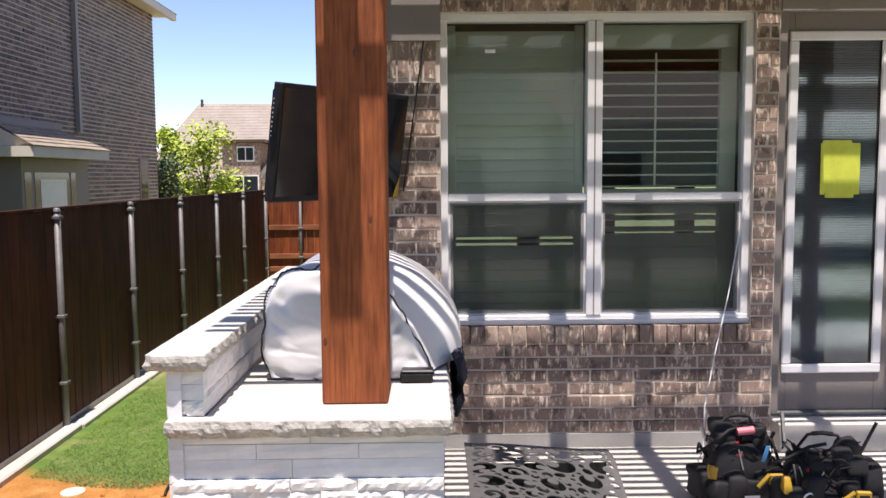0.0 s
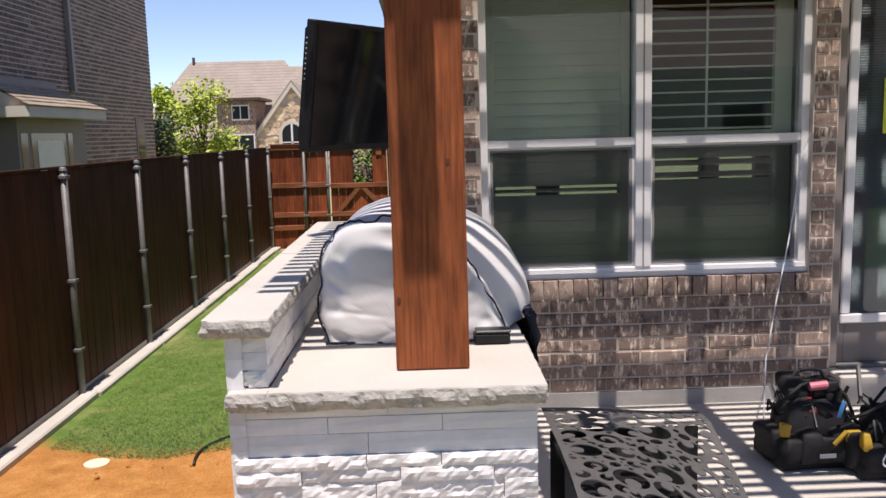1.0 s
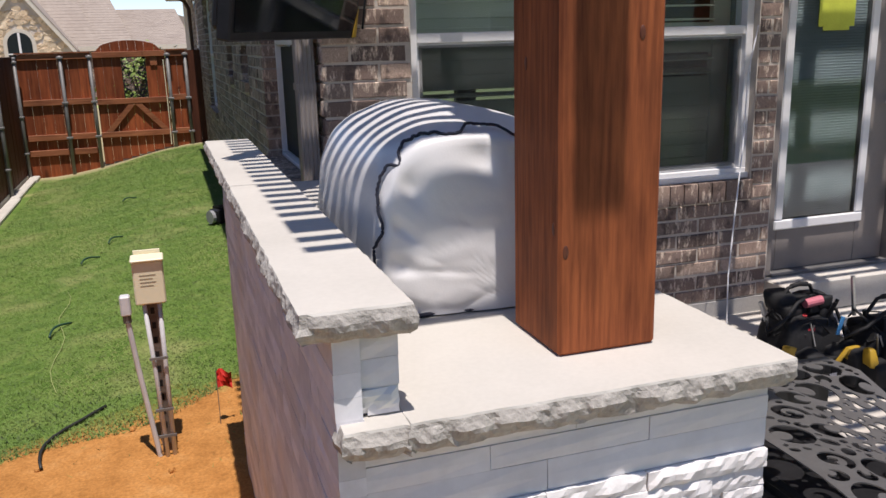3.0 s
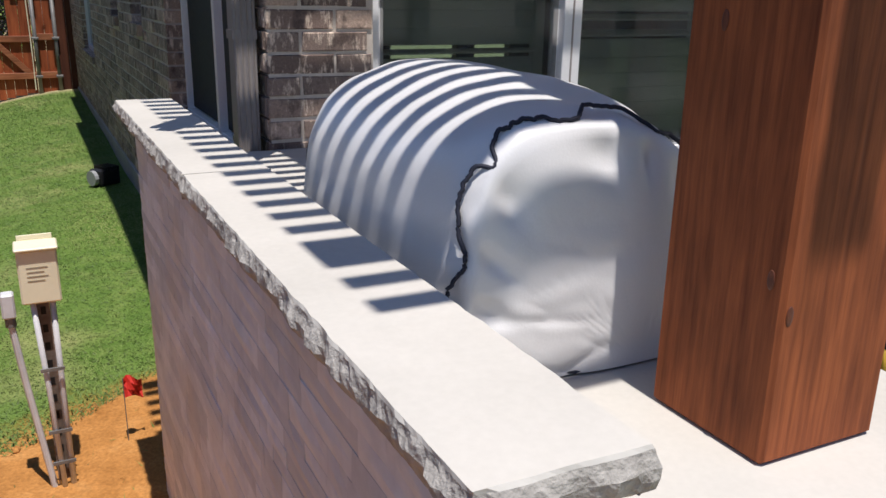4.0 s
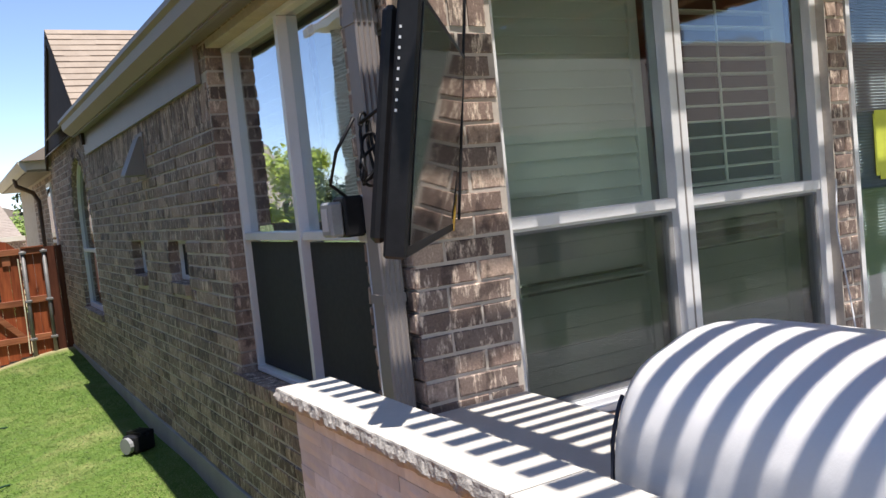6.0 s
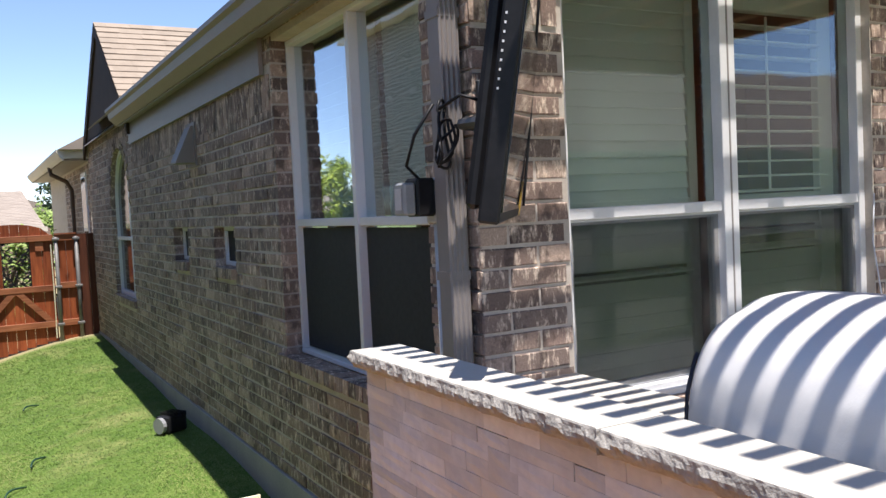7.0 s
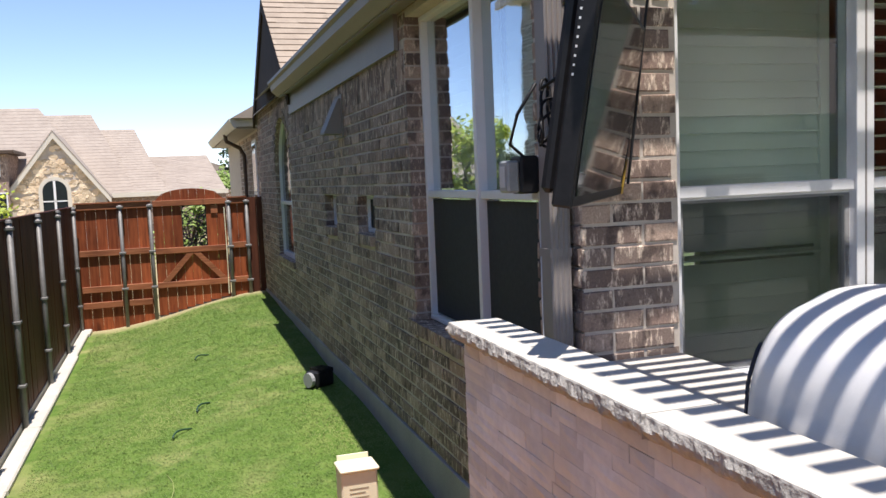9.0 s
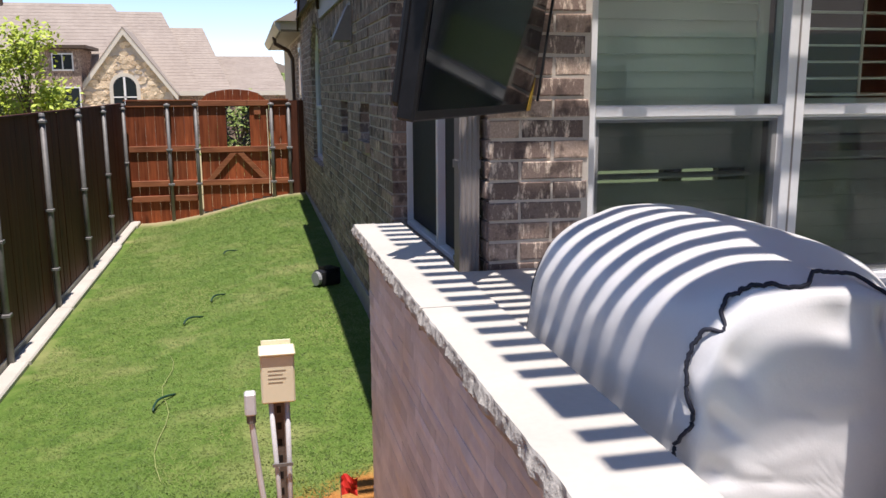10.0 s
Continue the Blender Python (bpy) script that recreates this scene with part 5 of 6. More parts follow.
for attempt in range(20000):
    r = rng.uniform(0.036, 0.052) if attempt < 3000 else (rng.uniform(0.018, 0.030) if attempt < 9000 else (rng.uniform(0.010, 0.017) if attempt < 16000 else rng.uniform(0.006, 0.010)))
    u, v = rng.uniform(r + 0.012, PW - r - 0.012), rng.uniform(r + 0.012, 1.22 - r - 0.012)
    if all(math.hypot(u - a, v - b) > r + c + 0.0035 for a, b, c, _, _ in holes):
        holes.append((u, v, r, rng.uniform(0, 6.28), rng.choice("cccs") if r > 0.03 else rng.choice("dc")))
    if len(holes) > 700:
        break


def panel_field(u, v):
    best = min(u, v, PW - u, 1.22 - v)
    for a, b, r, turn, shape in holes:
        dx, dy = u - a, v - b
        d = math.hypot(dx, dy)
        if d > r + 0.02:
            continue
        if shape == "d":
            inside = r - math.hypot(dx * math.cos(turn) + dy * math.sin(turn), 1.35 * (-dx * math.sin(turn) + dy * math.cos(turn)))
        elif shape == "c":
            ox, oy = a + 0.55 * r * math.cos(turn), b + 0.55 * r * math.sin(turn)
            inside = min(r - d, math.hypot(u - ox, v - oy) - 0.44 * r)
        else:
            ang = (math.atan2(dy, dx) - turn) % (2 * math.pi)
            mid_r = r * (0.30 + 0.60 * ang / (2 * math.pi))
            inside = min(r - d, 0.22 * r - abs(d - mid_r))
            inside = max(inside, 0.22 * r - d)
        best = min(best, -inside)
    return best


def panel_place(u, v):
    yy = PY1 - v
    drop = max(0.0, (v - 0.55)) ** 2 * 0.55
    return (PX0 + u - 0.01 * v, yy + 0.05 * (0.5 - u), 0.655 + 0.020 * math.sin(v * 3.0) - drop - 0.36 * max(0.0, v - 0.12) * (u / PW) ** 2 + 0.012 * math.cos(u * 6))


panel = thing("cut_metal_panel", (0.45, 2.5, 0.63), "dark grey laser-cut metal screen panel with scrolls, laid flat", "metal panel")
pierced("sheet", PW, 1.22, 0.006, panel_field, 0.003, M["sheet_metal"], panel, panel_place)


# ---- tool bags ----
def tool_bag(name, cx, cy, w, d, h, turn, seed, label):
    r = random.Random(seed)
    g = thing(name, (cx, cy, 0.021), label, "tool bag", "tool bags on the patio")
    T = Matrix.Translation((cx, cy, 0.021)) @ Matrix.Rotation(turn, 4, "Z")

    def put(pname, bm, mat, lab="", sm=False):
        return part(pname, turned(bm, T), mat, g, lab, sm)

    def soft(x0, x1, y0, y1, z0, z1, lean=0.0):
        bm = boxed(x0, x1, y0, y1, z0, z1, bevel=min(x1 - x0, y1 - y0, z1 - z0) * 0.28, segs=2)
        bmesh.ops.subdivide_edges(bm, edges=bm.edges, cuts=1, use_grid_fill=True)
        for v in bm.verts:
            q = v.co * 11 + Vector((seed * 3.1, x0 * 9, 0))
            v.co += Vector((noise.noise(q), noise.noise(q + Vector((5, 0, 0))), 0.7 * noise.noise(q + Vector((0, 7, 0))))) * 0.022
            v.co.z = max(v.co.z, 0.0)
        return bm
    bm = soft(-w / 2, w / 2, -d / 2, d / 2, 0, h * 0.72)
    for v in bm.verts:
        f = 1 - 0.30 * (v.co.z / h)
        v.co.x *= f
        v.co.y *= f
    put("body", bm, M["bag"], sm=True)
    put("base", soft(-w / 2 - 0.02, w / 2 + 0.02, -d / 2 - 0.02, d / 2 + 0.02, 0.0, 0.075), M["bag"], sm=True)
    for k in range(5):
        x = -w * 0.40 + w * 0.2 * k
        put("pocket", soft(x - 0.05, x + 0.05, -d / 2 - 0.055, -d / 2 + 0.05, 0.04, r.uniform(0.13, 0.23)), M["bag"], sm=True)
    for s in (-1, 1):
        put("side_pocket", soft(s * w / 2 - 0.06, s * w / 2 + 0.05, -d * 0.4, d * 0.35, 0.03, r.uniform(0.17, 0.25)), M["bag"], sm=True)
    for k in range(15):
        x, yy, s = r.uniform(-w * 0.3, w * 0.3), r.uniform(-d * 0.3, d * 0.25), r.uniform(0.03, 0.055)
        z = h * r.uniform(0.48, 0.76)
        put("pouch", soft(x - s, x + s, yy - s, yy + s, z, z + s * 1.6), M["bag"], sm=True)
    arch = [(-w * 0.30, 0.02, h * 0.5), (-w * 0.29, 0.02, h * 0.78), (-w * 0.17, 0.02, h * 0.96), (0, 0.02, h), (w * 0.17, 0.02, h * 0.96), (w * 0.29, 0.02, h * 0.78), (w * 0.30, 0.02, h * 0.5)]
    put("carry_handle", tubed(arch, 0.008, 8), M["bag"], sm=True)
    put("handle_grip", tubed([(-w * 0.12, 0.02, h * 0.975), (0, 0.02, h * 0.99), (w * 0.12, 0.02, h * 0.975)], 0.011, 8), M["bag"], sm=True)
    put("strap", tubed([(-w * 0.42, 0.02, h * 0.5), (-w * 0.60, -0.03, h * 0.70), (-w * 0.66, -0.06, h * 0.62), (-w * 0.45, -0.08, h * 0.74), (-w * 0.2, -0.05, h * 0.86), (0, -0.04, h * 0.9)], 0.008, 6), M["bag"], sm=True)
    put("strap", tubed([(w * 0.2, 0.0, h * 0.9), (w * 0.42, -0.05, h * 0.72), (w * 0.5, -0.09, h * 0.45), (w * 0.46, -0.1, h * 0.25)], 0.008, 6), M["bag"], sm=True)
    for k in range(9):
        a0, a1, z = r.uniform(0, 6.28), r.uniform(1.5, 4.0), h * r.uniform(0.45, 0.8)
        run = [(w * r.uniform(0.36, 0.5) * math.cos(a0 + a1 * q / 8), d * r.uniform(0.4, 0.55) * math.sin(a0 + a1 * q / 8), z + 0.05 * math.sin(q * 1.1 + k)) for q in range(9)]
        put("cord", tubed(run, 0.004, 5), M["bag"], sm=True)
    grips = ["red", "black", "steel", "black", "black", "black", "blue", "black", "black", "steel", "black", "black", "black"]
    for c in grips:
        x, yy, lean = r.uniform(-w * 0.32, w * 0.32), r.uniform(-d * 0.36, d * 0.3), r.uniform(-0.35, 0.35)
        zt = h * r.uniform(0.66, 0.86)
        put("tool_handle", tubed([(x, yy, h * 0.42), (x + lean * 0.10, yy, (h * 0.42 + zt) / 2), (x + lean * 0.22, yy + r.uniform(-0.03, 0.03), zt)], r.uniform(0.007, 0.014), 7, 0.8), M[c])
    if seed == 3:
        put("tape_roll", tubed([(-0.03, -d * 0.2, h * 0.84), (0.05, -d * 0.23, h * 0.86)], 0.020, 12), M["pink"], "pink and grey tape roll")
    put("tape_roll", tubed([(-0.10, -d * 0.33, h * 0.60), (-0.015, -d * 0.36, h * 0.61)], 0.015, 12), M["red"], "red tape roll")
    put("tape_roll", tubed([(0.06, -d * 0.15, h * 0.80), (0.09, -d * 0.2, h * 0.81)], 0.032, 12), M["black"])
    put("tape_measure", soft(-w * 0.56, -w * 0.45, -d / 2 - 0.03, -d / 2 + 0.02, h * 0.36, h * 0.36 + 0.07), M["yellow"], sm=True)
    put("level", turned(boxed(-0.032, 0.032, -0.011, 0.011, -0.026, 0.026, bevel=0.004), Matrix.Translation((w * 0.30, -d / 2 - 0.066, h * 0.40))), M["yellow"])
    put("level_window", boxed(w * 0.30 - 0.022, w * 0.30 + 0.022, -d / 2 - 0.079, -d / 2 - 0.0775, h * 0.40 - 0.016, h * 0.40 + 0.010), M["black"])
    put("folding_rule", tubed([(w * 0.05, -d / 2 - 0.07, h * 0.32), (w * 0.20, -d / 2 - 0.075, h * 0.46)], 0.010, 6), M["yellow"])
    put("badge", boxed(-0.045, 0.03, -d / 2 - 0.0675, -d / 2 - 0.0655, 0.075, 0.095), M["pvc"])
    for k in range(6):
        a = r.uniform(0, 6.28)
        x, yy = r.uniform(-w * 0.4, w * 0.4), r.uniform(-d * 0.5, -d * 0.1)
        put("screwdriver", tubed([(x, yy, h * 0.45), (x + 0.03 * math.cos(a), yy + 0.02 * math.sin(a), h * r.uniform(0.6, 0.75))], 0.004, 6), M["steel"])
    return g, put


b1, put1 = tool_bag("tool_bag", 1.530, 4.08, 0.35, 0.25, 0.43, 0.05, 3, "open black tool bag crammed with hand tools")
put1("blue_label", turned(boxed(-0.010, 0.010, -0.003, 0.003, -0.04, 0.04, bevel=0.002), Matrix.Translation((0.07, -0.15, 0.28)) @ Matrix.Rotation(0.3, 4, "Y")), M["blue"])
b2, put2 = tool_bag("tool_bag", 1.880, 3.93, 0.40, 0.27, 0.38, -0.15, 8, "black tool bag with a white carabiner and yellow tags")
ringpts = [(-0.12 + 0.022 * math.cos(a) + 0.012 * math.sin(a), -0.195, 0.12 + 0.036 * math.sin(a)) for a in (2 * math.pi * k / 18 for k in range(19))]
put2("carabiner", tubed(ringpts, 0.0045, 6), M["ring"])
put2("yellow_tag", boxed(0.03, 0.10, -0.19, -0.186, 0.10, 0.14), M["yellow"])
put2("pry_bar", tubed([(0.16, 0.05, 0.22), (0.26, 0.07, 0.42)], 0.008, 6), M["black"])
put2("spade_bit", tubed([(-0.17, 0.02, 0.3), (-0.185, 0.03, 0.47)], 0.010, 6), M["steel"])
wire = thing("pull_wire", (1.6, 4.6, 0.3), "thin white wire hanging from the window corner", "wire")
part("strand", tubed([(1.87, 4.895, 1.52), (1.80, 4.86, 1.30), (1.70, 4.74, 0.95), (1.60, 4.64, 0.65), (1.52, 4.56, 0.36), (1.50, 4.52, 0.02)], 0.0035, 5), M["ring"], wire)

# ---- utility post, flag, drip line ----
meter = thing("utility_box", (-1.11, 5.15, -0.33), "beige metal service box on a steel strut post", "utility box")
part("box", boxed(-1.162, -1.032, 5.10, 5.20, 0.392, 0.588, bevel=0.006), M["beige"], meter)
part("box_lid", boxed(-1.167, -1.027, 5.085, 5.203, 0.5885, 0.600, bevel=0.004), M["beige"], meter)
part("back_plate", boxed(-1.155, -1.040, 5.204, 5.209, 0.56, 0.618, bevel=0.001), M["beige"], meter)
for k in range(4):
    part("label_line", boxed(-1.134, -1.066 - (0.012 if k % 2 else 0), 5.0985, 5.0997, 0.525 - 0.016 * k, 0.5285 - 0.016 * k), M["ink"], meter)
bm = bmesh.new()
for b in ((-1.120, -1.115, 5.125, 5.165), (-1.080, -1.075, 5.125, 5.165), (-1.115, -1.080, 5.160, 5.165)):
    box(bm, *b, -0.42, 0.391)
part("strut", bm, M["rust"], meter, "weathered slotted steel strut")
for k in range(10):
    part("strut_slot", boxed(-1.106, -1.089, 5.1585, 5.1598, 0.33 - 0.07 * k, 0.36 - 0.07 * k), M["black"], meter)
part("conduit", tubed([(-1.064, 5.135, 0.392), (-1.066, 5.13, 0.10), (-1.070, 5.12, -0.42)], 0.011, 8), M["pvc"], meter, smooth=True)
part("conduit", tubed([(-1.128, 5.125, 0.392), (-1.112, 5.115, 0.06), (-1.098, 5.11, -0.42)], 0.010, 8), M["pvc"], meter, smooth=True)
for z in (0.13, -0.12, -0.25):
    part("clamp", boxed(-1.132, -1.052, 5.096, 5.104, z, z + 0.012), M["galv"], meter)
part("side_conduit", tubed([(-1.205, 5.12, 0.33), (-1.185, 5.125, 0.1), (-1.128, 5.13, -0.42)], 0.012, 8), M["pvc"], meter)
part("side_head", boxed(-1.228, -1.184, 5.095, 5.145, 0.35, 0.44, bevel=0.006), M["pvc"], meter)
part("fitting", tubed([(-1.205, 5.12, 0.352), (-1.205, 5.12, 0.315)], 0.018, 10), M["galv"], meter)

flag = thing("marker_flag", (-0.84, 5.33, -0.33), "small red utility flag on a wire in the soil", "marker flag")
part("wire_stem", tubed([(-0.845, 5.33, -0.38), (-0.845, 5.33, -0.05)], 0.002, 5), M["galv"], flag)
bm = bmesh.new()
grid = [[bm.verts.new((-0.845 + 0.072 * i / 5, 5.33 + 0.014 * math.sin(i * 1.3 + k), -0.055 - 0.085 * k / 3 + 0.012 * math.sin(i))) for i in range(6)] for k in range(4)]
for k in range(3):
    for i in range(5):
        bm.faces.new((grid[k][i], grid[k][i + 1], grid[k + 1][i + 1], grid[k + 1][i]))
fl = part("pennant", bm, M["flag"], flag)
fl.modifiers.new("thickness", "SOLIDIFY").thickness = 0.001


# ---- fences ----
fence = thing("fence", (FENCE_X, 6, -0.4), "dark-stained board fence with galvanised posts", "fence")
rng = random.Random(9)
BW = 0.14
variants = []
for k in range(4):
    bm = boxed(-0.009, 0.009, 0.0015, BW - 0.0015, 0, 1.74, bevel=0.002)
    for v in bm.verts:
        v.co.x += rng.uniform(-0.003, 0.003)
    me = mesh_of(bm, "board")
    me.materials.append(M["fence"])
    variants.append(me)
y = -6.0
while y < GATE_Y - 0.02:
    o = part("board", variants[rng.randrange(4)], None, fence)
    o.location = (FENCE_X - 0.045 + rng.uniform(-0.002, 0.002), y, -0.355 + rng.uniform(-0.004, 0.004))
    o.parent, o.matrix_parent_inverse = fence, Matrix.Translation(-fence.location)
    y += BW
part("cap_rail", boxed(FENCE_X - 0.075, FENCE_X - 0.02, -6, GATE_Y + 0.05, 1.386, 1.404), M["fence"], fence)
for z in (0.0, 0.48, 1.2):
    part("rail", boxed(FENCE_X - 0.095, FENCE_X - 0.056, -6, GATE_Y, z, z + 0.085), M["fence"], fence)
for y in (-4.75, -3.11, -1.47, 0.17, 1.82, 3.46, 5.10, 6.745, 8.38, 10.03, 11.70, 13.36, 15.12):
    p = part("post", tubed([(FENCE_X, y, -0.5), (FENCE_X, y, 1.375)], 0.026, 12), M["galv"], fence, "round galvanised post", smooth=True)
    part("post_cap", tubed([(FENCE_X, y, 1.372), (FENCE_X, y, 1.392), (FENCE_X, y, 1.40)], 0.032, 12, 0.6), M["galv"], p)
    for z in (-0.02, 0.52, 1.31):
        part("bracket", boxed(FENCE_X - 0.036, FENCE_X + 0.036, y - 0.036, y + 0.036, z, z + 0.028, bevel=0.004), M["galv"], p)

back_fence = thing("gate_fence", (-1.7, GATE_Y, -0.4), "red-brown board fence with rails and steel posts", "fence")


def low_edge(x):
    return ground_z(max(x, FENCE_X + 0.1), GATE_Y) + 0.02


def boards(parent, x0, x1, y, top, lower, mat, w=0.14, seed=1):
    r = random.Random(seed)
    x = x0
    while x < x1 - 0.01:
        q = min(x + w, x1)
        z0, z1 = lower((x + q) / 2), top((x + q) / 2)
        part("board", prismed([(x + 0.0015, z0), (q - 0.0015, z0), (q - 0.0015, top(q)), (x + 0.0015, top(x))], "y", y + r.uniform(0, 0.003), y + 0.018), mat, parent)
        x = q


boards(back_fence, FENCE_X, -1.90, GATE_Y, lambda x: 1.385, lambda x: -0.44, M["gate"], seed=2)
boards(back_fence, -0.815, -0.535, GATE_Y, lambda x: 1.385, lambda x: low_edge(x) - 0.1, M["gate"], seed=3)
boards(back_fence, -0.533, WALL_X + 0.02, GATE_Y - 0.05, lambda x: 1.43, lambda x: low_edge(x) - 0.1, M["fence"], seed=3)
for z, x1 in ((1.345, -1.90), (0.68, -1.90), (0.16, -1.90), (-0.07, -1.90)):
    part("rail", boxed(FENCE_X + 0.03, x1, GATE_Y - 0.040, GATE_Y - 0.002, z, z + 0.088, bevel=0.004), M["gate_x"], back_fence)
for z in (1.345, 0.68, 0.16):
    part("rail", boxed(-0.815, -0.536, GATE_Y - 0.040, GATE_Y - 0.002, z, z + 0.088, bevel=0.004), M["gate_x"], back_fence)
part("cap_rail", boxed(FENCE_X, -1.90, GATE_Y - 0.06, GATE_Y + 0.04, 1.434, 1.452), M["gate_x"], back_fence)
part("cap_rail", boxed(-0.815, -0.536, GATE_Y - 0.06, GATE_Y + 0.04, 1.434, 1.452), M["gate_x"], back_fence)
for x in (-2.32, -1.915, -0.805, -0.545):
    zb = low_edge(x) - 0.1
    p = part("post", tubed([(x, GATE_Y - 0.075, zb), (x, GATE_Y - 0.075, 1.40)], 0.026, 12), M["galv"], back_fence, "round galvanised post", smooth=True)
    for z in (1.37, 0.71, 0.19):
        part("bracket", boxed(x - 0.045, x + 0.045, GATE_Y - 0.112, GATE_Y - 0.042, z - 0.016, z + 0.016, bevel=0.004), M["galv"], p)

gate = thing("garden_gate", (-1.36, GATE_Y, -0.3), "red-brown arched wooden gate with an iron scroll panel", "gate")
GX0, GX1 = -1.875, -0.835
gc = (GX0 + GX1) / 2


def arch_top(x):
    return 1.40 + 0.20 * math.sqrt(max(0, 1 - ((x - gc) / ((GX1 - GX0) / 2)) ** 2))


AX0, AX1, AZ0, AZ1 = -1.478, -1.128, 0.70, 1.352
boards(gate, GX0, AX0, GATE_Y, arch_top, low_edge, M["gate"], 0.133, 4)
boards(gate, AX1, GX1, GATE_Y, arch_top, low_edge, M["gate"], 0.147, 5)
boards(gate, AX0, AX1, GATE_Y, lambda x: AZ0, low_edge, M["gate"], 0.1167, 6)
boards(gate, AX0, AX1, GATE_Y, arch_top, lambda x: AZ1, M["gate"], 0.1167, 7)
for z in (1.352, 0.655, 0.155):
    part("rail", boxed(GX0, GX1, GATE_Y - 0.040, GATE_Y - 0.002, z, z + 0.085, bevel=0.004), M["gate_x"], gate)
for s, xb in ((-1, -1.80), (1, -0.88)):
    bm = prismed([(-1.34, 0.645), (-1.34 + s * 0.10, 0.645), (xb, 0.245), (xb - s * 0.10, 0.245)], "y", GATE_Y - 0.038, GATE_Y - 0.003)
    part("brace", bm, M["gate_x"], gate)
part("block", boxed(-1.06, -0.96, GATE_Y - 0.02, GATE_Y - 0.002, 1.22, 1.34), M["gate_x"], gate)
part("latch_cord", tubed([(-0.868, GATE_Y - 0.05, 1.30), (-0.862, GATE_Y - 0.05, 0.6), (-0.868, GATE_Y - 0.05, 0.0)], 0.009, 6), M["beige"], gate)
part("art_frame", prismed([(AX0, AZ0), (AX1, AZ0), (AX1, AZ0 + 0.012), (AX0, AZ0 + 0.012)], "y", GATE_Y - 0.02, GATE_Y + 0.0), M["black"], gate)


def scroll_field(u, v):
    w, h = AX1 - AX0, AZ1 - AZ0
    a, b = abs(u - w / 2) / w, ((v / h) * 2) % 1.0
    s = math.sin(9 * a + 3.2 * math.sin(7 * b)) + math.cos(11 * b + 4 * math.sin(6 * a))
    edge = 0.010 - min(u, v, w - u, h - v)
    return max(edge * 30, 0.34 - abs(s))


pierced("scroll_panel", AX1 - AX0, AZ1 - AZ0, 0.011, scroll_field, 0.004, M["black"], gate, lambda u, v: (AX0 + u, GATE_Y - 0.008, AZ0 + v), "black iron scroll panel")

# boards that close the yard behind the walk
rear = thing("rear_fence", (0, -9, -0.4), "brown board fence across the back of the yard", "fence")
vs, fs = [], []
for k in range(110):
    x = -4 + k * 0.145
    b = len(vs)
    vs += [(x, -9, -0.45), (x + 0.142, -9, -0.45), (x + 0.142, -9, 1.4), (x, -9, 1.4), (x, -9.02, -0.45), (x + 0.142, -9.02, -0.45), (x + 0.142, -9.02, 1.4), (x, -9.02, 1.4)]
    fs += [tuple(b + i for i in q) for q in ((0, 1, 2, 3), (7, 6, 5, 4), (3, 2, 6, 7), (0, 3, 7, 4), (1, 5, 6, 2))]
soup("boards", vs, fs, M["fence_far"], rear)["kind"] = "stuff"

# ---- neighbouring house over the fence ----
NX = -6.0
neighbour = thing("neighbour_house", (NX - 3, 12, -0.4), "two-storey dark brick house over the fence", "house")
part("wall", boxed(NX - 7, NX - 0.012, 3.0, 18.8, -0.5, 5.15), M["sand_mortar"], neighbour)
vs, fs = [], []
rng = random.Random(31)
NW = (17.62, 18.14, -0.3, 2.05)
for u, z, w in brick_field(6.0, 18.8, 0.9, 5.15, [NW, (11.6, 14.0, 0.9, 2.3)]):
    v, f = brick_shape(w, 0.052, 0.03, rng)
    b = len(vs)
    vs += [(NX - c + 0.0, u + a, z + e) for a, c, e in v]
    fs += [tuple(b + i for i in q) for q in f]
soup("bricks", vs, fs, M["brick_neighbour"], neighbour)["kind"] = "stuff"
w = part("window", boxed(NX - 0.05, NX + 0.012, NW[0], NW[1], 0.6, NW[3]), M["trim"], neighbour)
part("pane", boxed(NX + 0.0125, NX + 0.016, NW[0] + 0.06, NW[1] - 0.06, 0.65, NW[3] - 0.06), M["dark_glass"], w)
part("downspout", boxed(NX + 0.002, NX + 0.08, 14.56, 14.66, 2.42, 5.2), M["trim_light"], neighbour)
# roof edge
part("soffit", boxed(NX - 0.1, NX + 0.30, 2.8, 19.1, 5.16, 5.20), M["cream"], neighbour)
part("fascia", boxed(NX + 0.30, NX + 0.40, 2.8, 19.2, 5.10, 5.26), M["cream"], neighbour)
part("roof", prismed([(NX + 0.42, 5.25), (NX - 3.5, 7.6), (NX - 7.5, 5.25)], "y", 2.7, 19.25), M["shingle_far"], neighbour)
# boxed bay with a small roof
bay = part("bay", boxed(NX - 0.01, NX + 0.42, 11.7, 13.95, -0.4, 1.92), M["trim"], neighbour, "taupe boxed bay with narrow glazing")
for a, b in ((11.78, 11.98), (12.08, 13.20), (13.28, 13.45)):
    part("bay_pane", boxed(NX + 0.4205, NX + 0.425, a, b, 0.4, 1.72), M["dark_glass"], bay)
part("bay_curtain", boxed(NX + 0.4255, NX + 0.43, 12.25, 13.10, 0.4, 1.62), M["vinyl"], bay, "pale curtain seen in the bay")
part("bay_side_pane", boxed(NX + 0.12, NX + 0.36, 13.9505, 13.955, 0.4, 1.75), M["dark_glass"], bay)
part("bay_fascia", boxed(NX + 0.0, NX + 0.72, 11.45, 14.1, 1.93, 2.07), M["cream"], neighbour)
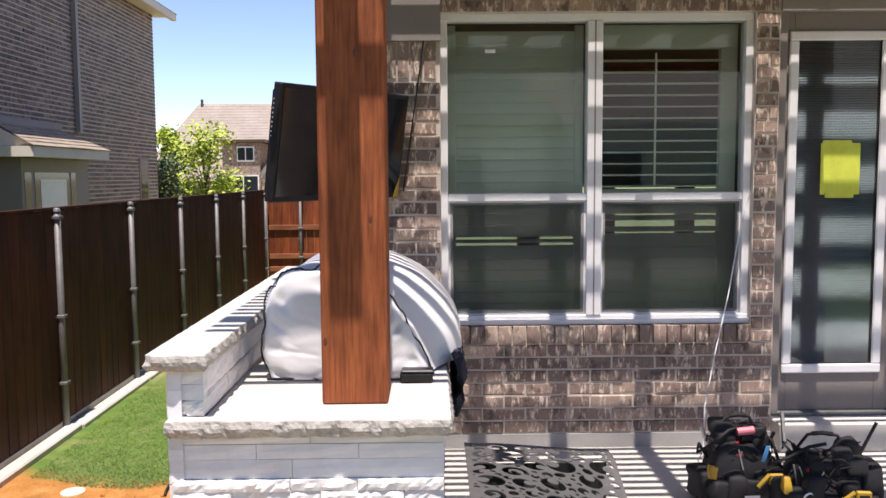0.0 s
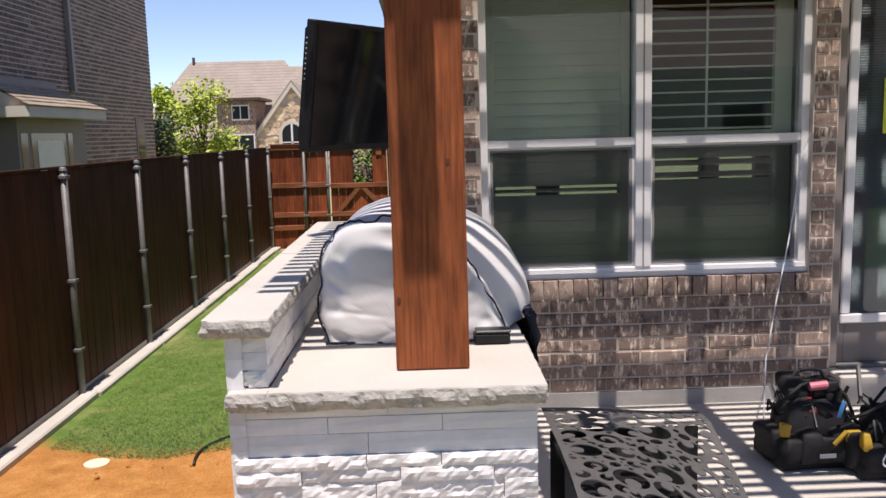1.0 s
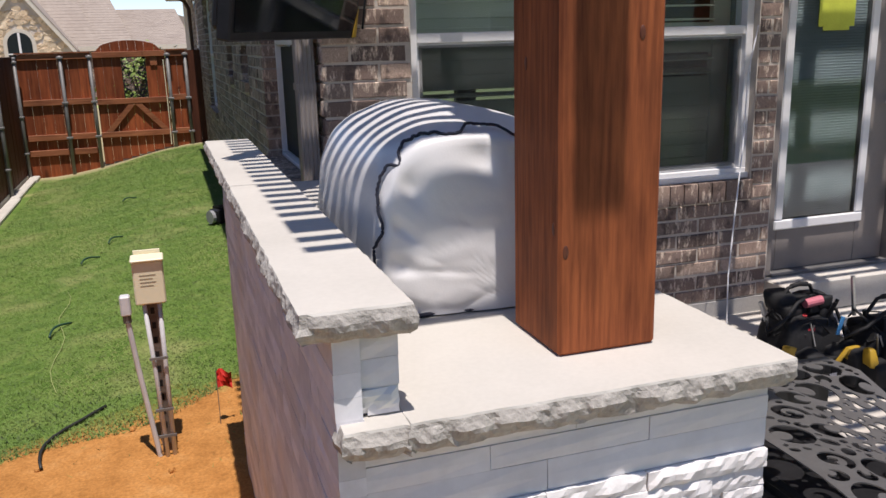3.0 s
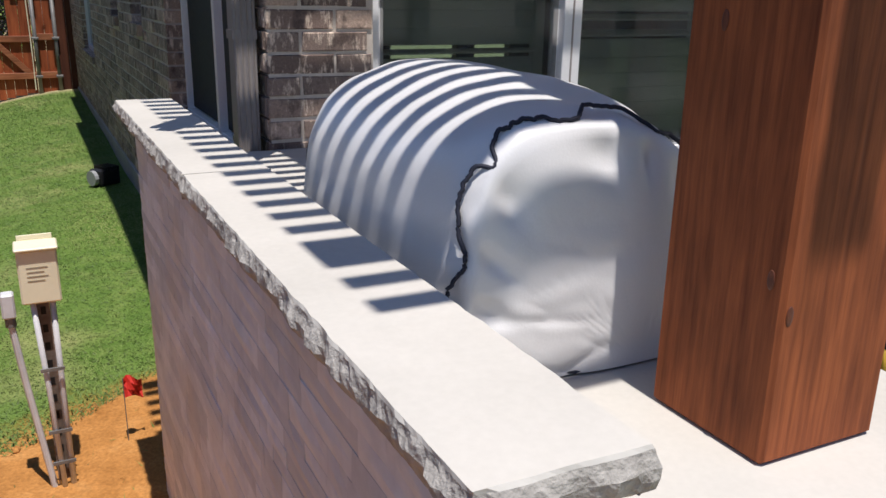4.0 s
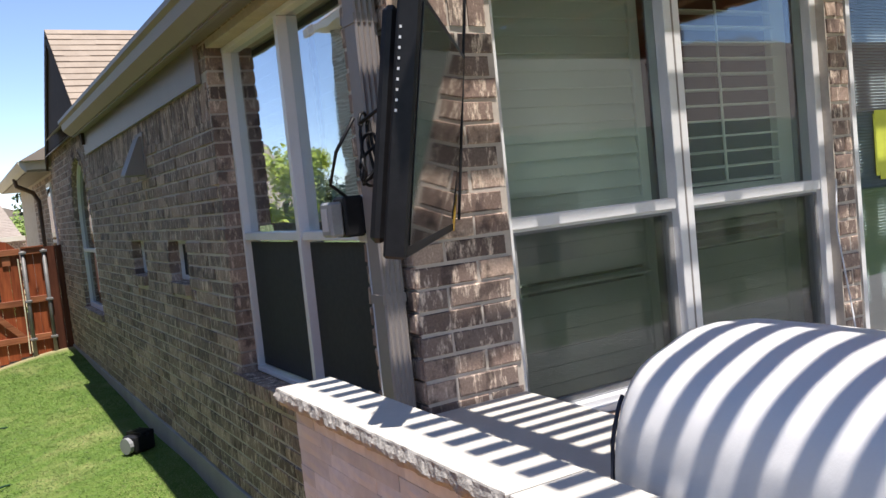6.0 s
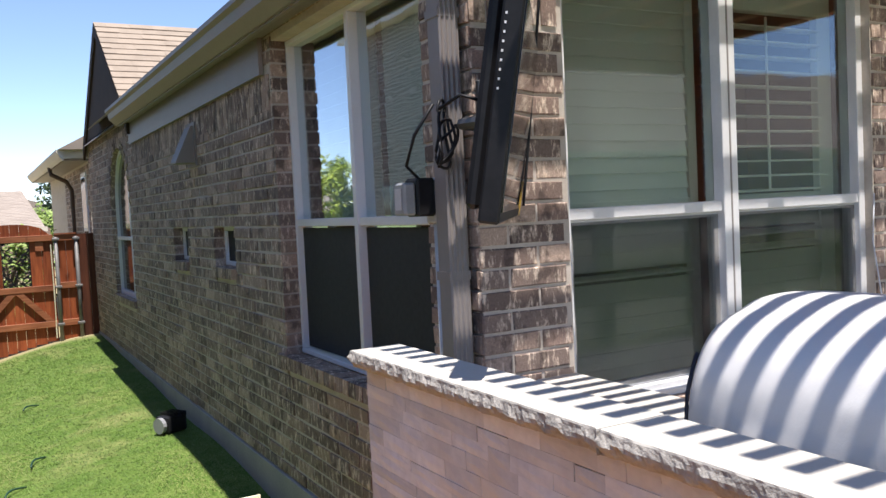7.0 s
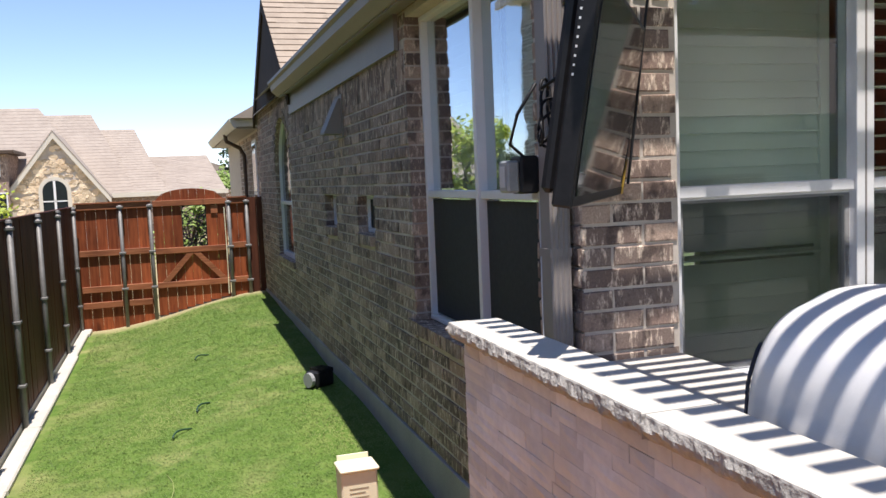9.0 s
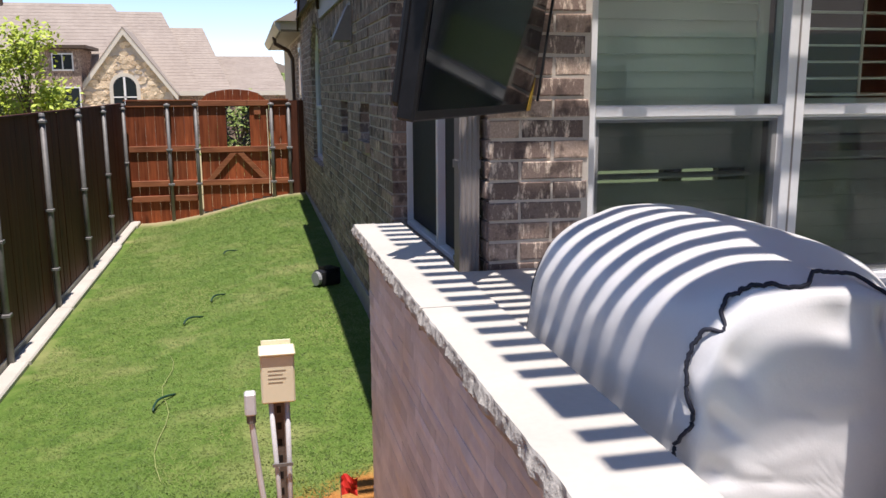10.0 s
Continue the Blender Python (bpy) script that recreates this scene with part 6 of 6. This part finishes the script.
shingled("bay_roof", neighbour, (NX + 0.74, 11.4, 2.075), (NX + 0.74, 14.15, 2.075), (NX + 0.02, 11.75, 2.42), (NX + 0.02, 13.8, 2.42), 6, 10, 4)["kind"] = "stuff"
part("bay_roof_end", prismed([(NX + 0.02, 2.08), (NX + 0.70, 2.08), (NX + 0.02, 2.40)], "y", 11.6, 13.9), M["cream"], neighbour)
part("bay_head", boxed(NX + 0.0, NX + 0.03, 11.6, 13.95, 2.40, 2.52), M["trim"], neighbour)

# house across the back, met only in the window glass
rear_house = thing("rear_house", (3, -19, -0.4), "pale house behind the yard, mirrored in the windows", "house")
part("wall", boxed(-12, 52, -26, -18, -0.5, 3.4), M["cream"], rear_house)
part("roof", prismed([(-18, 3.3), (-22, 7.6), (-26, 3.3)], "x", -12.5, 52.5), M["shingle_far"], rear_house)
part("gable", prismed([(-2.5, 3.3), (4.5, 3.3), (1.0, 6.2)], "y", -19, -17.4), M["cream"], rear_house)
for x in (-8, -4.5, 0.2, 5.5, 9.5):
    rw = part("window", boxed(x, x + 1.6, -18.0, -17.95, 0.9, 2.4), M["vinyl"], rear_house)
    part("pane", boxed(x + 0.08, x + 1.52, -17.949, -17.94, 0.98, 2.32), M["dark_glass"], rw)

# ---- house across the way ----
FY = 32.0
far_house = thing("far_house", (-5, 36, -0.5), "large tan house with brown roofs and a stone gable", "house")
part("wall", boxed(-11.5, 0.5, FY + 0.9, FY + 9, -0.5, 1.5), M["brick_far"], far_house)
part("stone_gable", prismed([(-6.42, -0.5), (-3.55, -0.5), (-3.55, 1.55), (-5.0, 3.45), (-6.42, 1.62)], "y", FY, FY + 0.6), M["mortar"], far_house)
vs, fs = [], []
rng = random.Random(77)
for k in range(420):
    x, z = rng.uniform(-6.3, -3.65), rng.uniform(0.5, 3.25)
    lim = 1.58 + (1.42 - abs(x + 5.0)) * 1.28
    if z > lim - 0.15 or (abs(x + 5.05) < 0.42 and z < 2.05):
        continue
    r1, r2, b = rng.uniform(0.09, 0.2), rng.uniform(0.06, 0.12), len(vs)
    n = 7
    vs += [(x + r1 * math.cos(a) * rng.uniform(0.8, 1.1), FY - rng.uniform(0.01, 0.04), z + r2 * math.sin(a) * rng.uniform(0.8, 1.1)) for a in (6.283 * i / n for i in range(n))]
    vs += [(v[0], FY + 0.05, v[2]) for v in vs[b:b + n]]
    fs += [tuple(range(b, b + n))] + [(b + i, b + n + i, b + n + (i + 1) % n, b + (i + 1) % n) for i in range(n)]
soup("rubble", vs, fs, M["rubble"], far_house)["kind"] = "stuff"
for s, x0, z0 in ((-1, -6.60, 1.48), (1, -3.38, 1.42)):
    part("rake_board", prismed([(x0, z0), (-5.0, 3.62), (-5.0, 3.38), (x0, z0 - 0.20)], "y", FY - 0.14, FY - 0.02), M["cream"], far_house)
w = part("arched_window", prismed([(-5.43, 0.6), (-4.70, 0.6)] + [(-5.065 + 0.365 * math.cos(a), 1.68 + 0.36 * math.sin(a)) for a in (math.pi * k / 12 for k in range(13))], "y", FY - 0.06, FY + 0.02), M["dark_glass"], far_house)
part("surround", prismed([(-5.55, 0.6), (-4.58, 0.6)] + [(-5.065 + 0.485 * math.cos(a), 1.68 + 0.48 * math.sin(a)) for a in (math.pi * k / 12 for k in range(13))], "y", FY - 0.045, FY + 0.02), M["cream"], w)
part("glazing_bar", boxed(-5.10, -5.03, FY - 0.075, FY - 0.061, 0.6, 2.03), M["vinyl"], w)
part("glazing_bar", boxed(-5.43, -4.70, FY - 0.075, FY - 0.061, 1.35, 1.39), M["vinyl"], w)
part("gable_roof", prismed([(-6.62, 1.46), (-5.0, 3.60), (-3.36, 1.40)], "y", FY + 0.61, FY + 5), M["shingle_far"], far_house)
for s, x0, z0 in ((-1, -6.62, 1.46), (1, -3.36, 1.40)):
    part("gable_overhang", prismed([(x0, z0), (-5.0, 3.60), (-5.0, 3.64), (x0, z0 + 0.04)], "y", FY - 0.15, FY + 0.61), M["shingle_far"], far_house)
# main roofs: stepped ridges falling to the side
for name, e0, e1, r0, r1, zr, seed in (("roof", -11.5, -3.4, -9.7, -5.85, 4.72, 1), ("roof", -7.0, -2.6, -6.4, -4.1, 4.46, 2), ("roof", -5.0, -1.6, -4.4, -2.65, 3.90, 3), ("roof", -4.4, 0.35, -3.6, -0.1, 2.86, 4)):
    d = 0.25 * seed
    shingled(name, far_house, (e0, FY + 0.65 + d * 0.1, 1.52 if seed > 1 else 1.5), (e1, FY + 0.65 + d * 0.1, 1.52), (r0, FY + 4 - d * 0.0, zr), (r1, FY + 4 - d * 0.0, zr), 26, 26, seed, M["shingle_far"], 0.007)
    part("roof_side", prismed([(FY + 0.8, 1.45), (FY + 4, zr - 0.04), (FY + 9, 1.45)], "x", r0, r1), M["shingle_far"], far_house)
part("eave_board", boxed(-3.4, 0.4, FY + 0.5, FY + 0.58, 1.40, 1.55), M["cream"], far_house)
# upper wall with window at the left, under a dark eave
part("upper_wall", boxed(-7.75, -6.35, FY - 0.25, FY + 2, 1.2, 2.92), M["brick_far"], far_house)
part("upper_eave", boxed(-7.85, -6.1, FY - 0.5, FY + 2, 2.93, 3.03), M["copper"], far_house)
for a, b, c, d in ((-7.2, -6.55, 2.22, 2.78), (-7.55, -6.40, 0.6, 1.72)):
    w = part("window", boxed(a, b, FY - 0.30, FY - 0.245, c, d), M["vinyl"], far_house)
    for e, f in ((a + 0.04, (a + b) / 2 - 0.02), ((a + b) / 2 + 0.02, b - 0.04)):
        part("pane", boxed(e, f, FY - 0.306, FY - 0.3005, c + 0.05, d - 0.05), M["dark_glass"], w)
part("roof_vent", tubed([(-9.55, FY + 3.9, 4.6), (-9.55, FY + 3.9, 4.9)], 0.06, 8), M["copper"], far_house)

distant = thing("distant_house", (0, 46, -0.5), "distant house with a tan roof beyond the gate", "house")
part("wall", boxed(-3.5, 2.2, 46, 52, -0.5, 2.2), M["cream"], distant)
part("roof", prismed([(-4, 2.1), (-2.6, 3.2), (-0.4, 3.2), (2.6, 2.1)], "y", 45.5, 52), M["shingle_far"], distant)


# ---- trees ----
def tree(name, at, height, spread, leaf, seed, label, clumps=34, leaves=90, size=0.07, low=0.35):
    r = random.Random(seed)
    t = thing(name, at, label, "tree")
    base = Vector(at)
    limbs = bmesh.new()
    tips = []
    top = base + Vector((r.uniform(-0.1, 0.1), r.uniform(-0.1, 0.1), height * 0.8))
    trunk = [base.lerp(top, k / 5) + Vector((r.uniform(-0.04, 0.04), r.uniform(-0.04, 0.04), 0)) for k in range(6)]
    part("trunk", tubed(trunk, height * 0.022, 8, 0.35), M["bark"], t)
    for k in range(clumps):
        f = r.uniform(low, 1.0)
        a, d = r.uniform(0, 6.283), spread * math.sqrt(r.random()) * (1.05 - 0.75 * abs(f - 0.6))
        tip = base + Vector((d * math.cos(a), d * math.sin(a), height * f))
        start = base.lerp(top, max(0.2, f - 0.25))
        tube(limbs, [start, start.lerp(tip, 0.5) + Vector((0, 0, 0.08)), tip], 0.018, 5, False, 0.3)
        tips.append(tip)
    part("limbs", limbs, M["bark"], t)
    vs, fs = [], []
    for tip in tips:
        s = spread * r.uniform(0.16, 0.30)
        for q in range(leaves):
            c = tip + Vector((r.gauss(0, s), r.gauss(0, s), r.gauss(0, s * 0.8)))
            u = Vector((r.uniform(-1, 1), r.uniform(-1, 1), r.uniform(-0.6, 0.6))).normalized() * size * r.uniform(0.6, 1.3)
            v = u.orthogonal().normalized() * u.length * 0.55
            b = len(vs)
            vs += [tuple(c - u), tuple(c + v), tuple(c + u), tuple(c - v)]
            fs.append((b, b + 1, b + 2, b + 3))
    soup("crown", vs, fs, leaf, t)
    return t


tree("young_tree", (-5.75, 22.0, -0.4), 3.2, 0.88, M["leaf"], 4, "young tree with bright yellow-green leaves", 30, 110, 0.065)
tree("young_tree", (-6.9, 23.0, -0.4), 3.3, 0.5, M["leaf"], 6, "slim young tree with bright yellow-green leaves", 16, 100, 0.065, 0.6)
tree("evergreen_shrub", (-6.65, 20.6, -0.4), 2.4, 0.62, M["leaf_dark"], 7, "dense dark green shrub beside the brick house", 40, 110, 0.055, 0.1)
tree("green_shrub", (-1.32, 17.6, -0.4), 1.72, 0.5, M["leaf_mid"], 12, "leafy green shrub behind the garden gate", 34, 70, 0.045, 0.3)
tree("distant_tree", (1.9, 41.0, -0.4), 4.4, 1.1, M["leaf_dark"], 8, "distant dark green tree behind the gate", 26, 80, 0.11, 0.4)
tree("distant_shrub", (0.4, 38.0, -0.4), 2.6, 1.1, M["leaf_mid"], 9, "green shrub far beyond the gate", 30, 80, 0.09, 0.2)

# ---- small things on the lawn ----
hose = thing("drip_line", (-1.65, 5.2, -0.37), "black drip irrigation line across the soil", "hose")
hp = [(-1.40, 5.75), (-1.46, 5.69), (-1.52, 5.62), (-1.58, 5.56), (-1.63, 5.49), (-1.66, 5.42), (-1.67, 5.34), (-1.665, 5.26), (-1.65, 5.18)]
part("line", tubed([(x, y, ground_z(x, y) + 0.015) for x, y in hp], 0.008, 7), M["hose_black"], hose, smooth=True)
valve = thing("valve_lid", (-2.28, 5.32, -0.38), "round tan irrigation valve lid set in soil", "valve cover")
part("lid", tubed([(-2.28, 5.32, ground_z(-2.28, 5.32) - 0.03), (-2.28, 5.32, ground_z(-2.28, 5.32) + 0.012)], 0.075, 18), M["beige"], valve)
for x, y, a in ((-1.745, 7.10, 0.9), (-1.675, 8.92, 0.6), (-1.49, 9.52, 0.8), (-1.42, 11.6, 0.5)):
    tie = thing("plant_tie", (x, y, ground_z(x, y)), "short dark green garden tie lying in the grass", "garden tie", "green ties in the lawn")
    run = [(x + 0.17 * (k / 8 - 0.5) * math.cos(a) - 0.03 * math.sin(k * 0.4), y + 0.34 * (k / 8 - 0.5) * math.sin(a), ground_z(x, y) + 0.012 + 0.022 * math.sin(k * math.pi / 8)) for k in range(9)]
    part("strip", tubed(run, 0.0075, 6), M["hose"], tie, smooth=True)
cord = thing("lawn_string", (-1.7, 7.0, -0.3), "thin pale string lying across the grass", "string")
run = [(-1.79 + 0.10 * k / 12 + 0.03 * math.sin(k * 1.1), 8.1 - 0.17 * k) for k in range(13)]
part("strand", tubed([(x, y, ground_z(x, y) + 0.010) for x, y in run], 0.0022, 5), M["string"], cord, smooth=True)
rng = random.Random(15)
for k in range(14):
    x, y = rng.uniform(-2.4, -0.95), rng.uniform(4.6, 5.5)
    s = rng.uniform(0.008, 0.019)
    bm = bmesh.new()
    bmesh.ops.create_icosphere(bm, subdivisions=2, radius=s)
    for v in bm.verts:
        v.co *= rng.uniform(0.7, 1.2)
    c = part("soil_clod", turned(bm, Matrix.Translation((x, y, ground_z(x, y) + s * 0.4))), M["ground"])
    tagged(c, "small clod of orange soil", "clod", "soil clods")

# grass blades
rng = random.Random(42)
gv, gf = [], []


def is_soil(x, y):
    return y - 0.45 * abs(x + 1.85) < 5.27 + 0.25 * noise.noise(Vector((x * 1.3, y * 1.3, 0)))


for k in range(150000):
    y = 4.9 + (rng.random() ** 1.5) * 10.3
    x = rng.uniform(FENCE_X + 0.2, WALL_X - 0.03)
    if x > -0.8 and y < 4.95 or is_soil(x, y) and rng.random() > 0.003 or rng.random() < smooth(14.6, 15.1, y):
        continue
    z = ground_z(x, y)
    near_edge = 1 - smooth(5.4, 6.6, y)
    a, h, w = rng.uniform(0, 6.283), rng.uniform(0.005, 0.013) * (1 + near_edge), rng.uniform(0.002, 0.004) * (1 + 0.14 * (y - 5))
    dx, dy, lx, ly = w * math.cos(a), w * math.sin(a), rng.gauss(0, 0.022), rng.gauss(0, 0.022)
    b = len(gv)
    gv += [(x - dx, y - dy, z - 0.004), (x + dx, y + dy, z - 0.004), (x + lx, y + ly, z + h)]
    gf.append((b, b + 1, b + 2))
grass = soup("grass", gv, gf, M["blade"])
tagged(grass, "short green lawn grass with straw-coloured patches", "grass", kind="stuff")


# ---- bricks of the house ----
def lay(parent, field, place, near, limit, seed):
    """Near bricks as parts on shared meshes, the rest joined. place(u, d, z) gives a point; near(u, z) tells which are parts."""
    r = random.Random(seed)
    shapes = {}
    fv, ff, made = [], [], 0
    o0, ou, od = Vector(place(0, 0, 0)), Vector(place(1, 0, 0)), Vector(place(0, 1, 0))
    rot = Matrix(((ou - o0), (od - o0), Vector((0, 0, 1)))).transposed().to_4x4()
    for u, z, w in field:
        d = r.uniform(-0.004, 0.003)
        if near(u, z) and made < limit:
            key = (round(w, 3), r.randrange(5))
            if key not in shapes:
                v, f = brick_shape(w, BRICK_H, 0.10, r)
                me = bpy.data.meshes.new("brick")
                me.from_pydata([tuple(rot @ Vector(p)) for p in v], [], f)
                bm = bmesh.new()
                bm.from_mesh(me)
                bmesh.ops.recalc_face_normals(bm, faces=bm.faces)
                bm.to_mesh(me)
                bm.free()
                me.materials.append(M["brick"])
                shapes[key] = me
            o = new("brick", shapes[key])
            o.location = place(u, d, z)
            o.parent = parent
            made += 1
        else:
            v, f = brick_shape(w, BRICK_H, 0.10, r)
            b = len(fv)
            fv += [place(u + p[0], d + p[1], z + p[2]) for p in v]
            ff += [tuple(b + i for i in q) for q in f]
    o = soup("far_bricks", fv, ff, M["brick_far"], parent)
    o["kind"] = "stuff"
    bm = bmesh.new()
    bm.from_mesh(o.data)
    bmesh.ops.recalc_face_normals(bm, faces=bm.faces)
    bm.to_mesh(o.data)
    bm.free()


def cut_bricks(parent, bs, mat, seed):
    """Single bricks set otherwise than in running bond, as boxes x0, x1, y0, y1, z0, z1."""
    r = random.Random(seed)
    for b in bs:
        bm = boxed(*b)
        for v in bm.verts:
            v.co += Vector((r.uniform(-1, 1), r.uniform(-1, 1), r.uniform(-1, 1))) * 0.002
        part("brick", bm, mat, parent)


SILL = 0.075
win_hole = (WIN[0], WIN[1], WIN[2] - SILL - 0.005, WIN[3])
lay(wall_back, brick_field(WALL_X, 6.0, BASE_Z + ROW * 0.0, BACK_TOP, [win_hole, (DOOR[0], DOOR[1], 0, DOOR[3]), (WALL_X, WIN[0], 2.19, 2.40)]),
    lambda u, d, z: (u, WALL_Y + d, z), lambda u, z: u < 2.05 and z < 2.68, 300, 1)
# rowlock sill, soldier course at the foot, header
course = BASE_Z + ROW * (math.floor((win_hole[2] - 0.02 - BASE_Z) / ROW - 0.5) + 1)
sill = []
n = 22
for k in range(n):
    a = WIN[0] - 0.0 + (WIN[1] - WIN[0]) * k / n
    sill.append((a + 0.004, a + (WIN[1] - WIN[0]) / n - 0.004, WALL_Y - 0.022, WALL_Y + 0.045, min(course + 0.008, WIN[2] - SILL - 0.004), WIN[2] - 0.013))
cut_bricks(wall_back, sill, M["brick"], 5)

side_holes = [(SWIN[0], SWIN[1], SWIN[2] - SILL, SWIN[3]), (ARCH[0], ARCH[1], ARCH[2] - SILL, ARCH[3] + (ARCH[1] - ARCH[0]) / 2 + 0.02)]
side_holes.append((7.05, 11.65, 2.16, 2.40))
side_holes += [(s[0], s[1], s[2] - SILL * 0.8, s[3]) for s in SMALL]
lay(wall_side, brick_field(WALL_Y + 0.001, SIDE_END, 0.04, SIDE_TOP + 0.02, side_holes, 1),
    lambda u, d, z: (WALL_X + d, u, z), lambda u, z: u > 6.9 and u < 9.1 and z < 2.45, 300, 2)
sill = []
for a0, a1, z1 in ((SWIN[0], SWIN[1] + 0.1, SWIN[2]), (ARCH[0] - 0.05, ARCH[1] + 0.05, ARCH[2]), (SMALL[0][0], SMALL[0][1], SMALL[0][2]), (SMALL[1][0], SMALL[1][1], SMALL[1][2])):
    n = max(3, round((a1 - a0) / 0.079))
    for k in range(n):
        a = a0 + (a1 - a0) * k / n
        sill.append((WALL_X - 0.03, WALL_X + 0.088, a + 0.004, a + (a1 - a0) / n - 0.004, z1 - SILL, z1 - 0.004))
cut_bricks(wall_side, sill, M["brick"], 6)
# gable bricks above the eave line
gb = [(u, z, w) for u, z, w in brick_field(g0 + 0.2, g1, SIDE_TOP + 0.02, 4.0, []) if z < 2.6 + (1.73 - abs(u - gm)) * 0.73 - 0.05]
lay(wall_side, gb, lambda u, d, z: (WALL_X + d - 0.012, u, z), lambda u, z: False, 0, 3)
# brick ring over the arched window
yc, rad = (ARCH[0] + ARCH[1]) / 2, (ARCH[1] - ARCH[0]) / 2
for k in range(17):
    a = math.pi * (k + 0.5) / 17
    bm = boxed(WALL_X - 0.01, WALL_X + 0.08, -0.033, 0.033, 0.0, 0.11, bevel=0.003)
    turned(bm, Matrix.Translation((0, yc, ARCH[3])) @ Matrix.Rotation(a - math.pi / 2, 4, "X") @ Matrix.Translation((0, 0, rad + 0.004)))
    part("brick", bm, M["brick"], wall_side)

# standing course under the frieze
row = [(WALL_X + 0.0762 * k + 0.005, WALL_X + 0.0762 * (k + 1) - 0.005, WALL_Y - 0.001, WALL_Y + 0.06, 2.185, 2.386) for k in range(5)]
cut_bricks(wall_back, row, M["brick"], 7)
row = [(WALL_X - 0.001, WALL_X + 0.06, 7.06 + 0.0762 * k + 0.005, 7.06 + 0.0762 * (k + 1) - 0.005, 2.150, 2.352) for k in range(60)]
cut_bricks(wall_side, row, M["brick"], 8)
